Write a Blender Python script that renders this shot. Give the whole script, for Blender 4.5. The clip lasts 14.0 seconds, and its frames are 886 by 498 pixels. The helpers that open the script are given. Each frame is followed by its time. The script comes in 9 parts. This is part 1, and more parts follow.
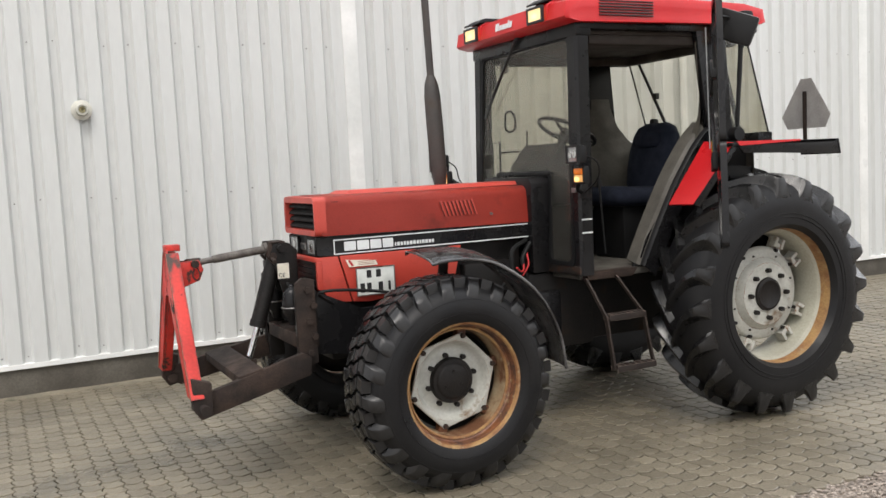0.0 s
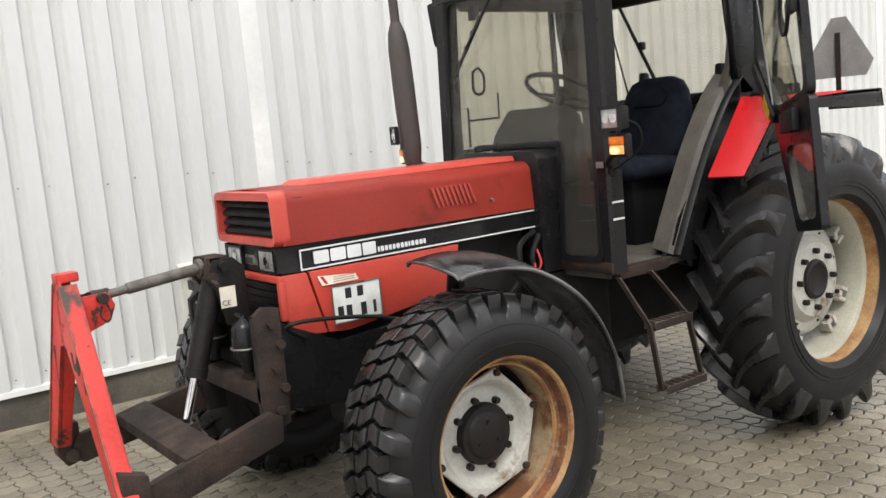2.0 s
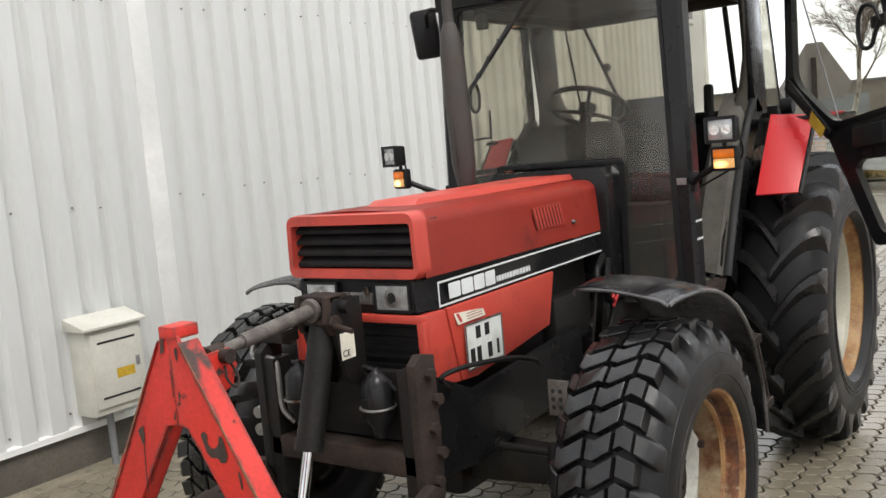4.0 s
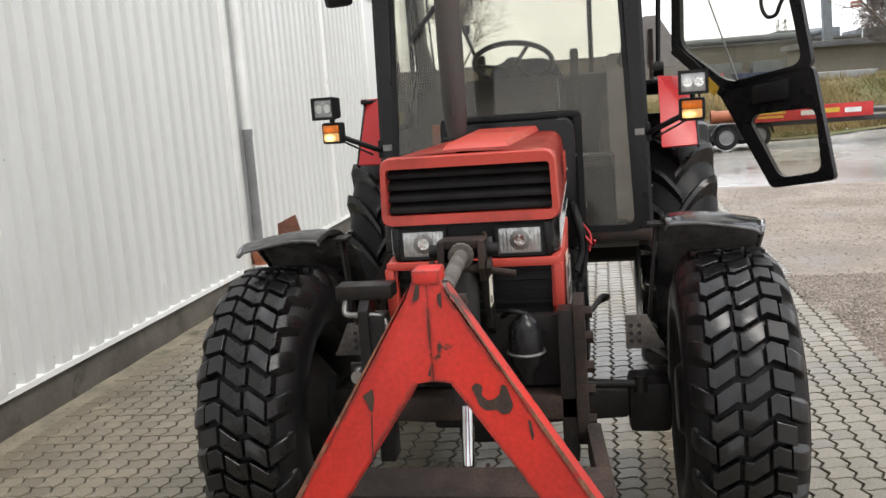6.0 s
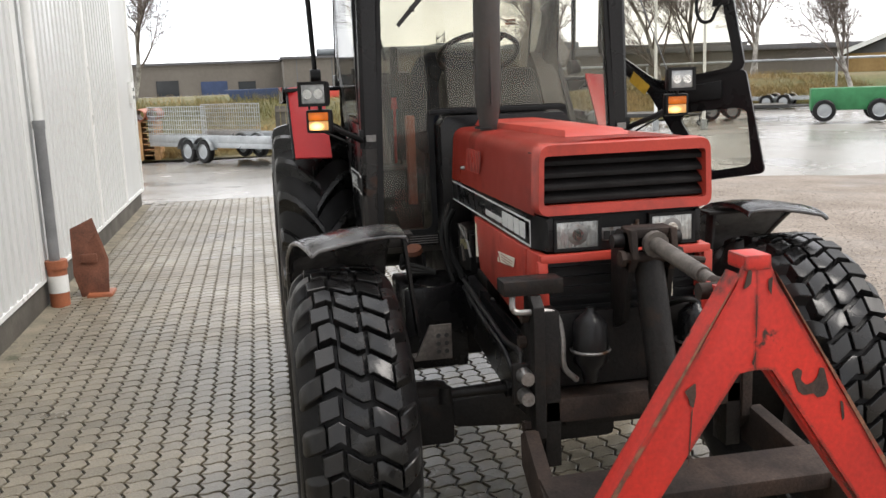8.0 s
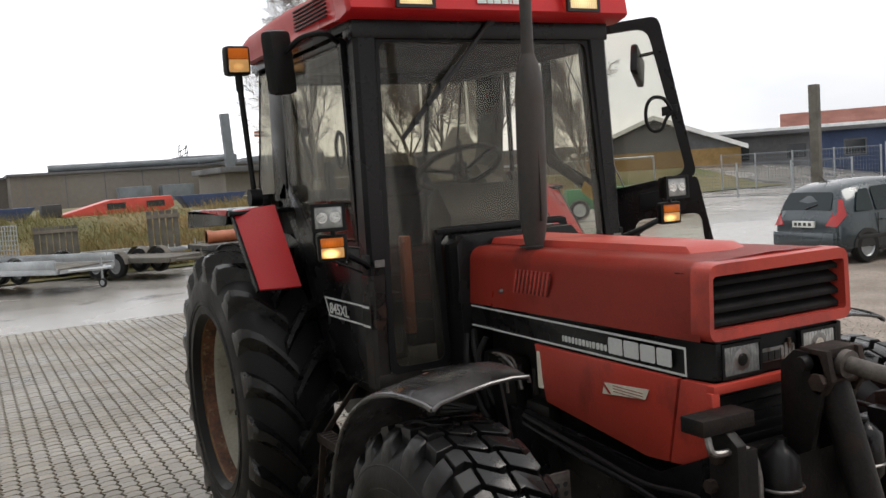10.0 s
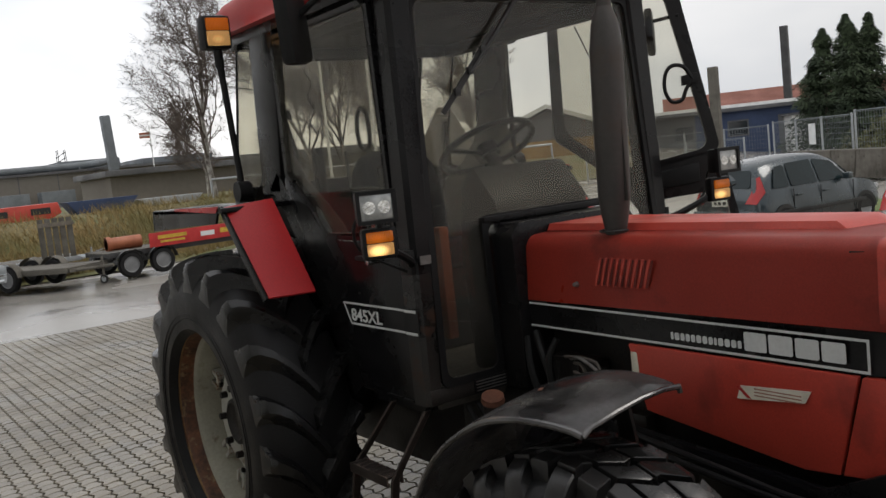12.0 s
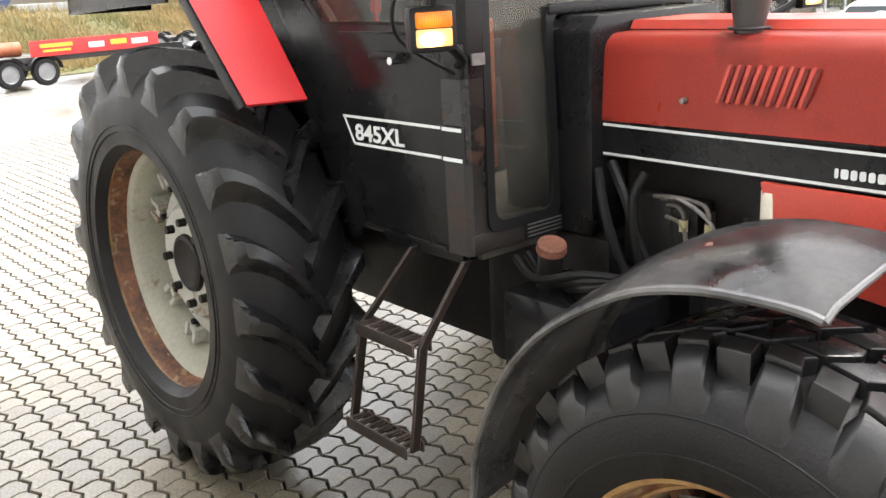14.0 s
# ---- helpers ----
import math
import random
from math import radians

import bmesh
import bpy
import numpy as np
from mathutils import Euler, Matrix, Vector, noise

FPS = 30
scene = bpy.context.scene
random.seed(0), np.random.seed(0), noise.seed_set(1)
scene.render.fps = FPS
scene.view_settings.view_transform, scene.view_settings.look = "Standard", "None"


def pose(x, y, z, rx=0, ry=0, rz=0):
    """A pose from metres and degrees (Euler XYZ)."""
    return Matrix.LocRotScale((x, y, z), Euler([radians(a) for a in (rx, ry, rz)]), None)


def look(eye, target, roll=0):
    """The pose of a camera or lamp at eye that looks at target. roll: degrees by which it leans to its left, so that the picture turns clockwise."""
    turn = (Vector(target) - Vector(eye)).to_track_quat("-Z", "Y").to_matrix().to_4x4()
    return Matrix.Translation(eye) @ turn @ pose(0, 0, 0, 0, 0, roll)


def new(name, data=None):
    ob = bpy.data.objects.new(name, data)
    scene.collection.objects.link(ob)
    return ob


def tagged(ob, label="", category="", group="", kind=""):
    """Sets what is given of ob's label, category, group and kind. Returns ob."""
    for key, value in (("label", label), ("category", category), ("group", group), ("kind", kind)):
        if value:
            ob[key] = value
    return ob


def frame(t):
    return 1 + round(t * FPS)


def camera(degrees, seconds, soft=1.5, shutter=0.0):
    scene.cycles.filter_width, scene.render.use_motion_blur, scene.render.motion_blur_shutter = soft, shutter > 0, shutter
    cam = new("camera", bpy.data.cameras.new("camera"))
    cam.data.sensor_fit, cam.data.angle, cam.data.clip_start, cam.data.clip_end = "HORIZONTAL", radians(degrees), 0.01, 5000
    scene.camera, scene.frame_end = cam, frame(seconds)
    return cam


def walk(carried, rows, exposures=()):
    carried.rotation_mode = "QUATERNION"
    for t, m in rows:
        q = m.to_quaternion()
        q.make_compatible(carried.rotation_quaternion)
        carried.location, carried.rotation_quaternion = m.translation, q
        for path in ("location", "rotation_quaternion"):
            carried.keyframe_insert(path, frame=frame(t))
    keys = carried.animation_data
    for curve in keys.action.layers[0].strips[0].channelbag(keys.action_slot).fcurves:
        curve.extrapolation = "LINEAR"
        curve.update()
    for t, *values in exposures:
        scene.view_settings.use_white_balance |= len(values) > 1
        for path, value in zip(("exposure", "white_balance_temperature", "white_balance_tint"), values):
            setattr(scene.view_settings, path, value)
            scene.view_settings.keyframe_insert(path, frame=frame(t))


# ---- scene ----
cam = camera(51.46, 14.0)
ROWS = [
    (0.0, pose(4.543, 5.336, 1.737, 84.856, 2.880, 153.533)),
    (0.5, pose(4.498, 4.983, 1.739, 83.828, 4.743, 148.960)),
    (1.0, pose(4.419, 4.543, 1.750, 82.591, 4.458, 145.322)),
    (1.5, pose(4.374, 4.148, 1.797, 81.676, 3.826, 147.536)),
    (2.0, pose(4.494, 3.732, 1.805, 82.322, 5.177, 143.679)),
    (2.5, pose(4.648, 3.263, 1.804, 83.802, 5.517, 138.415)),
    (3.0, pose(4.858, 2.815, 1.805, 84.877, 3.336, 133.291)),
    (3.5, pose(5.079, 2.491, 1.853, 83.537, 2.465, 128.179)),
    (3.7, pose(5.160, 2.349, 1.825, 83.500, 3.928, 127.151)),
    (5.8, pose(5.808, 0.608, 1.789, 81.051, 3.501, 102.619)),
    (6.0, pose(5.848, 0.444, 1.795, 80.452, 4.175, 99.549)),
    (6.5, pose(5.887, 0.082, 1.801, 81.336, 4.409, 96.073)),
    (7.0, pose(5.774, -0.309, 1.806, 83.377, 1.517, 91.372)),
    (7.2, pose(5.743, -0.474, 1.791, 83.155, 1.356, 88.341)),
    (9.3, pose(5.144, -1.902, 1.868, 79.881, 3.798, 68.187)),
    (9.5, pose(5.024, -1.953, 1.873, 82.769, 4.134, 66.981)),
    (10.0, pose(4.827, -2.141, 1.905, 85.329, 3.916, 62.327)),
    (10.5, pose(4.675, -2.314, 1.942, 87.030, 5.255, 62.179)),
    (11.0, pose(4.477, -2.353, 1.935, 87.972, 5.386, 61.261)),
    (11.5, pose(4.263, -2.338, 1.940, 87.685, 5.934, 59.298)),
    (12.0, pose(4.040, -2.391, 1.900, 84.392, 6.030, 55.335)),
    (12.5, pose(3.818, -2.435, 1.854, 78.881, 5.291, 51.571)),
    (13.0, pose(3.582, -2.358, 1.809, 75.614, 4.759, 50.812)),
    (13.5, pose(3.347, -2.294, 1.771, 73.647, 3.241, 50.826)),
    (14.0, pose(3.098, -2.278, 1.760, 73.512, 2.857, 49.152)),
]
# seconds, stops, white balance
EXPO = [(0.0, 0.46, 6560, 11.5), (0.7, 0.60, 6560, 11.5), (1.5, 0.74, 6560, 11.5), (3.0, 0.66, 6530, 10.5), (3.7, 0.52, 6530, 10.5), (6.0, 0.46, 6520, 11.0),
        (7.2, 0.44, 6540, 11.5), (9.3, 0.52, 6650, 12.0), (9.6, 0.40, 6650, 12.0), (10.0, -0.15, 6620, 12.0), (10.5, -0.60, 6560, 11.0), (11.0, -1.10, 6500, 10.0),
        (11.5, -0.88, 6500, 10.0), (12.0, -0.52, 6620, 11.5), (12.5, 0.86, 7000, 14.5), (13.0, 1.76, 6750, 13.0), (13.5, 1.94, 6650, 12.5), (14.0, 1.84, 6600, 12.0)]
walk(cam, ROWS, EXPO)

# ---- world and sun ----
world = bpy.data.worlds.new("overcast")
scene.world = world
world.use_nodes = True
wn, wl = world.node_tree.nodes, world.node_tree.links
wn.clear()
sky = wn.new("ShaderNodeTexSky")
sky.sky_type = "NISHITA"
sky.sun_disc = False
sky.sun_elevation = radians(28)
sky.sun_rotation = radians(60)
sky_bg = wn.new("ShaderNodeBackground")
sky_bg.inputs["Strength"].default_value = 0.10
cloud_bg = wn.new("ShaderNodeBackground")
wtc = wn.new("ShaderNodeTexCoord")
wmap = wn.new("ShaderNodeMapping")
wmap.inputs["Scale"].default_value = (1.0, 1.0, 2.6)
wnoise = wn.new("ShaderNodeTexNoise")
wnoise.inputs["Scale"].default_value = 1.6
wnoise.inputs["Detail"].default_value = 6.0
wnoise.inputs["Roughness"].default_value = 0.5
wramp = wn.new("ShaderNodeValToRGB")
wramp.color_ramp.elements[0].position, wramp.color_ramp.elements[0].color = 0.32, (0.60, 0.64, 0.70, 1)
wramp.color_ramp.elements[1].position, wramp.color_ramp.elements[1].color = 0.66, (1.0, 1.0, 0.99, 1)
wmix = wn.new("ShaderNodeMixShader")
wmix.inputs[0].default_value = 0.88
wout = wn.new("ShaderNodeOutputWorld")
wl.new(wtc.outputs["Generated"], wmap.inputs["Vector"])
wl.new(wmap.outputs["Vector"], wnoise.inputs["Vector"])
wl.new(wnoise.outputs["Fac"], wramp.inputs["Fac"])
wl.new(wramp.outputs["Color"], cloud_bg.inputs["Color"])
# thinner, brighter cloud low in the south-west
wdot = wn.new("ShaderNodeVectorMath")
wdot.operation = "DOT_PRODUCT"
wdot.inputs[1].default_value = (-0.62, -0.70, 0.0)
wl.new(wtc.outputs["Generated"], wdot.inputs[0])
wgain = wn.new("ShaderNodeMapRange")
for k, v in (("From Min", -0.7), ("From Max", 0.5), ("To Min", 1.0), ("To Max", 2.15)):
    wgain.inputs[k].default_value = v
wl.new(wdot.outputs["Value"], wgain.inputs["Value"])
wl.new(wgain.outputs["Result"], cloud_bg.inputs["Strength"])
wl.new(sky.outputs["Color"], sky_bg.inputs["Color"])
wl.new(sky_bg.outputs["Background"], wmix.inputs[1])
wl.new(cloud_bg.outputs["Background"], wmix.inputs[2])
wl.new(wmix.outputs["Shader"], wout.inputs["Surface"])

sun_data = bpy.data.lights.new("sun", "SUN")
sun_data.energy, sun_data.angle, sun_data.color = 1.5, radians(25), (1.0, 0.96, 0.9)
sun = new("sun", sun_data)
sun.matrix_world = look((6, 9, 16), (0, 0, 0))


# ---- materials ----
def mat(name, col, rough=0.5, metal=0.0, col2=None, scale=2.0, edge=(0.35, 0.65), fine=70.0, vary=0.25, bump=0.15,
        spots=None, spot_scale=6.0, spot_edge=(0.58, 0.66), spot_rough=0.85, rough_vary=0.15, coat=0.0, specular=0.5,
        random_vary=0.0, stretch=(1, 1, 1), worn=None, worn_width=0.010):
    """A painted, cast or grown surface: two scales of colour noise, fine relief, and patches of a second surface."""
    m = bpy.data.materials.new(name)
    m.use_nodes = True
    n, l = m.node_tree.nodes, m.node_tree.links
    b = n["Principled BSDF"]
    tc = n.new("ShaderNodeTexCoord")
    mp = n.new("ShaderNodeMapping")
    mp.inputs["Scale"].default_value = stretch
    l.new(tc.outputs["Object"], mp.inputs["Vector"])

    def noise_node(s, detail=4.0, r=0.55):
        t = n.new("ShaderNodeTexNoise")
        t.inputs["Scale"].default_value, t.inputs["Detail"].default_value, t.inputs["Roughness"].default_value = s, detail, r
        l.new(mp.outputs["Vector"], t.inputs["Vector"])
        return t.outputs["Fac"]

    def span(v, lo, hi, a=0.0, z=1.0):
        t = n.new("ShaderNodeMapRange")
        t.inputs["From Min"].default_value, t.inputs["From Max"].default_value = lo, hi
        t.inputs["To Min"].default_value, t.inputs["To Max"].default_value = a, z
        l.new(v, t.inputs["Value"])
        return t.outputs["Result"]

    def blend(f, a, c, how="MIX"):
        t = n.new("ShaderNodeMix")
        t.data_type, t.blend_type = "RGBA", how
        for sock, v in ((t.inputs["Factor"], f), (t.inputs[6], a), (t.inputs[7], c)):
            if isinstance(v, tuple):
                sock.default_value = (*v, 1)
            elif isinstance(v, float):
                sock.default_value = v
            else:
                l.new(v, sock)
        return t.outputs[2]

    big, small = noise_node(scale), noise_node(fine, 3.0)
    c = blend(span(big, *edge), tuple(col), tuple(col2 or [x * 0.72 for x in col]))
    tone = span(small, 0.25, 0.75, 1.0 - vary, 1.0 + vary)
    if random_vary:
        oi = n.new("ShaderNodeObjectInfo")
        geo = n.new("ShaderNodeNewGeometry")
        add = n.new("ShaderNodeMath")
        add.operation = "ADD"
        l.new(oi.outputs["Random"], add.inputs[0])
        l.new(geo.outputs["Random Per Island"], add.inputs[1])
        wrap = n.new("ShaderNodeMath")
        wrap.operation = "FRACT"
        l.new(add.outputs[0], wrap.inputs[0])
        mul = n.new("ShaderNodeMath")
        mul.operation = "MULTIPLY"
        l.new(tone, mul.inputs[0])
        l.new(span(wrap.outputs[0], 0, 1, 1 - random_vary, 1 + random_vary), mul.inputs[1])
        tone = mul.outputs[0]
    hsv = n.new("ShaderNodeHueSaturation")
    l.new(tone, hsv.inputs["Value"])
    l.new(c, hsv.inputs["Color"])
    c = hsv.outputs["Color"]
    r = span(big, 0.3, 0.7, max(0.02, rough - rough_vary), min(1.0, rough + rough_vary))
    if spots:
        mask = span(noise_node(spot_scale, 8.0, 0.62), *spot_edge)
        c = blend(mask, c, blend(small, tuple(spots), tuple(x * 0.55 for x in spots)))
        t = n.new("ShaderNodeMix")
        l.new(mask, t.inputs["Factor"])
        l.new(r, t.inputs[2])
        t.inputs[3].default_value = spot_rough
        r = t.outputs[0]
    if worn:
        geo_n = n.new("ShaderNodeNewGeometry")
        bev = n.new("ShaderNodeBevel")
        bev.samples = 4
        bev.inputs["Radius"].default_value = worn_width
        dot = n.new("ShaderNodeVectorMath")
        dot.operation = "DOT_PRODUCT"
        l.new(bev.outputs["Normal"], dot.inputs[0])
        l.new(geo_n.outputs["Normal"], dot.inputs[1])
        rim_mask = span(dot.outputs["Value"], 0.995, 0.93)
        chip = span(noise_node(16.0, 6.0, 0.6), 0.38, 0.56)
        both = n.new("ShaderNodeMath")
        both.operation = "MULTIPLY"
        l.new(rim_mask, both.inputs[0])
        l.new(chip, both.inputs[1])
        c = blend(both.outputs[0], c, tuple(worn))
    l.new(c, b.inputs["Base Color"])
    l.new(r, b.inputs["Roughness"])
    b.inputs["Metallic"].default_value = metal
    b.inputs["Coat Weight"].default_value = coat
    b.inputs["Specular IOR Level"].default_value = specular
    if bump:
        bp = n.new("ShaderNodeBump")
        bp.inputs["Strength"].default_value, bp.inputs["Distance"].default_value = bump, 0.004
        l.new(small, bp.inputs["Height"])
        l.new(bp.outputs["Normal"], b.inputs["Normal"])
    return m


def glass(name, col, dust=0.03, rough=0.015):
    """A thin tinted pane: clear, with a mirror gloss and an uneven film of dust."""
    m = bpy.data.materials.new(name)
    m.use_nodes = True
    n, l = m.node_tree.nodes, m.node_tree.links
    n.clear()
    out = n.new("ShaderNodeOutputMaterial")
    clear, gloss, film = n.new("ShaderNodeBsdfTransparent"), n.new("ShaderNodeBsdfGlossy"), n.new("ShaderNodeBsdfDiffuse")
    clear.inputs["Color"].default_value = (*col, 1)
    gloss.inputs["Roughness"].default_value = rough
    film.inputs["Color"].default_value = (0.42, 0.40, 0.36, 1)
    # mirror gloss: 3 per cent straight on, rising steeply at a slant
    lw, pw, fr = n.new("ShaderNodeLayerWeight"), n.new("ShaderNodeMath"), n.new("ShaderNodeMapRange")
    lw.inputs["Blend"].default_value = 0.5
    pw.operation = "POWER"
    pw.inputs[1].default_value = 5.0
    fr.inputs["To Min"].default_value, fr.inputs["To Max"].default_value = 0.03, 0.75
    l.new(lw.outputs["Facing"], pw.inputs[0])
    l.new(pw.outputs[0], fr.inputs["Value"])
    tc, nz, mr = n.new("ShaderNodeTexCoord"), n.new("ShaderNodeTexNoise"), n.new("ShaderNodeMapRange")
    nz.inputs["Scale"].default_value, nz.inputs["Detail"].default_value = 5.0, 6.0
    for k, v in (("From Min", 0.3), ("From Max", 0.75), ("To Min", dust * 0.4), ("To Max", dust * 2.2)):
        mr.inputs[k].default_value = v
    l.new(tc.outputs["Object"], nz.inputs["Vector"])
    l.new(nz.outputs["Fac"], mr.inputs["Value"])
    a, b = n.new("ShaderNodeMixShader"), n.new("ShaderNodeMixShader")
    l.new(fr.outputs["Result"], a.inputs[0])
    l.new(clear.outputs[0], a.inputs[1])
    l.new(gloss.outputs[0], a.inputs[2])
    l.new(mr.outputs["Result"], b.inputs[0])
    l.new(a.outputs[0], b.inputs[1])
    l.new(film.outputs[0], b.inputs[2])
    l.new(b.outputs[0], out.inputs["Surface"])
    return m


def glow(name, col, strength, base=(0.8, 0.8, 0.8), edge=0.12):
    """A lit lens: brightest over the bulb, dim at its rim."""
    m = bpy.data.materials.new(name)
    m.use_nodes = True
    n, l = m.node_tree.nodes, m.node_tree.links
    b = n["Principled BSDF"]
    tc = n.new("ShaderNodeTexCoord")
    sb = n.new("ShaderNodeVectorMath")
    sb.operation = "DISTANCE"
    sb.inputs[1].default_value = (0.5, 0.45, 0.42)
    l.new(tc.outputs["Generated"], sb.inputs[0])
    mr = n.new("ShaderNodeMapRange")
    mr.interpolation_type = "SMOOTHSTEP"
    for k, v in (("From Min", 0.12), ("From Max", 0.62), ("To Min", strength), ("To Max", strength * edge)):
        mr.inputs[k].default_value = v
    l.new(sb.outputs["Value"], mr.inputs["Value"])
    l.new(mr.outputs["Result"], b.inputs["Emission Strength"])
    wv = n.new("ShaderNodeTexWave")
    wv.inputs["Scale"].default_value = 5.0
    wv.bands_direction = "Y"
    l.new(tc.outputs["Generated"], wv.inputs["Vector"])
    bp = n.new("ShaderNodeBump")
    bp.inputs["Strength"].default_value, bp.inputs["Distance"].default_value = 0.5, 0.004
    l.new(wv.outputs["Color"], bp.inputs["Height"])
    l.new(bp.outputs["Normal"], b.inputs["Normal"])
    b.inputs["Base Color"].default_value = (*base, 1)
    b.inputs["Roughness"].default_value = 0.15
    b.inputs["Emission Color"].default_value = (*col, 1)
    return m


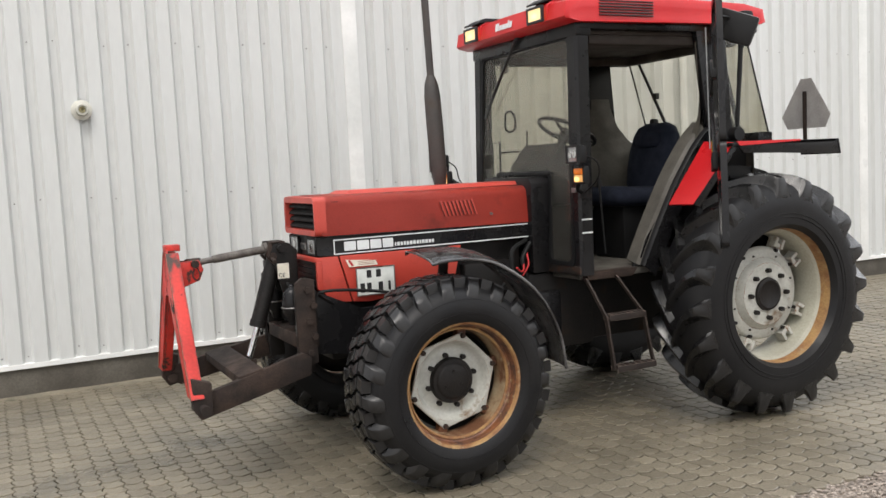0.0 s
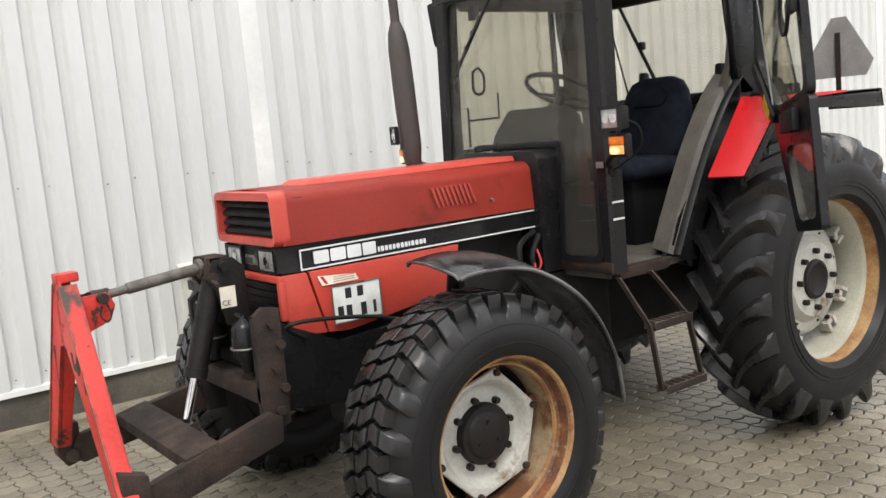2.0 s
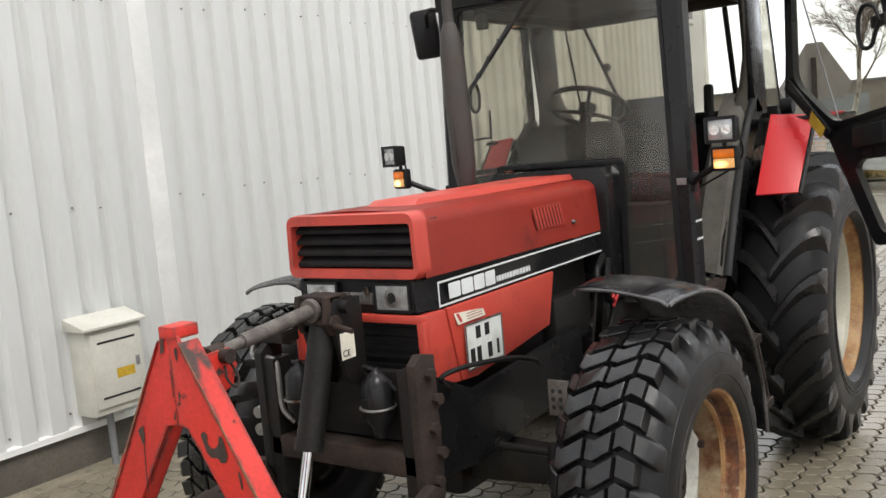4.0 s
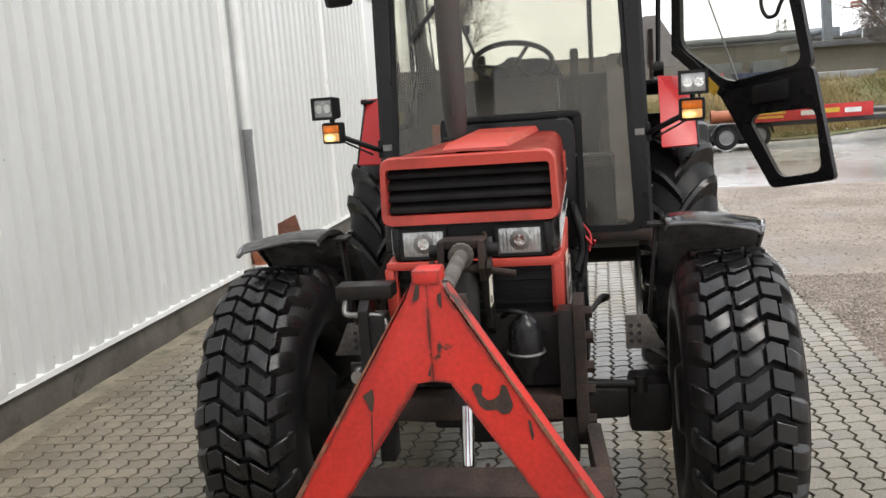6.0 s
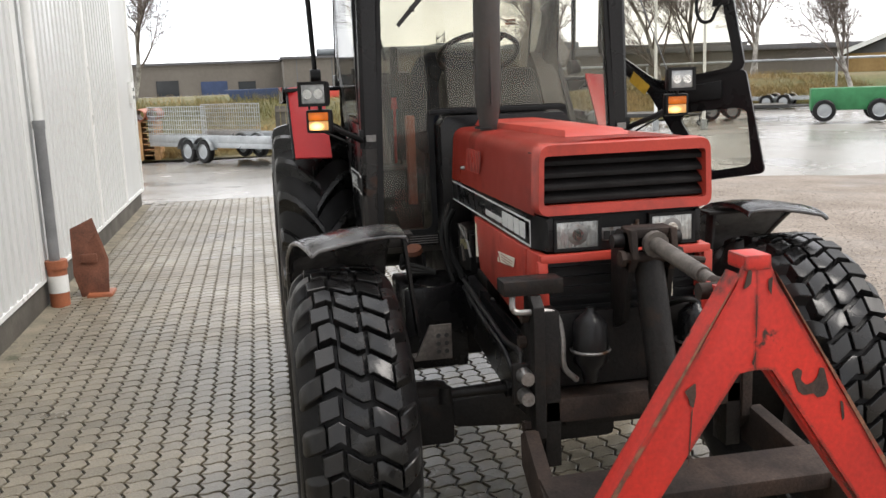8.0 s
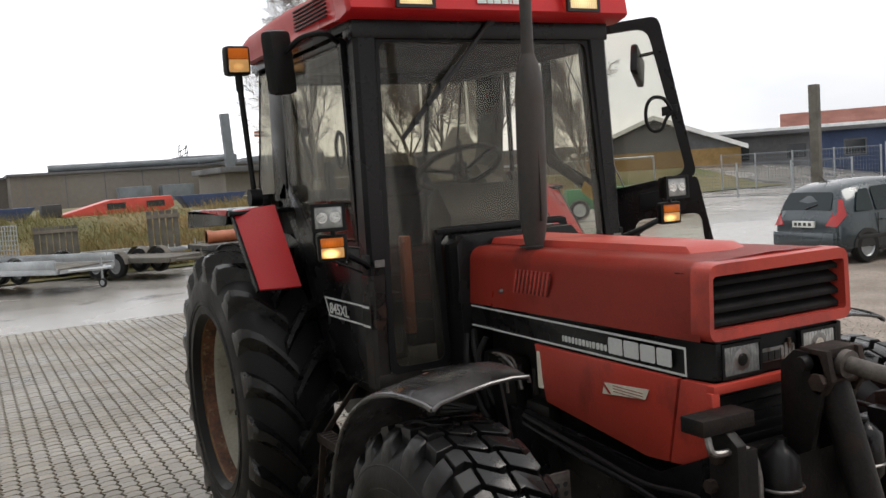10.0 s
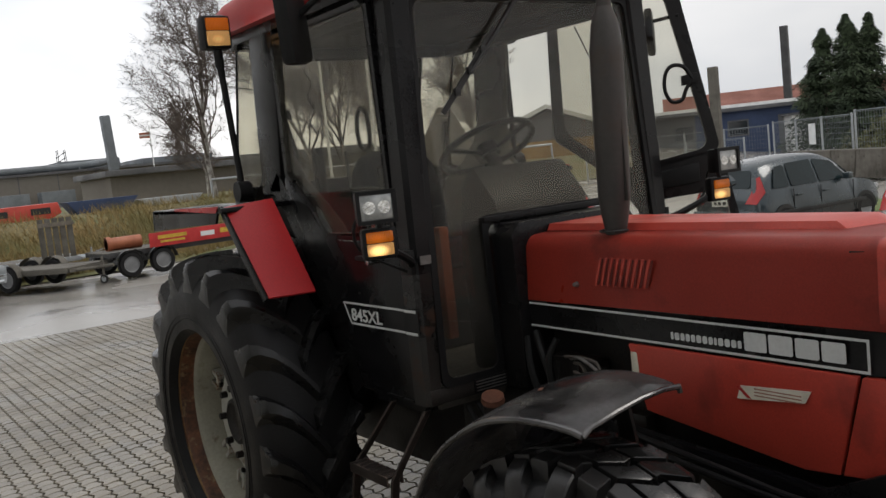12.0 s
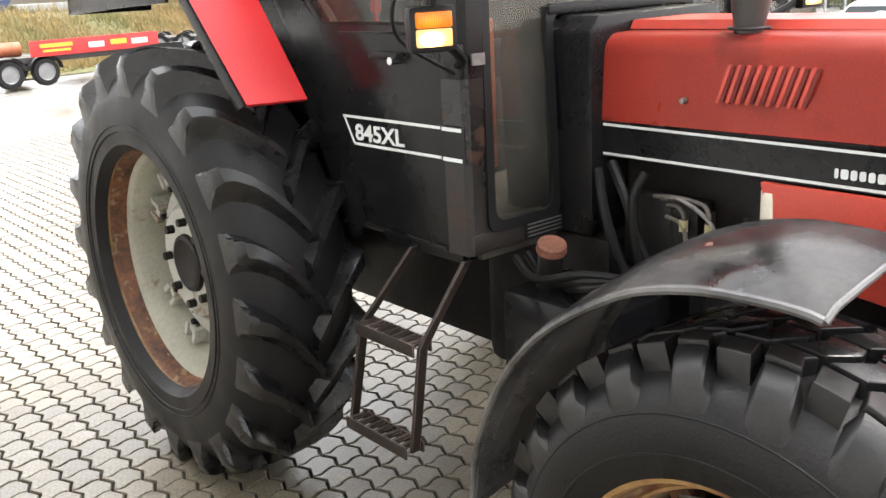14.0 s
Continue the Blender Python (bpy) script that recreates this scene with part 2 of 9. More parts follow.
M = dict(
    hood=mat("faded_red_paint", (0.56, 0.066, 0.044), 0.36, col2=(0.46, 0.053, 0.036), scale=1.6, fine=160, vary=0.10, bump=0.05,
             spots=(0.25, 0.040, 0.032), spot_scale=3.0, spot_edge=(0.56, 0.74), spot_rough=0.5, rough_vary=0.12),
    red=mat("red_paint", (0.62, 0.018, 0.022), 0.35, col2=(0.54, 0.014, 0.018), scale=1.5, fine=120, vary=0.08, bump=0.04),
    frame_red=mat("orange_red_paint", (0.60, 0.032, 0.021), 0.5, col2=(0.46, 0.025, 0.018), scale=3, fine=70, vary=0.16, bump=0.1,
                  spots=(0.060, 0.030, 0.022), spot_scale=4.6, spot_edge=(0.62, 0.645), spot_rough=0.8, worn=(0.045, 0.027, 0.021), worn_width=0.016),
    black=mat("black_paint", (0.0075, 0.0075, 0.0085), 0.27, specular=0.28, col2=(0.012, 0.0115, 0.0120), scale=3, fine=120, vary=0.3, bump=0.06,
              spots=(0.030, 0.020, 0.016), spot_scale=4, spot_edge=(0.68, 0.78)),
    black_soft=mat("black_plastic", (0.009, 0.009, 0.0095), 0.50, specular=0.3, scale=4, fine=200, vary=0.3, bump=0.12),
    iron=mat("grimy_dark_iron", (0.014, 0.012, 0.011), 0.5, metal=0.0, specular=0.25, col2=(0.009, 0.0085, 0.0085), scale=5, fine=90, vary=0.4, bump=0.35,
             spots=(0.040, 0.026, 0.019), spot_scale=7, spot_edge=(0.58, 0.72)),
    rust=mat("rusty_iron", (0.042, 0.026, 0.019), 0.75, specular=0.3, col2=(0.020, 0.015, 0.013), scale=7, fine=110, vary=0.4, bump=0.4,
             spots=(0.03, 0.022, 0.02), spot_scale=9, spot_edge=(0.52, 0.66)),
    worn_black=mat("rust_worn_black_paint", (0.013, 0.012, 0.0115), 0.35, specular=0.4, col2=(0.022, 0.019, 0.017), scale=4, fine=110, vary=0.3, bump=0.15,
                   spots=(0.075, 0.032, 0.016), spot_scale=6, spot_edge=(0.56, 0.68), spot_rough=0.6),
    step=mat("brown_worn_steel", (0.027, 0.020, 0.017), 0.55, specular=0.3, worn=(0.16, 0.12, 0.10), worn_width=0.006, scale=8, fine=120, vary=0.3, bump=0.3),
    # grey patches are dried dirt plus sky sheen put into the colour
    black_wet_sheen=mat("wet_black_paint_grey_sheen", (0.024, 0.023, 0.024), 0.16, col2=(0.055, 0.052, 0.052), scale=4, fine=80, vary=0.3, bump=0.06, rough_vary=0.1,
                  specular=0.8, spots=(0.15, 0.145, 0.145), spot_scale=4, spot_edge=(0.42, 0.64), spot_rough=0.24),
    grille=mat("dusty_black_grille", (0.014, 0.013, 0.013), 0.75, scale=6, fine=120, vary=0.3, bump=0.1, specular=0.2),
    # bonnet red darkened to stand for the shade inside the vent slots
    vent_dark=mat("shaded_red_slot", (0.17, 0.022, 0.017), 0.7, scale=6, fine=90, vary=0.2, bump=0.05),
    rubber=mat("black_rubber", (0.0085, 0.0085, 0.0095), 0.44, col2=(0.012, 0.0115, 0.0115), scale=4, fine=140, vary=0.35, bump=0.3,
               rough_vary=0.18, specular=0.24, spots=(0.018, 0.0175, 0.0175), spot_scale=5, spot_edge=(0.60, 0.72), spot_rough=0.7),
    rubber_wet=mat("wet_black_rubber", (0.0085, 0.0085, 0.0095), 0.36, col2=(0.016, 0.015, 0.0145), scale=7, fine=140, vary=0.35, bump=0.14,
                   rough_vary=0.12, specular=0.45, spots=(0.011, 0.011, 0.011), spot_scale=4, spot_edge=(0.44, 0.60), spot_rough=0.20),
    rim=mat("grey_white_rim_paint", (0.47, 0.47, 0.43), 0.5, col2=(0.38, 0.38, 0.34), scale=5, fine=60, vary=0.12, bump=0.12,
            spots=(0.17, 0.095, 0.042), spot_scale=6, spot_edge=(0.60, 0.72), worn=(0.22, 0.11, 0.05), worn_width=0.008),
    rim_cream=mat("cream_grey_rim_paint", (0.40, 0.39, 0.315), 0.42, col2=(0.32, 0.31, 0.25), scale=4, fine=70, vary=0.12, bump=0.10,
                  spots=(0.16, 0.105, 0.055), spot_scale=9, spot_edge=(0.64, 0.74), worn=(0.25, 0.13, 0.05), worn_width=0.010),
    rim_gold=mat("ochre_rust_on_rim", (0.36, 0.215, 0.085), 0.55, col2=(0.20, 0.085, 0.034), scale=9, fine=90, vary=0.25, bump=0.3,
                 spots=(0.47, 0.40, 0.27), spot_scale=8, spot_edge=(0.60, 0.70)),
    rim_rust=mat("rusted_rim_edge", (0.19, 0.072, 0.030), 0.55, col2=(0.060, 0.030, 0.021), scale=13, fine=70, vary=0.35, bump=0.4,
                 spots=(0.36, 0.25, 0.14), spot_scale=15, spot_edge=(0.59, 0.66)),
    white=mat("white_print", (0.72, 0.74, 0.74), 0.5, scale=5, fine=90, vary=0.06, bump=0.0, col2=(0.62, 0.64, 0.64)),
    sticker=mat("worn_cream_sticker", (0.80, 0.77, 0.66), 0.6, scale=20, fine=200, vary=0.08, bump=0.1, col2=(0.68, 0.63, 0.52)),
    sticker_ink=mat("faded_red_print", (0.42, 0.20, 0.15), 0.6, scale=30, fine=200, vary=0.2, bump=0.0),
    chip=mat("bare_rusty_steel", (0.060, 0.032, 0.022), 0.7, col2=(0.035, 0.022, 0.018), scale=20, fine=120, vary=0.35, bump=0.4),
    edge_rust=mat("rust_worn_red_edge", (0.27, 0.115, 0.065), 0.7, col2=(0.10, 0.050, 0.033), scale=14, fine=90, vary=0.3, bump=0.35,
                  spots=(0.48, 0.035, 0.024), spot_scale=7, spot_edge=(0.56, 0.62)),
    perf=mat("grimy_bare_plate", (0.13, 0.115, 0.10), 0.6, scale=12, fine=90, vary=0.3, bump=0.3, col2=(0.06, 0.05, 0.045)),
    plate=mat("white_plate_enamel", (0.74, 0.76, 0.72), 0.35, scale=6, fine=100, vary=0.05, bump=0.02),
    ink=mat("black_print", (0.02, 0.02, 0.02), 0.5, bump=0.0),
    chrome=mat("chrome", (0.75, 0.75, 0.75), 0.12, metal=1.0, scale=9, vary=0.05, bump=0.0, rough_vary=0.05),
    steel=mat("dull_steel", (0.30, 0.29, 0.28), 0.45, metal=0.8, scale=9, fine=80, vary=0.2, bump=0.15, spots=(0.14, 0.08, 0.05), spot_scale=8),
    exhaust=mat("heat_dulled_exhaust_paint", (0.035, 0.032, 0.030), 0.5, col2=(0.055, 0.049, 0.045), scale=5, fine=60, vary=0.10, bump=0.08,
                spots=(0.085, 0.065, 0.052), spot_scale=5, spot_edge=(0.58, 0.74)),
    seat=mat("dark_blue_seat_cloth", (0.016, 0.020, 0.034), 0.9, scale=12, fine=300, vary=0.3, bump=0.3, specular=0.2),
    arch_trim=mat("dull_grey_brown_trim", (0.085, 0.076, 0.062), 0.7, scale=6, fine=120, vary=0.2, bump=0.2, col2=(0.06, 0.054, 0.045)),
    trim=mat("grey_cab_trim", (0.098, 0.090, 0.077), 0.7, scale=6, fine=120, vary=0.2, bump=0.2),
    liner=mat("brown_headliner", (0.045, 0.035, 0.030), 0.85, scale=6, fine=150, vary=0.2, bump=0.2),
    glass=glass("tinted_cab_glass", (0.845, 0.835, 0.785), 0.03),
    reflector=mat("lamp_reflector", (0.82, 0.82, 0.80), 0.18, metal=1.0, scale=25, fine=60, vary=0.1, bump=0.5),
    lens_face=mat("ribbed_headlamp_lens", (0.48, 0.49, 0.48), 0.12, metal=0.55, scale=30, fine=50, vary=0.2, bump=0.6, col2=(0.35, 0.36, 0.36)),
    amber=glow("amber_lens", (1.0, 0.24, 0.01), 0.45, (0.50, 0.11, 0.008), 0.4),
    amber_lit=glow("lit_amber_lens", (1.0, 0.58, 0.20), 3.0, (0.55, 0.25, 0.08), 0.10),
    roof_lamp=glow("lit_lamp_lens", (1.0, 0.72, 0.32), 4.2, (0.55, 0.45, 0.28), 0.16),
    beacon=mat("orange_beacon_dome", (0.75, 0.20, 0.01), 0.2, scale=8, fine=60, vary=0.1, bump=0.05),
    yellow=mat("yellow_label", (0.62, 0.40, 0.04), 0.5, scale=20, fine=100, vary=0.1, bump=0.05),
    orange=mat("orange_plastic", (0.30, 0.07, 0.025), 0.5, scale=6, vary=0.15),
    smv=mat("dull_grey_sign_back", (0.40, 0.385, 0.37), 0.55, metal=0.1, scale=5, fine=90, vary=0.1, bump=0.08),
    hose=mat("black_hose", (0.010, 0.010, 0.010), 0.5, specular=0.2, scale=9, vary=0.2, bump=0.1),
    sheet=mat("pale_grey_sheet", (0.64, 0.65, 0.64), 0.42, col2=(0.60, 0.61, 0.595), scale=0.7, fine=25, vary=0.03, bump=0.02,
              stretch=(1, 1, 0.25)),
    flash=mat("white_flashing", (0.87, 0.87, 0.85), 0.4, scale=1.5, fine=30, vary=0.03, bump=0.02, col2=(0.70, 0.71, 0.69)),
    # tone lowered for the plinth's dirt and the shadow under the sheets
    concrete=mat("darkened_concrete", (0.115, 0.103, 0.084), 0.8, col2=(0.070, 0.062, 0.050), scale=2.2, fine=60, vary=0.2, bump=0.3,
                 spots=(0.055, 0.050, 0.036), spot_scale=3),
    paver=mat("grey_concrete_paver", (0.206, 0.178, 0.129), 0.40, col2=(0.158, 0.137, 0.100), scale=0.55, fine=90, vary=0.36, bump=0.5,
              spots=(0.125, 0.110, 0.080), spot_scale=0.8, spot_edge=(0.50, 0.70), spot_rough=0.22, random_vary=0.17, rough_vary=0.14),
    sand=mat("dark_joint_sand", (0.036, 0.033, 0.024), 0.95, scale=3, fine=150, vary=0.4, bump=0.4, spots=(0.045, 0.06, 0.025), spot_scale=2),
    gravel=mat("brown_grey_gravel", (0.27, 0.225, 0.185), 0.85, col2=(0.20, 0.165, 0.135), scale=1.2, fine=28, vary=0.45, bump=0.9,
               spots=(0.17, 0.15, 0.13), spot_scale=0.7, spot_edge=(0.50, 0.80), spot_rough=0.3),
    stone=mat("pebble", (0.30, 0.255, 0.215), 0.8, scale=4, fine=60, vary=0.2, bump=0.2, random_vary=0.45),
    asphalt=mat("wet_asphalt", (0.27, 0.257, 0.232), 0.24, col2=(0.31, 0.295, 0.27), scale=0.22, fine=90, vary=0.18, bump=0.25,
                spots=(0.15, 0.143, 0.13), spot_scale=0.35, spot_edge=(0.56, 0.70), spot_rough=0.07, rough_vary=0.10),
    verge=mat("sandy_dirt", (0.25, 0.215, 0.155), 0.9, col2=(0.15, 0.135, 0.10), scale=4, fine=70, vary=0.3, bump=0.5, spots=(0.10, 0.10, 0.06), spot_scale=5),
    grass=mat("rough_grass_ground", (0.16, 0.125, 0.055), 0.95, col2=(0.085, 0.10, 0.032), scale=0.25, fine=6, vary=0.35, bump=1.0),
    blade=mat("dry_grass_blades", (0.30, 0.205, 0.085), 0.9, col2=(0.13, 0.125, 0.045), scale=0.35, fine=3, vary=0.3, bump=0.0, random_vary=0.3),
    lawn=mat("short_green_grass", (0.075, 0.13, 0.028), 0.95, col2=(0.11, 0.13, 0.04), scale=0.8, fine=14, vary=0.35, bump=0.8),
    far_wall=mat("brown_grey_factory_wall", (0.17, 0.155, 0.13), 0.85, col2=(0.145, 0.13, 0.11), scale=0.12, fine=3, vary=0.08, bump=0.05),
    far_metal=mat("galvanised_sheet", (0.17, 0.19, 0.205), 0.6, metal=0.0, scale=0.8, fine=10, vary=0.1, bump=0.05),
    galv=mat("galvanised_steel", (0.42, 0.44, 0.45), 0.42, metal=0.6, col2=(0.33, 0.35, 0.36), scale=3, fine=40, vary=0.12, bump=0.05),
    dark_steel=mat("dark_trailer_steel", (0.045, 0.045, 0.045), 0.6, scale=2, fine=30, vary=0.3, bump=0.1),
    wood=mat("weathered_board", (0.20, 0.175, 0.14), 0.85, col2=(0.13, 0.115, 0.095), scale=3, fine=40, vary=0.25, bump=0.3, stretch=(1, 1, 0.2)),
    old_plank=mat("old_grey_plank", (0.125, 0.115, 0.095), 0.85, col2=(0.085, 0.078, 0.066), scale=3, fine=40, vary=0.25, bump=0.3),
    rim_mix=mat("rust_streaked_rim_paint", (0.34, 0.27, 0.17), 0.6, col2=(0.20, 0.10, 0.045), scale=7, fine=70, vary=0.2, bump=0.25,
                spots=(0.16, 0.065, 0.026), spot_scale=6, spot_edge=(0.48, 0.60)),
    pallet=mat("new_pallet_wood", (0.52, 0.30, 0.13), 0.75, scale=4, fine=40, vary=0.2, bump=0.2, random_vary=0.15),
    clay=mat("orange_brown_pipe", (0.40, 0.13, 0.06), 0.5, scale=4, fine=60, vary=0.15, bump=0.1),
    rust_plate=mat("rusty_plate", (0.20, 0.075, 0.042), 0.8, col2=(0.12, 0.05, 0.032), scale=6, fine=80, vary=0.3, bump=0.3),
    bark=mat("birch_bark", (0.50, 0.48, 0.44), 0.85, col2=(0.10, 0.085, 0.075), scale=3, fine=14, vary=0.3, bump=0.3),
    twig=mat("bare_twigs", (0.17, 0.138, 0.118), 0.9, scale=2, fine=10, vary=0.3, bump=0.0),
    needle=mat("spruce_needles", (0.022, 0.038, 0.018), 0.85, col2=(0.04, 0.06, 0.024), scale=0.6, fine=4, vary=0.4, bump=0.0, random_vary=0.35),
    bush=mat("dull_green_shrub", (0.07, 0.085, 0.035), 0.85, col2=(0.12, 0.11, 0.05), scale=0.6, fine=4, vary=0.4, bump=0.0, random_vary=0.35),
    brick_yellow=mat("yellow_brick", (0.36, 0.23, 0.09), 0.85, scale=0.5, fine=5, vary=0.12, bump=0.1),
    tile_red=mat("red_roof_tile", (0.23, 0.085, 0.060), 0.8, scale=0.4, fine=6, vary=0.15, bump=0.1),
    blue_wall=mat("blue_cladding", (0.035, 0.060, 0.135), 0.6, scale=0.5, fine=5, vary=0.1, bump=0.05),
    roof_grey=mat("grey_roof_felt", (0.13, 0.13, 0.135), 0.8, scale=0.4, fine=4, vary=0.15, bump=0.05),
    window_dark=mat("dark_window_pane", (0.02, 0.025, 0.03), 0.08, scale=1, vary=0.1, bump=0.0),
    car_grey=mat("grey_blue_car_paint", (0.040, 0.056, 0.064), 0.28, metal=0.25, scale=2, fine=90, vary=0.05, bump=0.0, coat=0.6),
    car_white=mat("silver_white_car_paint", (0.60, 0.61, 0.62), 0.28, scale=2, fine=90, vary=0.03, bump=0.0, coat=0.6),
    car_glass=mat("car_window", (0.012, 0.022, 0.024), 0.06, specular=0.3, scale=2, vary=0.05, bump=0.0),
    tail=mat("red_tail_lamp", (0.45, 0.02, 0.02), 0.15, scale=5, vary=0.1, bump=0.0),
    sign_blue=mat("blue_sign_face", (0.02, 0.05, 0.30), 0.4, scale=3, vary=0.05, bump=0.0),
    green=mat("green_machine_paint", (0.03, 0.20, 0.07), 0.5, scale=3, vary=0.1, bump=0.05),
    cream=mat("cream_plastic", (0.62, 0.61, 0.54), 0.5, scale=4, fine=60, vary=0.06, bump=0.05, col2=(0.52, 0.51, 0.45)),
    pipe_grey=mat("grey_pipe_plastic", (0.22, 0.225, 0.23), 0.5, scale=4, vary=0.1, bump=0.05),
    brass=mat("dull_brass", (0.42, 0.38, 0.22), 0.4, metal=0.7, scale=10, fine=60, vary=0.2, bump=0.1),
    shirt=mat("weathered_banner_red", (0.55, 0.03, 0.03), 0.6, scale=3, vary=0.1, bump=0.05),
)


# ---- mesh helpers ----
def part(name, bm, material, parent=None, label="", smooth=40):
    """Links a bmesh as one mesh object, under a thing or a part."""
    bmesh.ops.recalc_face_normals(bm, faces=bm.faces)
    me = bpy.data.meshes.new(name)
    bm.to_mesh(me)
    bm.free()
    me.materials.append(M[material] if isinstance(material, str) else material)
    if smooth:
        me.shade_smooth()
        me.set_sharp_from_angle(angle=radians(smooth))
    ob = new(name, me)
    if parent is not None:
        ob.parent = parent
    if label:
        tagged(ob, label)
    return ob


def thing(name, label, category, at=(0, 0, 0), rz=0.0, group="", kind=""):
    ob = new(name)
    ob.empty_display_size = 0.1
    ob.matrix_world = pose(*at, 0, 0, rz)
    return tagged(ob, label, category, group, kind)


def box(bm, lo, hi, bevel=0.0, m=None):
    c = [(a + b) / 2 for a, b in zip(lo, hi)]
    s = [abs(b - a) for a, b in zip(lo, hi)]
    vs = bmesh.ops.create_cube(bm, size=1.0)["verts"]
    bmesh.ops.scale(bm, vec=s, verts=vs)
    bmesh.ops.translate(bm, vec=c, verts=vs)
    if bevel:
        es = list({e for v in vs for e in v.link_edges})
        out = bmesh.ops.bevel(bm, geom=es, offset=min(bevel, 0.45 * min(s)), segments=2, affect="EDGES", profile=0.6)
        vs = out["verts"]
    if m is not None:
        bmesh.ops.transform(bm, matrix=m, verts=list(set(vs)))
    return vs


def rod(bm, a, b, r0, r1=None, seg=12, caps=True):
    """A straight round bar from a to b."""
    a, b = Vector(a), Vector(b)
    r1 = r0 if r1 is None else r1
    q = (b - a).to_track_quat("Z", "Y").to_matrix()
    rings = []
    for p, r in ((a, r0), (b, r1)):
        rings.append([bm.verts.new(p + q @ Vector((r * math.cos(2 * math.pi * i / seg), r * math.sin(2 * math.pi * i / seg), 0))) for i in range(seg)])
    for i in range(seg):
        bm.faces.new((rings[0][i], rings[0][(i + 1) % seg], rings[1][(i + 1) % seg], rings[1][i]))
    if caps:
        bm.faces.new(rings[0][::-1])
        bm.faces.new(rings[1])
    return rings


def smooth_path(pts, n):
    """Catmull-Rom points through pts, n a span."""
    p = [Vector(x) for x in pts]
    p = [p[0] * 2 - p[1], *p, p[-1] * 2 - p[-2]]
    out = []
    for i in range(1, len(p) - 2):
        for k in range(n):
            t = k / n
            out.append(0.5 * ((2 * p[i]) + (p[i + 1] - p[i - 1]) * t + (2 * p[i - 1] - 5 * p[i] + 4 * p[i + 1] - p[i + 2]) * t * t
                              + (3 * p[i] - p[i - 1] - 3 * p[i + 1] + p[i + 2]) * t ** 3))
    out.append(p[-2].copy())
    return out


def tube(bm, pts, r, seg=8, n=5, taper=None, closed=False):
    """A round hose or bar swept through pts."""
    path = smooth_path(pts, n) if n else [Vector(p) for p in pts]
    rings = []
    normal = None
    for i, p in enumerate(path):
        d = (path[min(i + 1, len(path) - 1)] - path[max(i - 1, 0)]).normalized()
        if closed and i in (0, len(path) - 1):
            d = (path[1] - path[-2]).normalized()
        if normal is None:
            normal = d.orthogonal().normalized()
        normal = (normal - d * normal.dot(d)).normalized()
        side = d.cross(normal)
        rr = r if taper is None else r + (taper - r) * i / (len(path) - 1)
        rings.append([bm.verts.new(p + rr * (math.cos(2 * math.pi * k / seg) * normal + math.sin(2 * math.pi * k / seg) * side)) for k in range(seg)])
    for a, b in zip(rings, rings[1:]):
        for k in range(seg):
            bm.faces.new((a[k], a[(k + 1) % seg], b[(k + 1) % seg], b[k]))
    bm.faces.new(rings[0][::-1])
    bm.faces.new(rings[-1])


def slab(bm, pts, off, bevel=0.0):
    """A flat plate: the outline pts, thickened by the vector off."""
    off = Vector(off)
    a = [bm.verts.new(Vector(p)) for p in pts]
    b = [bm.verts.new(Vector(p) + off) for p in pts]
    n = len(pts)
    fs = [bm.faces.new(a), bm.faces.new(b[::-1])]
    for i in range(n):
        fs.append(bm.faces.new((a[i], b[i], b[(i + 1) % n], a[(i + 1) % n])))
    if bevel:
        es = list({e for f in fs for e in f.edges})
        bmesh.ops.bevel(bm, geom=es, offset=bevel, segments=2, affect="EDGES", profile=0.6)


def ring_plate(bm, outer, inner, off):
    """A frame: the outline outer with the opening inner (as many points), thickened by off."""
    off = Vector(off)
    n = len(outer)
    rows = [[bm.verts.new(Vector(p) + o) for p in loop] for loop in (outer, inner) for o in (Vector(), off)]
    oa, ob, ia, ib = rows
    for i in range(n):
        j = (i + 1) % n
        for q in ((oa[i], oa[j], ia[j], ia[i]), (ob[j], ob[i], ib[i], ib[j]), (oa[j], oa[i], ob[i], ob[j]), (ia[i], ia[j], ib[j], ib[i])):
            bm.faces.new(q)


def inset(pts, d):
    """A flat convex outline, drawn in by d."""
    p = [Vector(x) for x in pts]
    nrm = sum(((p[i] - p[0]).cross(p[i + 1] - p[0]) for i in range(1, len(p) - 1)), Vector()).normalized()
    n, out = len(p), []
    for i in range(n):
        e0, e1 = (p[i] - p[i - 1]).normalized(), (p[(i + 1) % n] - p[i]).normalized()
        n0, n1 = nrm.cross(e0), nrm.cross(e1)
        k = 1 + n0.dot(n1)
        out.append(p[i] + (n0 + n1) * (d / max(k, 0.35)))
    return out


def rounded(pts, r, seg=4):
    """A flat outline with its corners rounded by about r."""
    p = [Vector(x) for x in pts]
    n, out = len(p), []
    for i in range(n):
        a, b, c = p[i - 1], p[i], p[(i + 1) % n]
        ra = min(r, 0.45 * (a - b).length, 0.45 * (c - b).length)
        s, e = b + (a - b).normalized() * ra, b + (c - b).normalized() * ra
        for k in range(seg + 1):
            t = k / seg
            out.append((1 - t) ** 2 * s + 2 * t * (1 - t) * b + t * t * e)
    return out


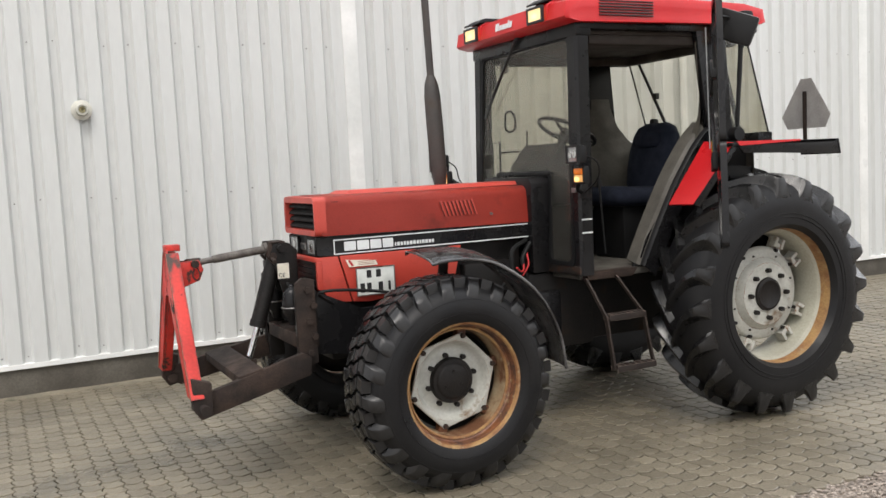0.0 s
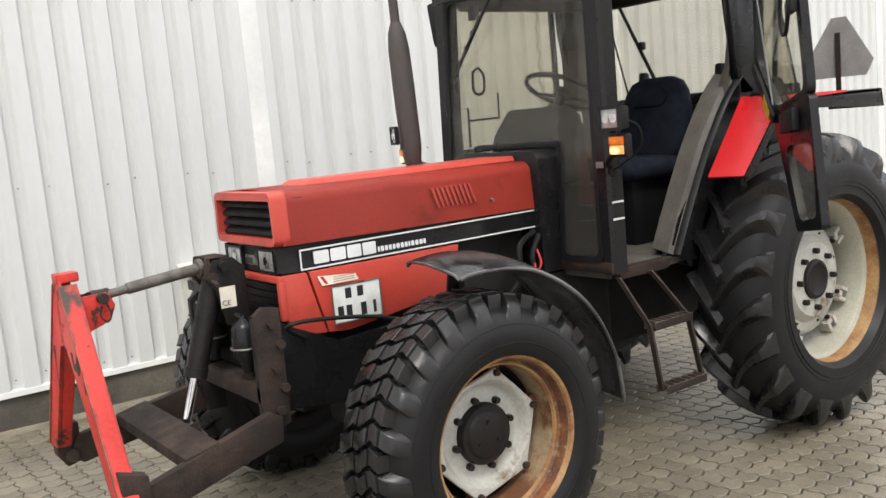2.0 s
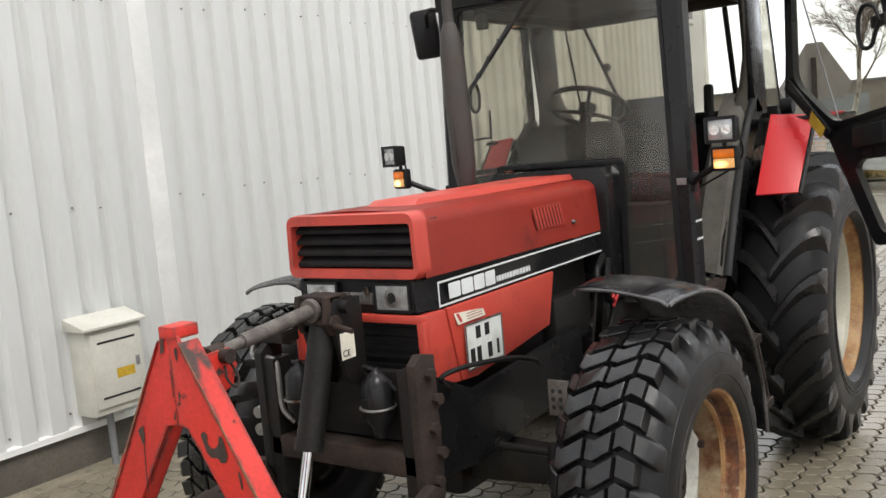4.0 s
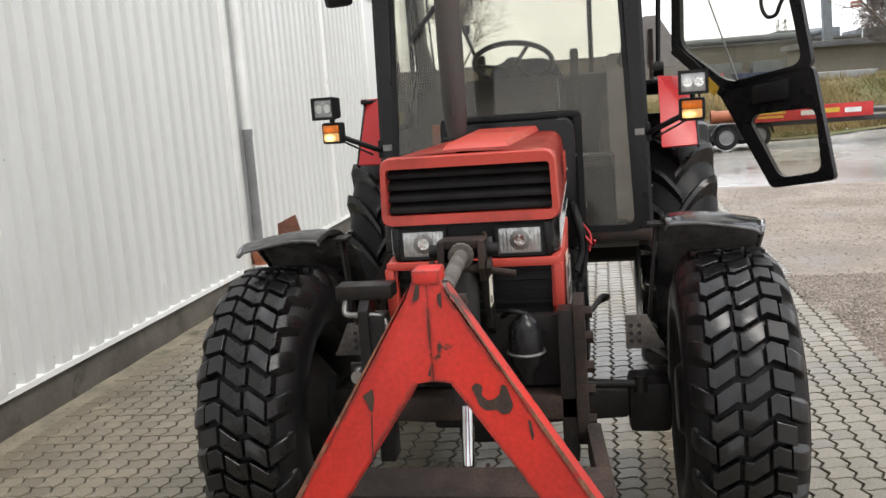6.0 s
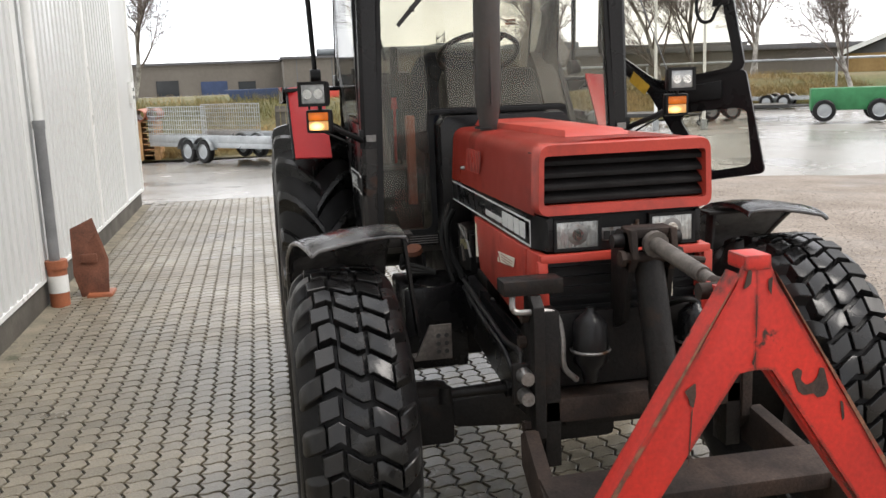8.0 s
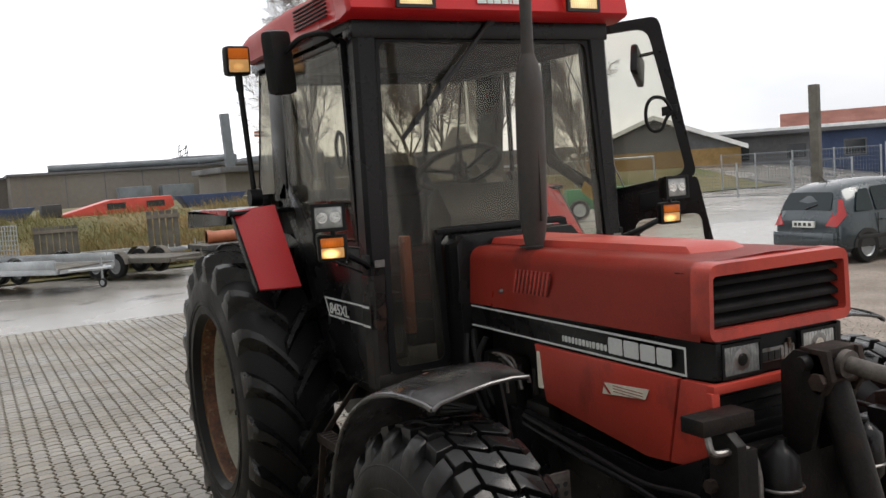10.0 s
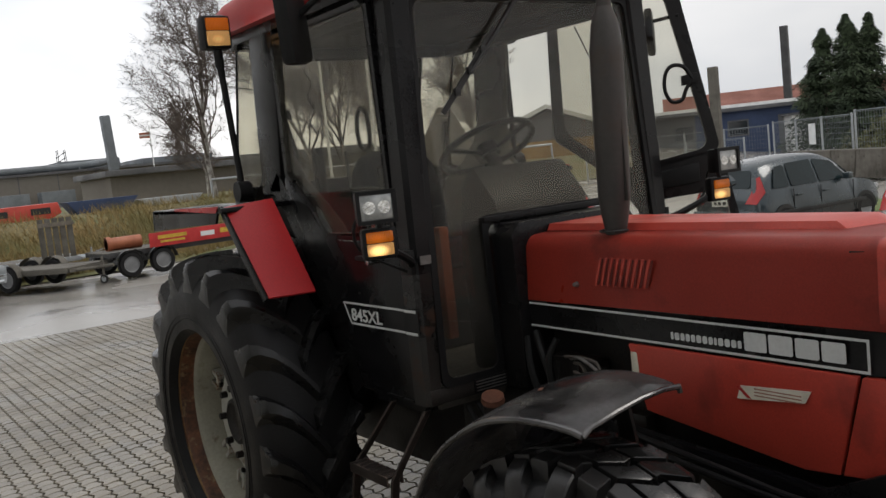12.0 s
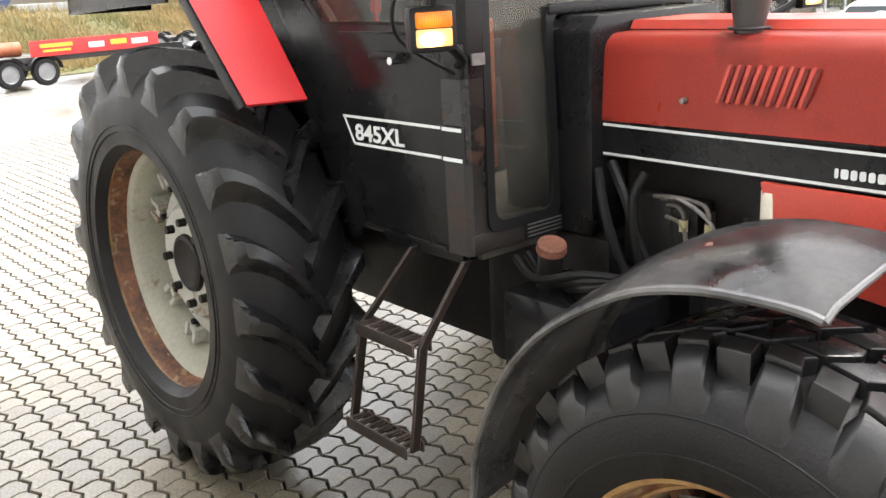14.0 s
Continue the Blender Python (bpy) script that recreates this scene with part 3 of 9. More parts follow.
def lathe(bm, profile, seg=48, close=False):
    """A body of revolution about the y axis; profile is a list of (y, radius)."""
    rings = [[bm.verts.new((r * math.sin(2 * math.pi * k / seg), y, r * math.cos(2 * math.pi * k / seg))) for k in range(seg)] for y, r in profile]
    pairs = list(zip(rings, rings[1:])) + ([(rings[-1], rings[0])] if close else [])
    for a, b in pairs:
        for k in range(seg):
            bm.faces.new((a[k], a[(k + 1) % seg], b[(k + 1) % seg], b[k]))
    return rings


def loft(bm, rows, closed=False):
    """Faces between rows of as many points."""
    vs = [[bm.verts.new(Vector(p)) for p in row] for row in rows]
    for a, b in zip(vs, vs[1:]):
        n = len(a)
        for k in range(n if closed else n - 1):
            bm.faces.new((a[k], a[(k + 1) % n], b[(k + 1) % n], b[k]))
    return vs


def solid(name, lo, hi, material, parent=None, bevel=0.0, label="", smooth=40):
    bm = bmesh.new()
    box(bm, lo, hi, bevel)
    return part(name, bm, material, parent, label, smooth)


def bar(name, a, b, r, material, parent=None, label="", seg=12, r1=None):
    bm = bmesh.new()
    rod(bm, a, b, r, r1, seg)
    return part(name, bm, material, parent, label)


def plate(name, pts, off, material, parent=None, bevel=0.0, label="", smooth=40):
    bm = bmesh.new()
    slab(bm, pts, off, bevel)
    return part(name, bm, material, parent, label, smooth)


def hose(name, pts, r, material, parent=None, label="", seg=8, n=5):
    bm = bmesh.new()
    tube(bm, pts, r, seg, n)
    return part(name, bm, material, parent, label)


def lettering(name, text, size, m, material, parent=None, label="", bold=0.0):
    """Writing in the built-in font, as a thin mesh; m places its left foot, x along the line and y up."""
    cu = bpy.data.curves.new(name, "FONT")
    cu.body, cu.size, cu.extrude, cu.offset = text, size, 0.0006, bold
    tmp = bpy.data.objects.new(name, cu)
    scene.collection.objects.link(tmp)
    me = bpy.data.meshes.new_from_object(tmp.evaluated_get(bpy.context.evaluated_depsgraph_get()))
    bpy.data.objects.remove(tmp)
    bpy.data.curves.remove(cu)
    me.name = name
    me.transform(m)
    me.materials.clear()
    me.materials.append(M[material])
    ob = new(name, me)
    if parent is not None:
        ob.parent = parent
    if label:
        tagged(ob, label)
    return ob


def pane(name, pts, off, parent, material="glass", label=""):
    ob = plate(name, pts, off, material, parent, 0.0, label, smooth=0)
    ob.visible_shadow = False
    return ob



# ---- ground ----
def yard_fall(x, y):
    """How far the gravel yard lies lower towards the parked cars."""
    ease = lambda v: (lambda c: c * c * (3 - 2 * c))(min(1.0, max(0.0, v)))
    return 0.24 * ease((y - 4.0) / 8.0) * ease((26.0 - y) / 8.0) * ease((x + 15.0) / 4.0)


def ground_height(x, y):
    """Flat yard, with a grassy bank beyond the parked trailers."""
    foot = -20.5 - 0.9 * max(0.0, y - 5.5) if y < 20 else -33.5
    t = min(1.0, max(0.0, (foot - x) / 8.0))
    return 1.25 * t * t * (3 - 2 * t) - yard_fall(x, y)


def sheet_mesh(name, xs, ys, z0, material, kind="structure", label="", category=""):
    bm = bmesh.new()
    loft(bm, [[(x, y, ground_height(x, y) + z0) for y in ys] for x in xs])
    ob = part(name, bm, material)
    return tagged(ob, label, category, "", kind)


ground = sheet_mesh("ground", [-1500, -400, -120, -60, -45, *np.linspace(-40, -20, 21), *np.linspace(-18, 14, 17), 40, 300],
                    [-400, -120, -60, *np.linspace(-30, 34, 33), 50, 90, 300], -0.06, "asphalt",
                    label="dark wet asphalt yard reaching to the horizon", category="ground")
# grass on the bank
bm = bmesh.new()
gx, gy = np.linspace(-70, -19.5, 52), np.linspace(-40, 40, 41)
loft(bm, [[(x - (0.9 * max(0.0, min(y, 20.0) - 5.5)), y, ground_height(x - 0.9 * max(0.0, min(y, 20.0) - 5.5), y) - 0.02 + 0.05 * noise.noise((x * 0.7, y * 0.7, 0)))
           for y in gy] for x in gx])
bank = tagged(part("grass_bank", bm, "grass"), "rough brown and green grass bank behind the yard", "grass", kind="structure")

# long dry grass on the bank
rng = np.random.default_rng(5)
verts, faces = [], []
for i in range(80000):
    y = rng.uniform(-26, 30)
    x = -20.2 - 0.9 * max(0.0, min(y, 20.0) - 5.5) - abs(rng.normal(0, 4.5))
    z = ground_height(x, y) - 0.04
    h, a, lean = rng.uniform(0.15, 0.50), rng.uniform(0, 6.28), rng.normal(0, 0.16, 2) + np.array([0, -0.07])
    if noise.noise((x * 0.35, y * 0.35, 3)) < -0.12:
        h *= 0.4
    w = 0.014
    b = len(verts)
    verts += [(x - w * math.cos(a), y - w * math.sin(a), z), (x + w * math.cos(a), y + w * math.sin(a), z), (x + lean[0], y + lean[1], z + h)]
    faces.append((b, b + 1, b + 2))
me = bpy.data.meshes.new("long_grass")
me.from_pydata(verts, [], faces)
me.materials.append(M["blade"])
tagged(new("long_grass", me), "long dry yellow-brown grass on the bank", "grass", kind="stuff")

# sand bed under the paving, gravel yard
solid_bed = part("paving_bed", (lambda b: (loft(b, [[(x, y, -0.012) for y in (-3.05, -1, 1.97)] for x in (-10.0, -5, 0, 5, 14)]), b)[1])(bmesh.new()), "sand")
tagged(solid_bed, "dark earthy sand under the paving joints", "ground", kind="structure")

bm = bmesh.new()
gxs, gys = np.linspace(-9.3, 14, 160), np.linspace(1.98, 16, 90)
loft(bm, [[(x + (0.25 * noise.noise((y * 0.6, 4, 0)) if i == 0 else 0), y + (0.05 * noise.noise((x * 1.3, 0, 0)) if j == 0 else 0),
            -0.010 - yard_fall(x, y) + 0.022 * noise.noise((x * 0.9, y * 0.9, 7)) + 0.006 * noise.noise((x * 6, y * 6, 1))) for j, y in enumerate(gys)] for i, x in enumerate(gxs)])
gravel = tagged(part("gravel", bm, "gravel"), "brown-grey gravel yard with damp patches", "gravel", kind="structure")

# pebbles along the gravel's edge
iv = np.array([(1, 0, 0), (0, 1, 0), (-1, 0, 0), (0, -1, 0), (0, 0, 1), (0.6, 0.6, 0.5), (-0.6, 0.6, 0.5), (-0.6, -0.6, 0.5), (0.6, -0.6, 0.5)])
ifc = [(0, 1, 5), (1, 2, 6), (2, 3, 7), (3, 0, 8), (5, 4, 8), (6, 4, 5), (7, 4, 6), (8, 4, 7), (0, 5, 8), (1, 6, 5), (2, 7, 6), (3, 8, 7)]
verts, faces = [], []
for i in range(30000):
    x = rng.uniform(-2.5, 3.2) if i < 24000 else rng.uniform(-9, 1)
    y = 1.96 + 0.05 * noise.noise((x * 1.3, 0, 0)) + (abs(rng.normal(0, 0.9)) if i < 24000 else rng.uniform(0.05, 5))
    s = rng.uniform(0.004, 0.011) * np.array([1, 1, 0.7]) * rng.uniform(0.7, 1.4, 3)
    b = len(verts)
    verts += [tuple(p) for p in iv * s + np.array([x, y, -0.006 - yard_fall(x, y) + s[2] * 0.4 + 0.018 * noise.noise((x * 0.9, y * 0.9, 7))])]
    faces += [tuple(b + k for k in f) for f in ifc]
me = bpy.data.meshes.new("pebbles")
me.from_pydata(verts, [], faces)
me.materials.append(M["stone"])
tagged(new("pebbles", me), "loose pebbles strewn over the gravel", "gravel", kind="stuff")

# ---- hall with corrugated cladding ----
WALL_Y = -3.02
STRIPS = (5.15, 1.31, -2.53, -5.75, -7.95)


def cladding(x0, x1, z0, z1, pitch=0.2, depth=0.040):
    """One field of trapezoid sheet, closed at the back."""
    bm = bmesh.new()
    prof = []
    x = x0
    while x < x1:
        for dx, d in ((0.0, 0), (0.105, 0), (0.127, 1), (0.178, 1)):
            if x + dx < x1:
                prof.append((x + dx, d))
        x += pitch
    prof.append((x1, 0))
    loft(bm, [[(px, WALL_Y - depth * d, z) for px, d in prof] for z in (z0, z1)])
    return bm


hall = thing("hall", "long hall clad in pale grey corrugated steel sheet", "building", (0, WALL_Y, 0), kind="structure")
hall.matrix_world = Matrix()
edges = [9.5, *STRIPS, -9.72]
for i, (b, a) in enumerate(zip(edges, edges[1:])):
    if i < len(edges) - 2:
        part("cladding_sheet", cladding(a + 0.075, b - 0.075, 0.26, 6.0), "sheet", hall, smooth=0)
    else:
        solid("cladding_sheet", (a, WALL_Y - 0.06, 0.26), (b - 0.075, WALL_Y - 0.012, 6.0), "sheet", hall)
for sx in STRIPS:
    bm = bmesh.new()
    box(bm, (sx - 0.075, WALL_Y - 0.04, 0.262), (sx + 0.075, WALL_Y + 0.012, 6.0), 0.006)
    part("cover_strip", bm, "flash", hall, "white folded cover strip")
solid("wall_core", (-9.70, WALL_Y - 8.0, 0.0), (9.5, WALL_Y - 0.075, 6.0), "sheet", hall)
solid("plinth", (-9.68, WALL_Y - 0.12, -0.05), (9.5, WALL_Y - 0.022, 0.225), "concrete", hall, 0.006, "dirty grey concrete plinth, darkened for the shade under the sheet")
bm = bmesh.new()
slab(bm, [(9.5, WALL_Y - 0.05, 0.275), (9.5, WALL_Y + 0.006, 0.268), (9.5, WALL_Y + 0.006, 0.23), (9.5, WALL_Y - 0.02, 0.222)], (-19.2, 0, 0))
part("drip_flashing", bm, "flash", hall, "white drip flashing at the sheet's foot")
solid("corner_trim", (-9.80, WALL_Y - 0.15, 0.23), (-9.70, WALL_Y + 0.016, 6.0), "flash", hall, 0.004)
solid("roof", (-10.0, WALL_Y - 8.2, 6.0), (9.7, WALL_Y + 0.2, 6.15), "flash", hall, 0.02)
# screws in the sheets
bm = bmesh.new()
for b, a in zip(edges[:-2], edges[1:-1]):
    x, k = a + 0.075, 0
    while x < b - 0.1:
        for z in (0.34, 1.62, 2.92, 4.2):
            if (k + int(z * 10)) % 3 != 1:
                rod(bm, (x + 0.152, WALL_Y - 0.041, z + 0.02 * math.sin(x * 7)), (x + 0.152, WALL_Y - 0.032, z + 0.02 * math.sin(x * 7)), 0.0065, seg=6)
        x += 0.2
        k += 1
tagged(part("screws", bm, "steel", hall), "small grey sheet screws", kind="stuff")
# small window in the flat end bay
win = solid("window_frame", (-9.25, WALL_Y - 0.01, 3.32), (-8.35, WALL_Y + 0.02, 4.3), "flash", hall, 0.005, "white window frame")
solid("pane", (-9.17, WALL_Y + 0.018, 3.40), (-8.43, WALL_Y + 0.024, 4.22), "window_dark", win)
sw = solid("switch_box", (-9.45, WALL_Y - 0.012, 1.62), (-9.25, WALL_Y + 0.05, 1.95), "flash", hall, 0.008, "small white switch box")
for z in (1.72, 1.84):
    solid("button", (-9.39, WALL_Y + 0.048, z - 0.03), (-9.31, WALL_Y + 0.058, z + 0.02), "ink", sw)

# dirty verge along the plinth
bm = bmesh.new()
loft(bm, [[(x, y, -0.006 + (0.012 if j == 0 else 0) + 0.006 * noise.noise((x * 3, y * 3, 2))) for j, y in enumerate((-3.06, -2.95, -2.86 + 0.03 * noise.noise((x * 2, 0, 5)), -2.80 + 0.05 * noise.noise((x * 3, 0, 1))))]
          for x in np.linspace(-9.8, 9.4, 160)])
tagged(part("verge", bm, "verge"), "strip of mossy dirt along the plinth", "ground", kind="structure")

# ---- fittings on the hall ----
tap = thing("wall_connector", "round cream pipe connector on the cladding", "pipe fitting", (3.76, WALL_Y, 2.36), 180)
for prof, mname, nm in (([(0.0, 0.0), (0.0, 0.085), (-0.02, 0.085), (-0.03, 0.065), (-0.03, 0.0)], "cream", "flange"),
                        ([(-0.03, 0.052), (-0.075, 0.052), (-0.085, 0.045), (-0.085, 0.033), (-0.045, 0.030), (-0.045, 0.0)], "cream", "socket"),
                        ([(-0.045, 0.026), (-0.07, 0.026), (-0.07, 0.014), (-0.05, 0.010), (-0.05, 0.0)], "brass", "core")):
    bm = bmesh.new()
    lathe(bm, prof, 28)
    part(nm, bm, mname, tap)

cab_box = thing("meter_cabinet", "cream plastic meter cabinet on the hall wall", "cabinet", (0, 0, 0))
solid("body", (1.71, WALL_Y - 0.0, 0.34), (2.11, WALL_Y + 0.18, 0.88), "cream", cab_box, 0.012)
lidm = bmesh.new()
slab(lidm, [(1.685, WALL_Y, 0.955), (1.685, WALL_Y + 0.215, 0.895), (1.685, WALL_Y + 0.215, 0.875), (1.685, WALL_Y, 0.875)], (0.45, 0, 0), 0.006)
part("lid", lidm, "cream", cab_box, "sloping cream lid")
door_ = solid("door", (1.735, WALL_Y + 0.178, 0.385), (2.085, WALL_Y + 0.195, 0.850), "cream", cab_box, 0.006)
for z in (0.785, 0.440):
    solid("slot", (1.775, WALL_Y + 0.1935, z), (2.045, WALL_Y + 0.1975, z + 0.012), "ink", door_)
solid("lock", (1.76, WALL_Y + 0.192, 0.60), (1.785, WALL_Y + 0.203, 0.66), "pipe_grey", door_, 0.004)
solid("label", (1.80, WALL_Y + 0.1945, 0.55), (1.93, WALL_Y + 0.1965, 0.61), "yellow", door_)
bar("conduit", (1.95, WALL_Y + 0.09, -0.01), (1.95, WALL_Y + 0.09, 0.37), 0.022, "pipe_grey", cab_box)

gutter = thing("downpipe", "grey plastic downpipe ending in a clay socket", "downpipe")
bm = bmesh.new()
rod(bm, (-2.70, WALL_Y + 0.075, 0.30), (-2.70, WALL_Y + 0.075, 1.56), 0.046, seg=16)
part("lower_pipe", bm, "pipe_grey", gutter)
bar("upper_pipe", (-2.70, WALL_Y + 0.075, 1.55), (-2.70, WALL_Y + 0.075, 6.0), 0.040, "flash", gutter)
bar("collar", (-2.70, WALL_Y + 0.075, 1.53), (-2.70, WALL_Y + 0.075, 1.60), 0.052, "pipe_grey", gutter, seg=16)
bar("socket", (-2.70, WALL_Y + 0.085, -0.01), (-2.70, WALL_Y + 0.085, 0.36), 0.082, "clay", gutter, "orange-brown clay socket", seg=20)
bar("band", (-2.70, WALL_Y + 0.085, 0.12), (-2.70, WALL_Y + 0.085, 0.27), 0.085, "flash", gutter, "white band", seg=20)
bar("socket_rim", (-2.70, WALL_Y + 0.085, 0.33), (-2.70, WALL_Y + 0.085, 0.40), 0.094, "clay", gutter, seg=20)

scrap = thing("rusty_plate", "rusty steel plate leaning against the hall", "steel plate", (-3.05, WALL_Y + 0.25, 0.0))
sc = [(0.06, -0.04, -0.004), (0.08, 0.20, -0.004), (0.0, 0.21, 0.32), (-0.02, 0.10, 0.70), (-0.02, -0.10, 0.61), (0.02, -0.10, 0.20)]
plate("sheet", sc, (0.012, 0.004, 0.003), "rust_plate", scrap, 0.002)
solid("flange", (0.0, -0.02, 0.30), (0.05, 0.12, 0.38), "rust_plate", scrap, 0.01)
solid("foot", (-0.10, 0.02, -0.005), (0.16, 0.24, 0.03), "clay", scrap, 0.012)

# ---- tractor ----
tractor = thing("tractor", "red and black farm tractor with cab door open on wet paving", "tractor")


# wheels: built about their own axle, outer side towards +y
def tyre_radius(y, h, r_rim, r_tread, power):
    """The carcass's radius at y from the middle plane."""
    return r_rim + (r_tread - r_rim) * max(0.0, 1 - (min(abs(y), h) / h) ** 2) ** (power / 2)


def tyre_body(w, r_rim, r_tread, power):
    bm = bmesh.new()
    h = w / 2
    prof = [(h * math.cos(math.pi * k / 32), tyre_radius(h * math.cos(math.pi * k / 32), h, r_rim, r_tread, power)) for k in range(33)]
    prof[0], prof[-1] = (h * 0.97, r_rim + 0.012), (-h * 0.97, r_rim + 0.012)
    lathe(bm, [(h * 0.80, r_rim - 0.015)] + prof + [(-h * 0.80, r_rim - 0.015)], 84)
    return bm


def lug(bm, ys, phis, wid, low, top, flank=0.0):
    """A rubber bar on the tread along ys, phis: width wid (radians), foot and top radius, spread of its flanks."""
    rows = []
    for y, p, w, r0, r1 in zip(ys, phis, wid, low, top):
        rows.append([(rr * math.sin(p + dp * w), y, rr * math.cos(p + dp * w)) for dp, rr in ((-0.78 - flank, r0), (-0.60 - flank * 0.4, r0 + 0.35 * (r1 - r0)), (-0.47, r1 - 0.005), (-0.39, r1), (0.39, r1), (0.47, r1 - 0.005), (0.60 + flank * 0.4, r0 + 0.35 * (r1 - r0)), (0.78 + flank, r0))])
    vs = loft(bm, rows)
    bm.faces.new(vs[0])
    bm.faces.new(vs[-1][::-1])


def rear_lug(h, side, r_rim, r_tread, power, rise):
    bm = bmesh.new()
    ts = [0, 0.2, 0.4, 0.6, 0.8, 0.93, 0.99, 1.0]
    ys = [side * (-0.014 + (h * 0.955 + 0.014) * t) for t in ts]
    phis = [-0.30 * (1 - (1 - t) ** 1.6) for t in ts]
    body = [tyre_radius(y, h, r_rim, r_tread, power) for y in ys]
    top = [r_tread + rise - 0.014 * t * t - 0.026 * max(0, t - 0.7) / 0.3 for t in ts]
    top[-2], top[-1] = top[-2] - 0.024, body[-1] + 0.006
    lug(bm, ys, phis, [0.056, 0.056, 0.058, 0.062, 0.070, 0.080, 0.088, 0.104], [b - 0.012 for b in body], top, 0.55)
    return bm


def tread_phi(y):
    """The zigzag that a row of front tread blocks follows, as an angle."""
    return float(np.interp(y, [-0.205, -0.115, -0.048, -0.008, 0.075, 0.205], [-0.012, 0.086, 0.006, 0.020, -0.080, 0.012]))


def tread_block(ya, yb, half, r, top):
    """One wet tread block between ya and yb, with the row's zigzag in its edges."""
    bm = bmesh.new()
    ys = [ya + 0.0045] + [k for k in (-0.115, -0.048, -0.008, 0.075) if ya + 0.012 < k < yb - 0.012] + [yb - 0.0045]
    base = [(y, tread_phi(y) - half) for y in ys] + [(y, tread_phi(y) + half) for y in ys[::-1]]
    cy, cp = sum(p[0] for p in base) / len(base), sum(p[1] for p in base) / len(base)
    loops = []
    for f, rr in ((1.0, r), (0.975, top - 0.006), (0.945, top - 0.0015), (0.88, top)):
        loops.append([bm.verts.new((rr * math.sin(cp + (p - cp) * f), cy + (y - cy) * f, rr * math.cos(cp + (p - cp) * f))) for y, p in base])
    bm.faces.new(loops[-1])
    n = len(base)
    for a, b in zip(loops, loops[1:]):
        for k in range(n):
            bm.faces.new((a[k], a[(k + 1) % n], b[(k + 1) % n], b[k]))
    return bm


def shoulder_lobe(h, side, half, r_rim, r_tread, power, top):
    """The last block of a row, running over the shoulder down the tyre's side."""
    bm = bmesh.new()
    ts = [0.0, 0.35, 0.6, 0.8, 0.93, 1.0]
    ys = [side * (0.120 + (h * 0.925 - 0.120) * t) for t in ts]
    body = [tyre_radius(y, h, r_rim, r_tread, power) for y in ys]
    tops = [top - 0.006, top - 0.016, top - 0.031, top - 0.049, top - 0.075, body[-1] + 0.002]
    lug(bm, ys, [tread_phi(y) for y in ys], [2.2 * half * k for k in (1, 1.02, 1.04, 1.04, 1.0, 0.94)], [b - 0.02 for b in body], tops, 0.12)
    return bm


def ring_of(parent, name, bm, material, count, a0=0.0):
    """Copies of one piece round the axle, on one mesh."""
    first = part(name, bm, material, parent, smooth=30)
    for k in range(count):
        ob = first if k == 0 else new(name, first.data)
        ob.parent = parent
        ob.rotation_euler = (0, a0 + 2 * math.pi * k / count, 0)


def nuts(parent, name, material, n, rad, y0, y1, r, a0=0.0):
    """A ring of nuts, each an object on one shared mesh."""
    first = None
    for k in range(n):
        a = a0 + 2 * math.pi * k / n
        if first is None:
            bm = bmesh.new()
            rod(bm, (0, y0, 0), (0, y1, 0), r, r * 0.92, seg=6)
            ob = first = part(name, bm, material, parent)
        else:
            ob = new(name, first.data)
            ob.parent = parent
        ob.location = (rad * math.sin(a), 0, rad * math.cos(a))


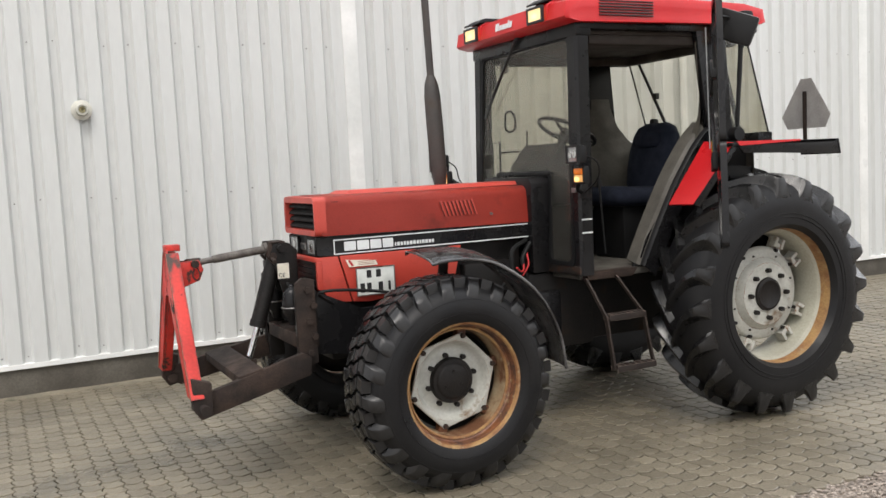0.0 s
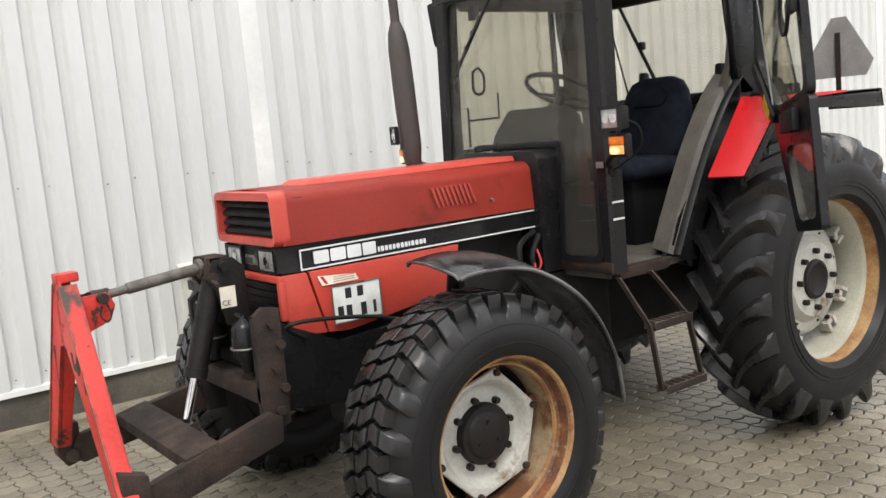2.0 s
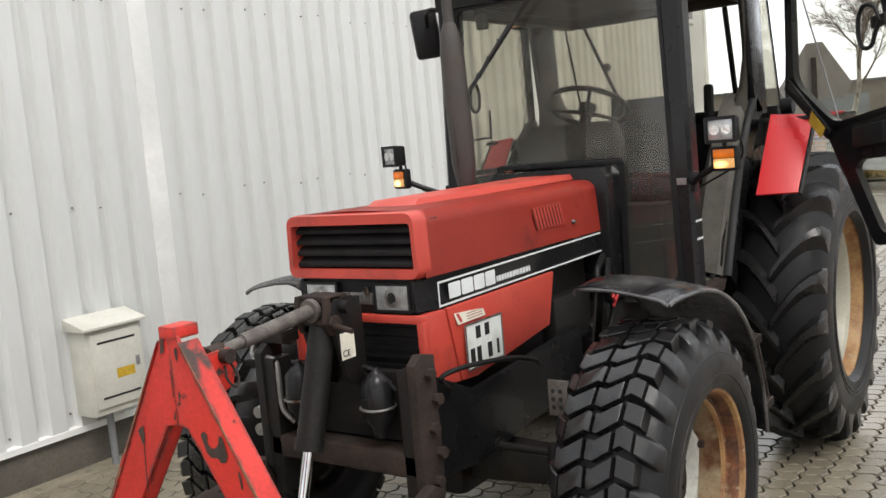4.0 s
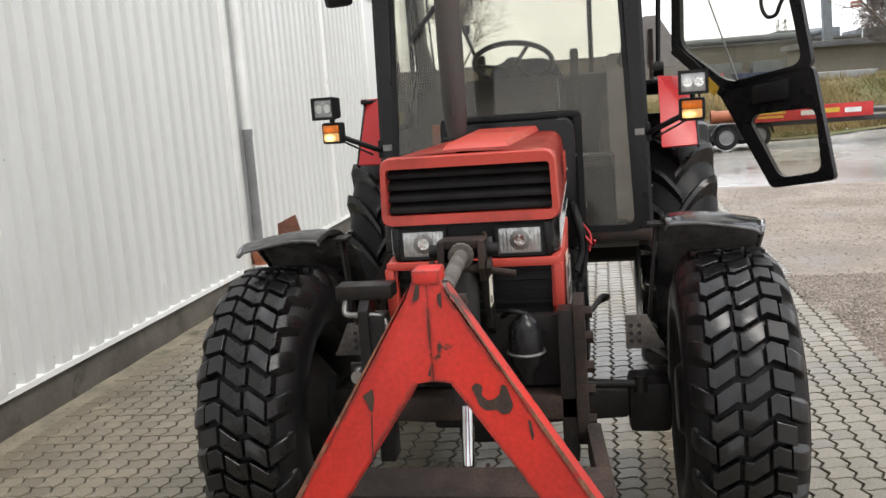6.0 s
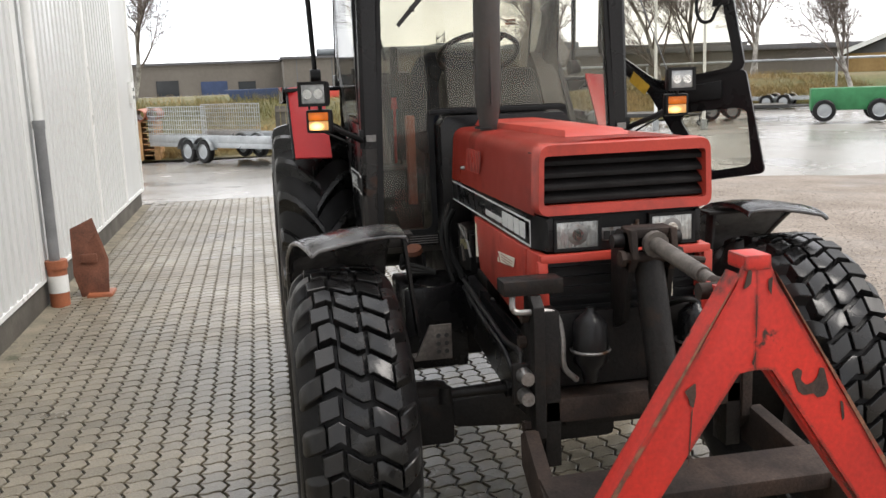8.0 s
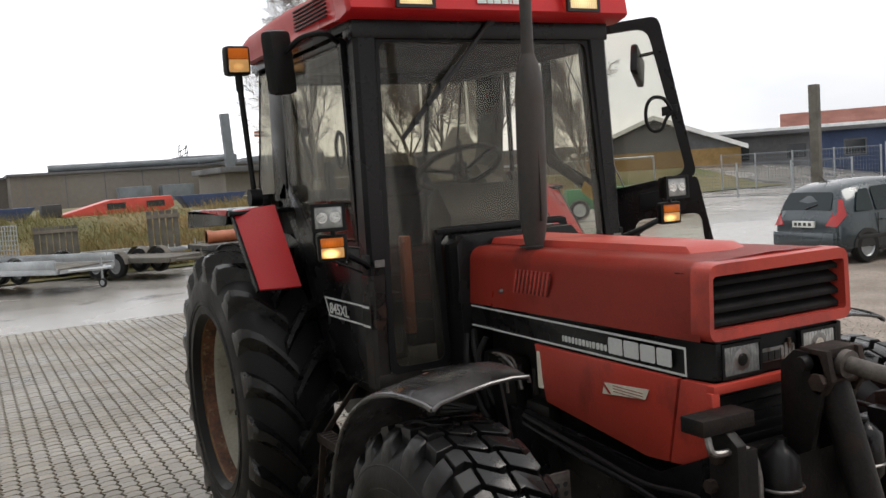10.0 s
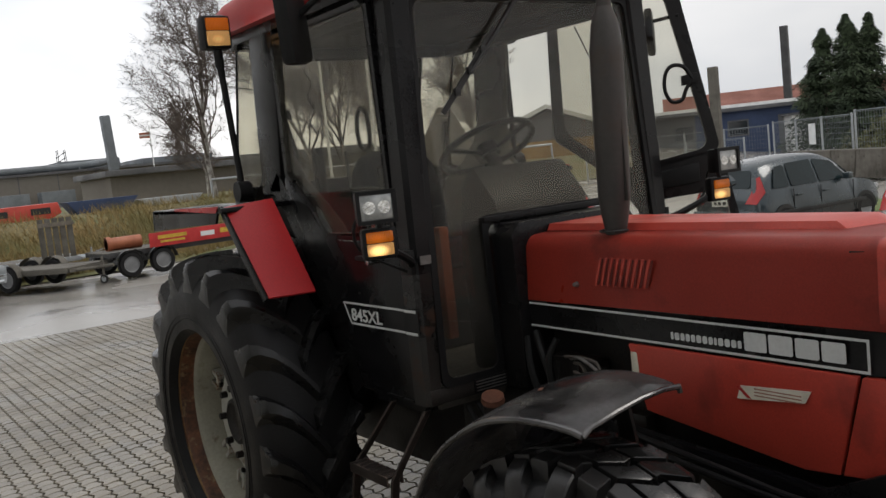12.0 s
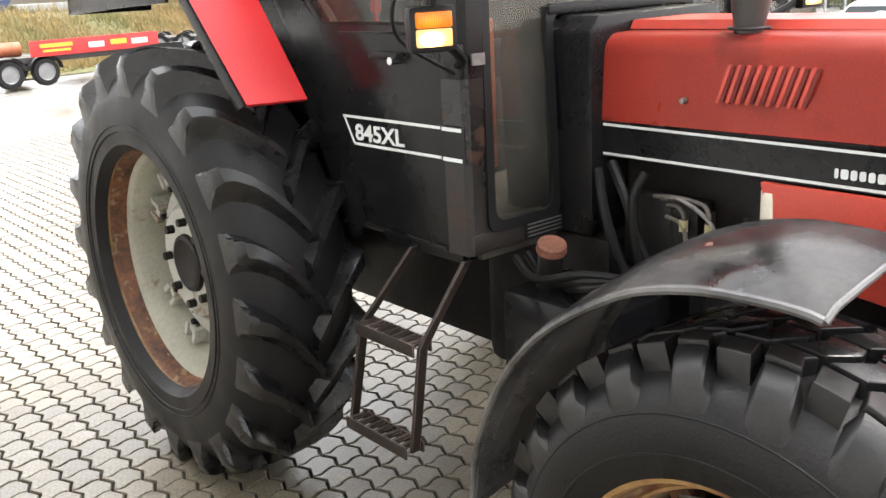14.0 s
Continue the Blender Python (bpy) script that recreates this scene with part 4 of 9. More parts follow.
def rear_wheel(at, flip):
    w = part("rear_wheel", tyre_body(0.455, 0.452, 0.752, 0.42), "rubber", tractor, "large rear wheel with deep chevron lugs and grey-white disc", 50)
    w.matrix_world = pose(*at, 0, 0, 180 if flip else 0)
    turn = -1 if flip else 1
    for side in (1, -1):
        bm = rear_lug(0.2275, side, 0.452, 0.752, 0.42, 0.043)
        if flip:
            bmesh.ops.scale(bm, vec=(-1, 1, 1), verts=bm.verts)
        ring_of(w, "lug", bm, "rubber_wet", 20, 0.0 if side > 0 else math.pi / 20)
    bm = bmesh.new()
    for y_, r_ in ((0.2165, 0.622), (0.2262, 0.535), (0.2262, 0.512)):
        lathe(bm, [(y_ - 0.006, r_ + 0.005), (y_ + 0.0015, r_ + 0.002), (y_ + 0.0015, r_ - 0.002), (y_ - 0.006, r_ - 0.005)], 72)
    part("sidewall_rib", bm, "rubber", w, "raised ring on the tyre's side")
    bm = bmesh.new()
    lathe(bm, [(0.166, 0.474), (0.180, 0.472), (0.186, 0.462), (0.182, 0.450), (0.170, 0.443)], 64)
    part("rim_edge", bm, "rim_gold", w, "ochre flaking rim edge")
    bm = bmesh.new()
    lathe(bm, [(0.170, 0.443), (0.155, 0.437), (0.120, 0.434), (0.108, 0.430)], 64)
    part("rim_seat", bm, "rim_rust" if flip else "rim_gold", w, "rust-stained bead seat of the rim")
    bm = bmesh.new()
    lathe(bm, [(0.108, 0.430), (0.104, 0.424), (0.098, 0.414), (0.09, 0.408), (-0.06, 0.392), (-0.12, 0.405), (-0.18, 0.43), (-0.20, 0.455)], 64)
    part("rim_well", bm, "rim_cream", w, "cream-grey painted rim well")
    bm = bmesh.new()
    lathe(bm, [(-0.020, 0.312), (-0.004, 0.308), (0.010, 0.290), (0.014, 0.240), (0.044, 0.216), (0.055, 0.205), (0.055, 0.09), (0.050, 0.0)], 48)
    lathe(bm, [(-0.020, 0.312), (-0.030, 0.300), (0.0, 0.2), (0.01, 0.0)], 48)
    part("disc", bm, "rim", w, "dished grey-white wheel disc")
    for k in range(8):
        a = 2 * math.pi * (k // 2) / 4 + (1.15 if k % 2 else 0.60)
        m = pose(0, 0, 0, 0, math.degrees(a), 0)
        bm = bmesh.new()
        box(bm, (-0.040, -0.042, 0.275), (0.040, -0.020, 0.398), 0.005, m)
        box(bm, (-0.042, -0.022, 0.318), (-0.018, 0.032, 0.385), 0.004, m)
        box(bm, (0.018, -0.022, 0.318), (0.042, 0.032, 0.385), 0.004, m)
        box(bm, (-0.042, 0.012, 0.318), (0.042, 0.024, 0.350), 0.003, m)
        cl = part("rim_clamp", bm, "rim", w, "bolted rim clamp")
        bm = bmesh.new()
        rod(bm, m @ Vector((0, -0.020, 0.300)), m @ Vector((0, 0.026, 0.300)), 0.012, seg=6)
        part("clamp_bolt", bm, "iron", cl)
    bm = bmesh.new()
    lathe(bm, [(0.050, 0.112), (0.070, 0.106), (0.075, 0.09), (0.062, 0.07), (0.064, 0.0)], 32)
    part("hub_cap", bm, "iron", w, "dark greasy axle hub")
    nuts(w, "wheel_nut", "iron", 8, 0.156, 0.053, 0.085, 0.017)
    nuts(w, "rivet", "iron", 8, 0.262, 0.010, 0.019, 0.008, 0.3)
    return w


def front_wheel(at, flip):
    w = part("front_wheel", tyre_body(0.41, 0.338, 0.546, 0.46), "rubber", tractor, "front wheel with wet block tread and grey-white disc", 50)
    w.matrix_world = pose(*at, 0, 0, 180 if flip else 0)
    rows_n = 21
    dp = math.pi / rows_n
    half = 0.385 * dp
    for cols, side, a0 in ((((-0.118, -0.027), (-0.027, 0.064), (0.064, 0.138)), -1, 0.0), (((-0.138, -0.040), (-0.040, 0.050), (0.050, 0.118)), 1, dp)):
        for ya, yb in cols:
            bm = tread_block(ya, yb, half, 0.512, 0.577 - 0.25 * ((ya + yb) / 2) ** 2)
            if flip:
                bmesh.ops.scale(bm, vec=(-1, 1, 1), verts=bm.verts)
            ring_of(w, "tread_block", bm, "rubber_wet", rows_n, -a0 if flip else a0)
        bm = shoulder_lobe(0.205, side, half, 0.338, 0.546, 0.46, 0.572)
        if flip:
            bmesh.ops.scale(bm, vec=(-1, 1, 1), verts=bm.verts)
        ring_of(w, "shoulder_block", bm, "rubber_wet", rows_n, -a0 if flip else a0)
    bm = bmesh.new()
    for y_, r_ in ((0.1935, 0.462), (0.2035, 0.392)):
        lathe(bm, [(y_ - 0.006, r_ + 0.005), (y_ + 0.001, r_ + 0.002), (y_ + 0.001, r_ - 0.002), (y_ - 0.006, r_ - 0.005)], 64)
    part("sidewall_rib", bm, "rubber", w, "raised ring on the tyre's side")
    bm = bmesh.new()
    lathe(bm, [(0.168, 0.348), (0.180, 0.347), (0.185, 0.339), (0.180, 0.329), (0.166, 0.323)], 56)
    part("rim_edge", bm, "rim_gold", w, "ochre rusty rim edge")
    bm = bmesh.new()
    lathe(bm, [(0.166, 0.323), (0.150, 0.318), (0.124, 0.316), (0.116, 0.306)], 56)
    part("rim_seat", bm, "rim_rust", w, "rust-brown bead seat of the rim")
    bm = bmesh.new()
    lathe(bm, [(0.116, 0.306), (0.122, 0.301), (0.120, 0.295), (0.108, 0.290)], 56)
    part("rim_step", bm, "rim_gold", w, "ochre inner step of the rim")
    bm = bmesh.new()
    lathe(bm, [(0.108, 0.290), (0.03, 0.286), (-0.01, 0.284)], 56)
    part("rim_well", bm, "rim_mix", w, "rust-stained rim well")
    bm = bmesh.new()
    lathe(bm, [(-0.01, 0.284), (-0.12, 0.27), (-0.16, 0.29), (-0.18, 0.33)], 56)
    lathe(bm, [(-0.02, 0.270), (-0.10, 0.225), (-0.16, 0.160), (-0.20, 0.120), (-0.20, 0.0)], 40)
    part("wheel_back", bm, "iron", w, "dark back of the wheel")
    # six-sided disc: flat flange, then a dish round the hub
    bm = bmesh.new()
    prof = [(0.034, 0.268), (0.044, 0.266), (0.046, 0.256), (0.044, 0.218), (0.030, 0.206), (0.006, 0.196), (-0.002, 0.184), (-0.002, 0.168), (0.004, 0.160), (0.004, 0.0)]
    rows = []
    for j, (y, r) in enumerate(prof):
        row = []
        for k in range(72):
            a = 2 * math.pi * k / 72
            rr = r
            if j < 3:
                f = abs(((a / (2 * math.pi) * 6 + 0.25) % 1.0) - 0.5) * 2
                rr = r - 0.034 * (1 - f ** 2.2)
            row.append((rr * math.sin(a), y, rr * math.cos(a)))
        rows.append(row)
    loft(bm, rows, True)
    part("disc", bm, "rim", w, "grey-white six-cornered wheel disc")
    for k in range(6):
        a = 2 * math.pi * (k - 0.25) / 6
        bm = bmesh.new()
        box(bm, (-0.026, -0.020, 0.236), (0.026, 0.034, 0.290), 0.006, pose(0, 0, 0, 0, math.degrees(a), 0))
        part("rim_lug", bm, "rim_rust", w)
    nuts(w, "rim_bolt", "rust", 6, 0.250, 0.044, 0.064, 0.015, -math.pi / 12)
    nuts(w, "wheel_nut", "iron", 8, 0.142, 0.002, 0.030, 0.015, 0.2)
    bm = bmesh.new()
    lathe(bm, [(-0.02, 0.126), (0.030, 0.125), (0.040, 0.119), (0.042, 0.100), (0.050, 0.094), (0.054, 0.086), (0.054, 0.0)], 36)
    part("hub_cap", bm, "iron", w, "round black hub reduction cover")
    nuts(w, "hub_plug", "iron", 3, 0.055, 0.052, 0.060, 0.010)
    return w


for s in (1, -1):
    rear_wheel((0.0, s * 0.845, 0.795), s < 0)
    front_wheel((2.35, s * 0.885, 0.572), s < 0)


# bonnet
def bonnet_section(x, half, z0, z1, n=6, r=0.055):
    pts = [(x, half, z0)]
    for k in range(n + 1):
        a = math.pi / 2 * k / n
        pts.append((x, half - 0.012 - r + r * math.cos(a), z1 - r + r * math.sin(a)))
    pts.append((x, 0.0, z1 + 0.008))
    return pts + [(px, -py, pz) for px, py, pz in pts[-2::-1]]


bm = bmesh.new()
rows = []
for t in (0.0, 0.02, 0.3, 0.6, 0.85, 0.97, 1.0):
    x = 1.425 + (2.835 - 1.425) * t
    half = 0.268 + 0.030 * t
    rows.append(bonnet_section(x, half, 1.352 + 0.018 * t, 1.588 + 0.010 * t))
vs = loft(bm, rows)
bmesh.ops.solidify(bm, geom=bm.faces[:], thickness=0.012)
bonnet = part("bonnet", bm, "hood", tractor, "faded orange-red sheet metal bonnet", 35)
# nose with the grille opening
outer = rounded([(2.85, -0.300, 1.368), (2.85, 0.300, 1.368), (2.85, 0.292, 1.598), (2.85, -0.292, 1.598)], 0.04, 5)
inner = rounded([(2.87, -0.276, 1.402), (2.87, 0.276, 1.402), (2.87, 0.272, 1.560), (2.87, -0.272, 1.560)], 0.014, 5)
bm = bmesh.new()
front = [Vector((2.872, p.y * 0.985, 1.483 + (p.z - 1.483) * 0.97)) for p in outer]
back = [Vector((2.80, p.y, p.z)) for p in outer]
deep = [Vector((2.78, p.y * 0.98, p.z)) for p in inner]
loft(bm, [back, outer, front, inner, deep], True)
nose = part("nose_surround", bm, "hood", tractor, "faded red grille surround", 50)
solid("grille_back", (2.72, -0.28, 1.395), (2.76, 0.28, 1.565), "ink", tractor)
for k in range(4):
    z = 1.408 + 0.0395 * k
    bm = bmesh.new()
    slab(bm, [(2.845, -0.274, z), (2.845, -0.274, z + 0.014), (2.80, -0.274, z + 0.044), (2.785, -0.274, z + 0.034)], (0, 0.548, 0), 0.003)
    part("grille_slat", bm, "grille", tractor, "black plastic grille slat")
# raised panel along the bonnet's top
bm = bmesh.new()
loft(bm, [[(1.43, 0.150, 1.594), (2.62, 0.118, 1.598), (2.68, 0.0, 1.604), (2.62, -0.118, 1.598), (1.43, -0.150, 1.594)],
          [(1.43, 0.135, 1.618), (2.58, 0.104, 1.620), (2.63, 0.0, 1.622), (2.58, -0.104, 1.620), (1.43, -0.135, 1.618)]], True)
bm.faces.new([v for v in bm.verts][5:10])
part("bonnet_ridge", bm, "hood", tractor, "raised panel along the bonnet")
# side vents
for s in (1, -1):
    for k in range(9):
        x = 1.825 + 0.027 * k
        bm = bmesh.new()
        y = s * 0.281
        slab(bm, [(x + 0.006, y, 1.523), (x + 0.017, y, 1.523), (x - 0.016, y, 1.428), (x - 0.027, y, 1.428)], (0, s * 0.0035, 0), 0.0015)
        part("vent_louvre", bm, "hood", bonnet)
        # flat darker strip beside each louvre paints the slot's shade
        bm = bmesh.new()
        slab(bm, [(x + 0.0175, y, 1.520), (x + 0.026, y, 1.520), (x - 0.006, y, 1.431), (x - 0.0155, y, 1.431)], (0, s * 0.0012, 0))
        part("vent_slot", bm, "vent_dark", bonnet)
    rodb = bmesh.new()
    rod(rodb, (1.70, s * 0.270, 1.425), (1.70, s * 0.286, 1.425), 0.010, 0.007, seg=10)
    part("bonnet_catch", rodb, "steel", bonnet)

# black band, headlamps
for s in (1, -1):
    bm = bmesh.new()
    slab(bm, [(1.42, s * 0.262, 1.250), (2.77, s * 0.288, 1.252), (2.86, s * 0.262, 1.255), (2.86, s * 0.262, 1.362), (2.77, s * 0.290, 1.366), (1.42, s * 0.264, 1.350)], (0, -s * 0.02, 0), 0.004)
    band = part("side_band", bm, "black", tractor, "black side band with white pinstripes")
    yo = lambda x: s * (0.2665 + (0.2905 - 0.2665) * (x - 1.42) / 1.35)
    bm = bmesh.new()
    for z0, z1, xa, xb in ((1.338, 1.345, 1.43, 2.765), (1.256, 1.263, 1.43, 2.765)):
        slab(bm, [(xa, yo(xa), z0), (xb, yo(xb), z0), (xb, yo(xb), z1), (xa, yo(xa), z1)], (0, s * 0.0015, 0))
    slab(bm, [(2.758, yo(2.758), 1.263), (2.765, yo(2.765), 1.263), (2.765, yo(2.765), 1.338), (2.758, yo(2.758), 1.338)], (0, s * 0.0015, 0))
    part("pinstripe", bm, "white", band, "white pinstripe")
    # brand lettering as plain blocks
    def block_word(x0, widths, gap, z0, z1, lean):
        x = x0
        for wdt in widths:
            a, b = x, x - wdt
            bm = bmesh.new()
            slab(bm, rounded([(a, yo(a), z0), (b, yo(b), z0), (b - lean, yo(b), z1), (a - lean, yo(a), z1)], 0.006, 2), (0, s * 0.0018, 0))
            part("word_block", bm, "white", band, "plain white block of the brand word")
            x -= wdt + gap
    if s > 0:
        block_word(2.70, (0.074, 0.076, 0.071, 0.069), 0.008, 1.274, 1.328, 0.0)
        block_word(2.376, [0.009, 0.018, 0.015, 0.015, 0.015, 0.018, 0.017, 0.015, 0.009, 0.018, 0.018, 0.017, 0.013], 0.0055, 1.277, 1.300, 0.0)
    else:
        block_word(2.70, (0.069, 0.071, 0.076, 0.074), 0.008, 1.274, 1.328, 0.0)
        block_word(2.376, [0.013, 0.017, 0.018, 0.018, 0.009, 0.015, 0.017, 0.018, 0.015, 0.015, 0.015, 0.018, 0.009], 0.0055, 1.277, 1.300, 0.0)
    hl = solid("headlamp", (2.838, s * 0.088, 1.258), (2.858, s * 0.236, 1.350), "lens_face", tractor, 0.006, "rectangular headlamp with ribbed glass")
    bm = bmesh.new()
    ring_plate(bm, [(2.846, s * 0.082, 1.252), (2.846, s * 0.242, 1.252), (2.846, s * 0.242, 1.356), (2.846, s * 0.082, 1.356)],
               [(2.846, s * 0.092, 1.262), (2.846, s * 0.232, 1.262), (2.846, s * 0.232, 1.346), (2.846, s * 0.092, 1.346)], (0.016, 0, 0))
    part("bezel", bm, "black_soft", hl)
    bm = bmesh.new()
    for k in range(11):
        yk = s * (0.098 + 0.0128 * k)
        box(bm, (2.857, yk - 0.0052, 1.264), (2.8590, yk + 0.0052, 1.344), 0.0009)
    core = bmesh.new()
    rod(core, (2.8585, s * 0.162, 1.304), (2.8605, s * 0.162, 1.304), 0.034, 0.031, seg=24)
    part("bulb_shade", core, "steel", hl, "round bulb shade behind the glass")
    core = bmesh.new()
    rod(core, (2.8605, s * 0.162, 1.304), (2.8620, s * 0.162, 1.304), 0.019, seg=20)
    part("bulb", core, "reflector", hl)
    part("lens_ribs", bm, "lens_face", hl, "moulded ribs of the headlamp glass")
solid("lamp_panel", (2.76, -0.262, 1.245), (2.842, 0.262, 1.368), "black_soft", tractor, 0.008, "black panel between the headlamps")
badge = solid("badge", (2.84, -0.075, 1.275), (2.847, 0.070, 1.318), "steel", tractor, 0.003, "small maker's badge as plain bars")
for k, (y0, y1, z1) in enumerate(((-0.070, -0.048, 1.308), (-0.044, -0.022, 1.308), (-0.018, 0.004, 1.308), (0.008, 0.020, 1.312), (0.024, 0.036, 1.324), (0.040, 0.052, 1.338), (0.056, 0.066, 1.312))):
    solid("badge_bar", (2.8465, y0, 1.280), (2.850, y1, z1), "ink" if k < 3 else "steel", badge)

# lower red side panels and lower grille
for s in (1, -1):
    bm = bmesh.new()
    pts = [(1.93, s * 0.285, 1.245), (2.735, s * 0.300, 1.248), (2.66, s * 0.288, 0.972), (2.55, s * 0.280, 0.960), (1.985, s * 0.280, 1.030)]
    slab(bm, pts, (0, -s * 0.02, 0), 0.006)
    sp = part("lower_side_panel", bm, "hood", tractor, "faded red lower side panel")
    bm = bmesh.new()
    slab(bm, [(2.745, s * 0.300, 1.248), (2.855, s * 0.290, 1.246), (2.865, s * 0.290, 1.08), (2.80, s * 0.288, 0.985), (2.668, s * 0.288, 0.972)], (0, -s * 0.03, 0), 0.006)
    part("front_corner_panel", bm, "hood", tractor, "faded red corner panel")
    if s > 0:
        pl = solid("number_plate", (2.398, 0.298, 1.004), (2.638, 0.303, 1.164), "plate", sp, 0.002, "white number plate with black marks as plain bars")
        bm = bmesh.new()
        ring_plate(bm, [(2.394, 0.303, 1.000), (2.642, 0.303, 1.000), (2.642, 0.303, 1.168), (2.394, 0.303, 1.168)],
                   [(2.400, 0.303, 1.006), (2.636, 0.303, 1.006), (2.636, 0.303, 1.162), (2.400, 0.303, 1.162)], (0, 0.003, 0))
        part("plate_rim", bm, "steel", sp)
        for x0, x1, z0, z1 in ((2.545, 2.575, 1.105, 1.150), (2.485, 2.515, 1.105, 1.150), (2.590, 2.618, 1.020, 1.075), (2.548, 2.576, 1.020, 1.075), (2.475, 2.503, 1.020, 1.075), (2.425, 2.440, 1.020, 1.075)):
            solid("plate_bar", (x0, 0.3032, z0), (x1, 0.3044, z1), "ink", sp)
    x0, x1, z0, z1 = ((2.50, 2.70, 1.178, 1.222) if s > 0 else (2.36, 2.60, 1.135, 1.19))
    yy = s * (0.301 if s > 0 else 0.299)
    st = plate("sticker", [(x0, yy, z0), (x1 - 0.02, yy, z0 + (0.0 if s > 0 else 0.02)), (x1, yy, z1), (x0 + 0.015, yy, z1 - 0.015)], (0, s * 0.002, 0), "sticker", sp, 0.0, "torn cream sticker with a red edge")
    q_ = x1 if s > 0 else x0
    plate("sticker_stripe", [(q_ - 0.05 * s, yy + s * 0.0005, z0 + 0.006), (q_ - 0.035 * s, yy + s * 0.0005, z0 + 0.006), (q_ - 0.012 * s - (0.012 if s < 0 else 0), yy + s * 0.0005, z1 - 0.018 if s < 0 else z1 - 0.004), (q_ - 0.027 * s - (0.012 if s < 0 else 0), yy + s * 0.0005, z1 - 0.018 if s < 0 else z1 - 0.004)], (0, s * 0.002, 0), "shirt", sp)
    for k in range(3):
        zz = z0 + 0.008 + 0.0095 * k + (0.008 if s < 0 else 0)
        plate("sticker_line", [(x0 + (0.02 if s > 0 else 0.06), yy + s * 0.0005, zz), (x1 - (0.075 if s > 0 else 0.03), yy + s * 0.0005, zz), (x1 - (0.075 if s > 0 else 0.03), yy + s * 0.0005, zz + 0.0035), (x0 + (0.02 if s > 0 else 0.06), yy + s * 0.0005, zz + 0.0035)], (0, s * 0.002, 0), "sticker_ink", sp)
bm = bmesh.new()
slab(bm, [(2.845, -0.292, 1.218), (2.845, 0.292, 1.218), (2.845, 0.292, 1.246), (2.845, -0.292, 1.246)], (0.03, 0, 0), 0.006)
part("lower_grille_bar", bm, "hood", tractor, "faded red bar over the lower grille")
for s in (1, -1):
    bm = bmesh.new()
    slab(bm, [(2.845, s * 0.268, 1.225), (2.845, s * 0.300, 1.225), (2.845, s * 0.298, 1.06), (2.845, s * 0.270, 1.06)], (0.03, 0, 0), 0.006)
    part("lower_grille_post", bm, "hood", tractor, "faded red post beside the lower grille")
low = solid("lower_grille", (2.79, -0.272, 0.96), (2.82, 0.272, 1.222), "black_soft", tractor, 0.004, "black lower grille")
for k in range(7):
    solid("lower_grille_rib", (2.82, -0.27, 0.985 + 0.033 * k), (2.832, 0.27, 0.997 + 0.033 * k), "black_soft", low)

# engine, gearbox and frame
solid("engine", (1.45, -0.19, 0.62), (2.78, 0.19, 1.30), "iron", tractor, 0.02, "grimy dark engine block")
for x0, x1, y0, y1, z0, z1 in ((1.5, 1.75, -0.27, -0.18, 0.95, 1.16), (1.78, 1.95, -0.25, -0.18, 0.78, 1.0), (1.55, 1.9, 0.18, 0.26, 0.9, 1.12), (1.95, 2.25, 0.18, 0.25, 0.72, 0.9)):
    solid("engine_casting", (x0, y0, z0), (x1, y1, z1), "iron", tractor, 0.025)
bm = bmesh.new()
rod(bm, (1.955, -0.255, 1.08), (1.955, -0.255, 1.22), 0.032, seg=16)
part("oil_filter", bm, "sticker", tractor, "pale oil filter")
for k in range(4):
    bm = bmesh.new()
    rod(bm, (1.56 + 0.11 * k, -0.26, 1.04), (1.56 + 0.11 * k, -0.26, 1.14), 0.013, seg=8)
    part("injector", bm, "iron", tractor)
for pts, mname in (([(1.44, -0.30, 1.22), (1.50, -0.34, 1.10), (1.55, -0.32, 0.95), (1.62, -0.30, 0.85)], "hose"),
                   ([(1.48, -0.29, 1.24), (1.56, -0.33, 1.16), (1.60, -0.31, 1.02), (1.66, -0.28, 0.92)], "hose"),
                   ([(1.64, -0.28, 1.16), (1.72, -0.30, 1.17), (1.80, -0.29, 1.12), (1.82, -0.28, 1.05)], "steel"),
                   ([(1.44, 0.30, 1.22), (1.52, 0.33, 1.12), (1.50, 0.34, 1.0), (1.56, 0.32, 0.86)], "hose"),
                   ([(1.46, 0.29, 1.24), (1.58, 0.31, 1.18), (1.60, 0.33, 1.04), (1.66, 0.30, 0.95)], "hose"),
                   ([(1.50, 0.31, 1.14), (1.53, 0.36, 1.07), (1.56, 0.38, 1.05), (1.60, 0.39, 1.08)], "shirt"),
                   ([(1.48, 0.32, 1.16), (1.50, 0.37, 1.09), (1.54, 0.36, 1.02)], "shirt")):
    hose("engine_hose" if mname == "hose" else "engine_pipe", pts, 0.015 if mname == "hose" else 0.006, mname, tractor)
solid("gearbox", (-0.30, -0.24, 0.52), (1.46, 0.24, 0.98), "iron", tractor, 0.04, "dark oily gearbox housing")
solid("clutch_housing", (0.95, -0.30, 0.50), (1.48, 0.30, 1.02), "iron", tractor, 0.05)
bm = bmesh.new()
rod(bm, (0.0, -0.62, 0.795), (0.0, 0.62, 0.795), 0.125, seg=20)
part("rear_axle", bm, "iron", tractor, "dark rear axle housing")
bm = bmesh.new()
rod(bm, (2.35, -0.66, 0.575), (2.35, 0.66, 0.575), 0.058, seg=16)
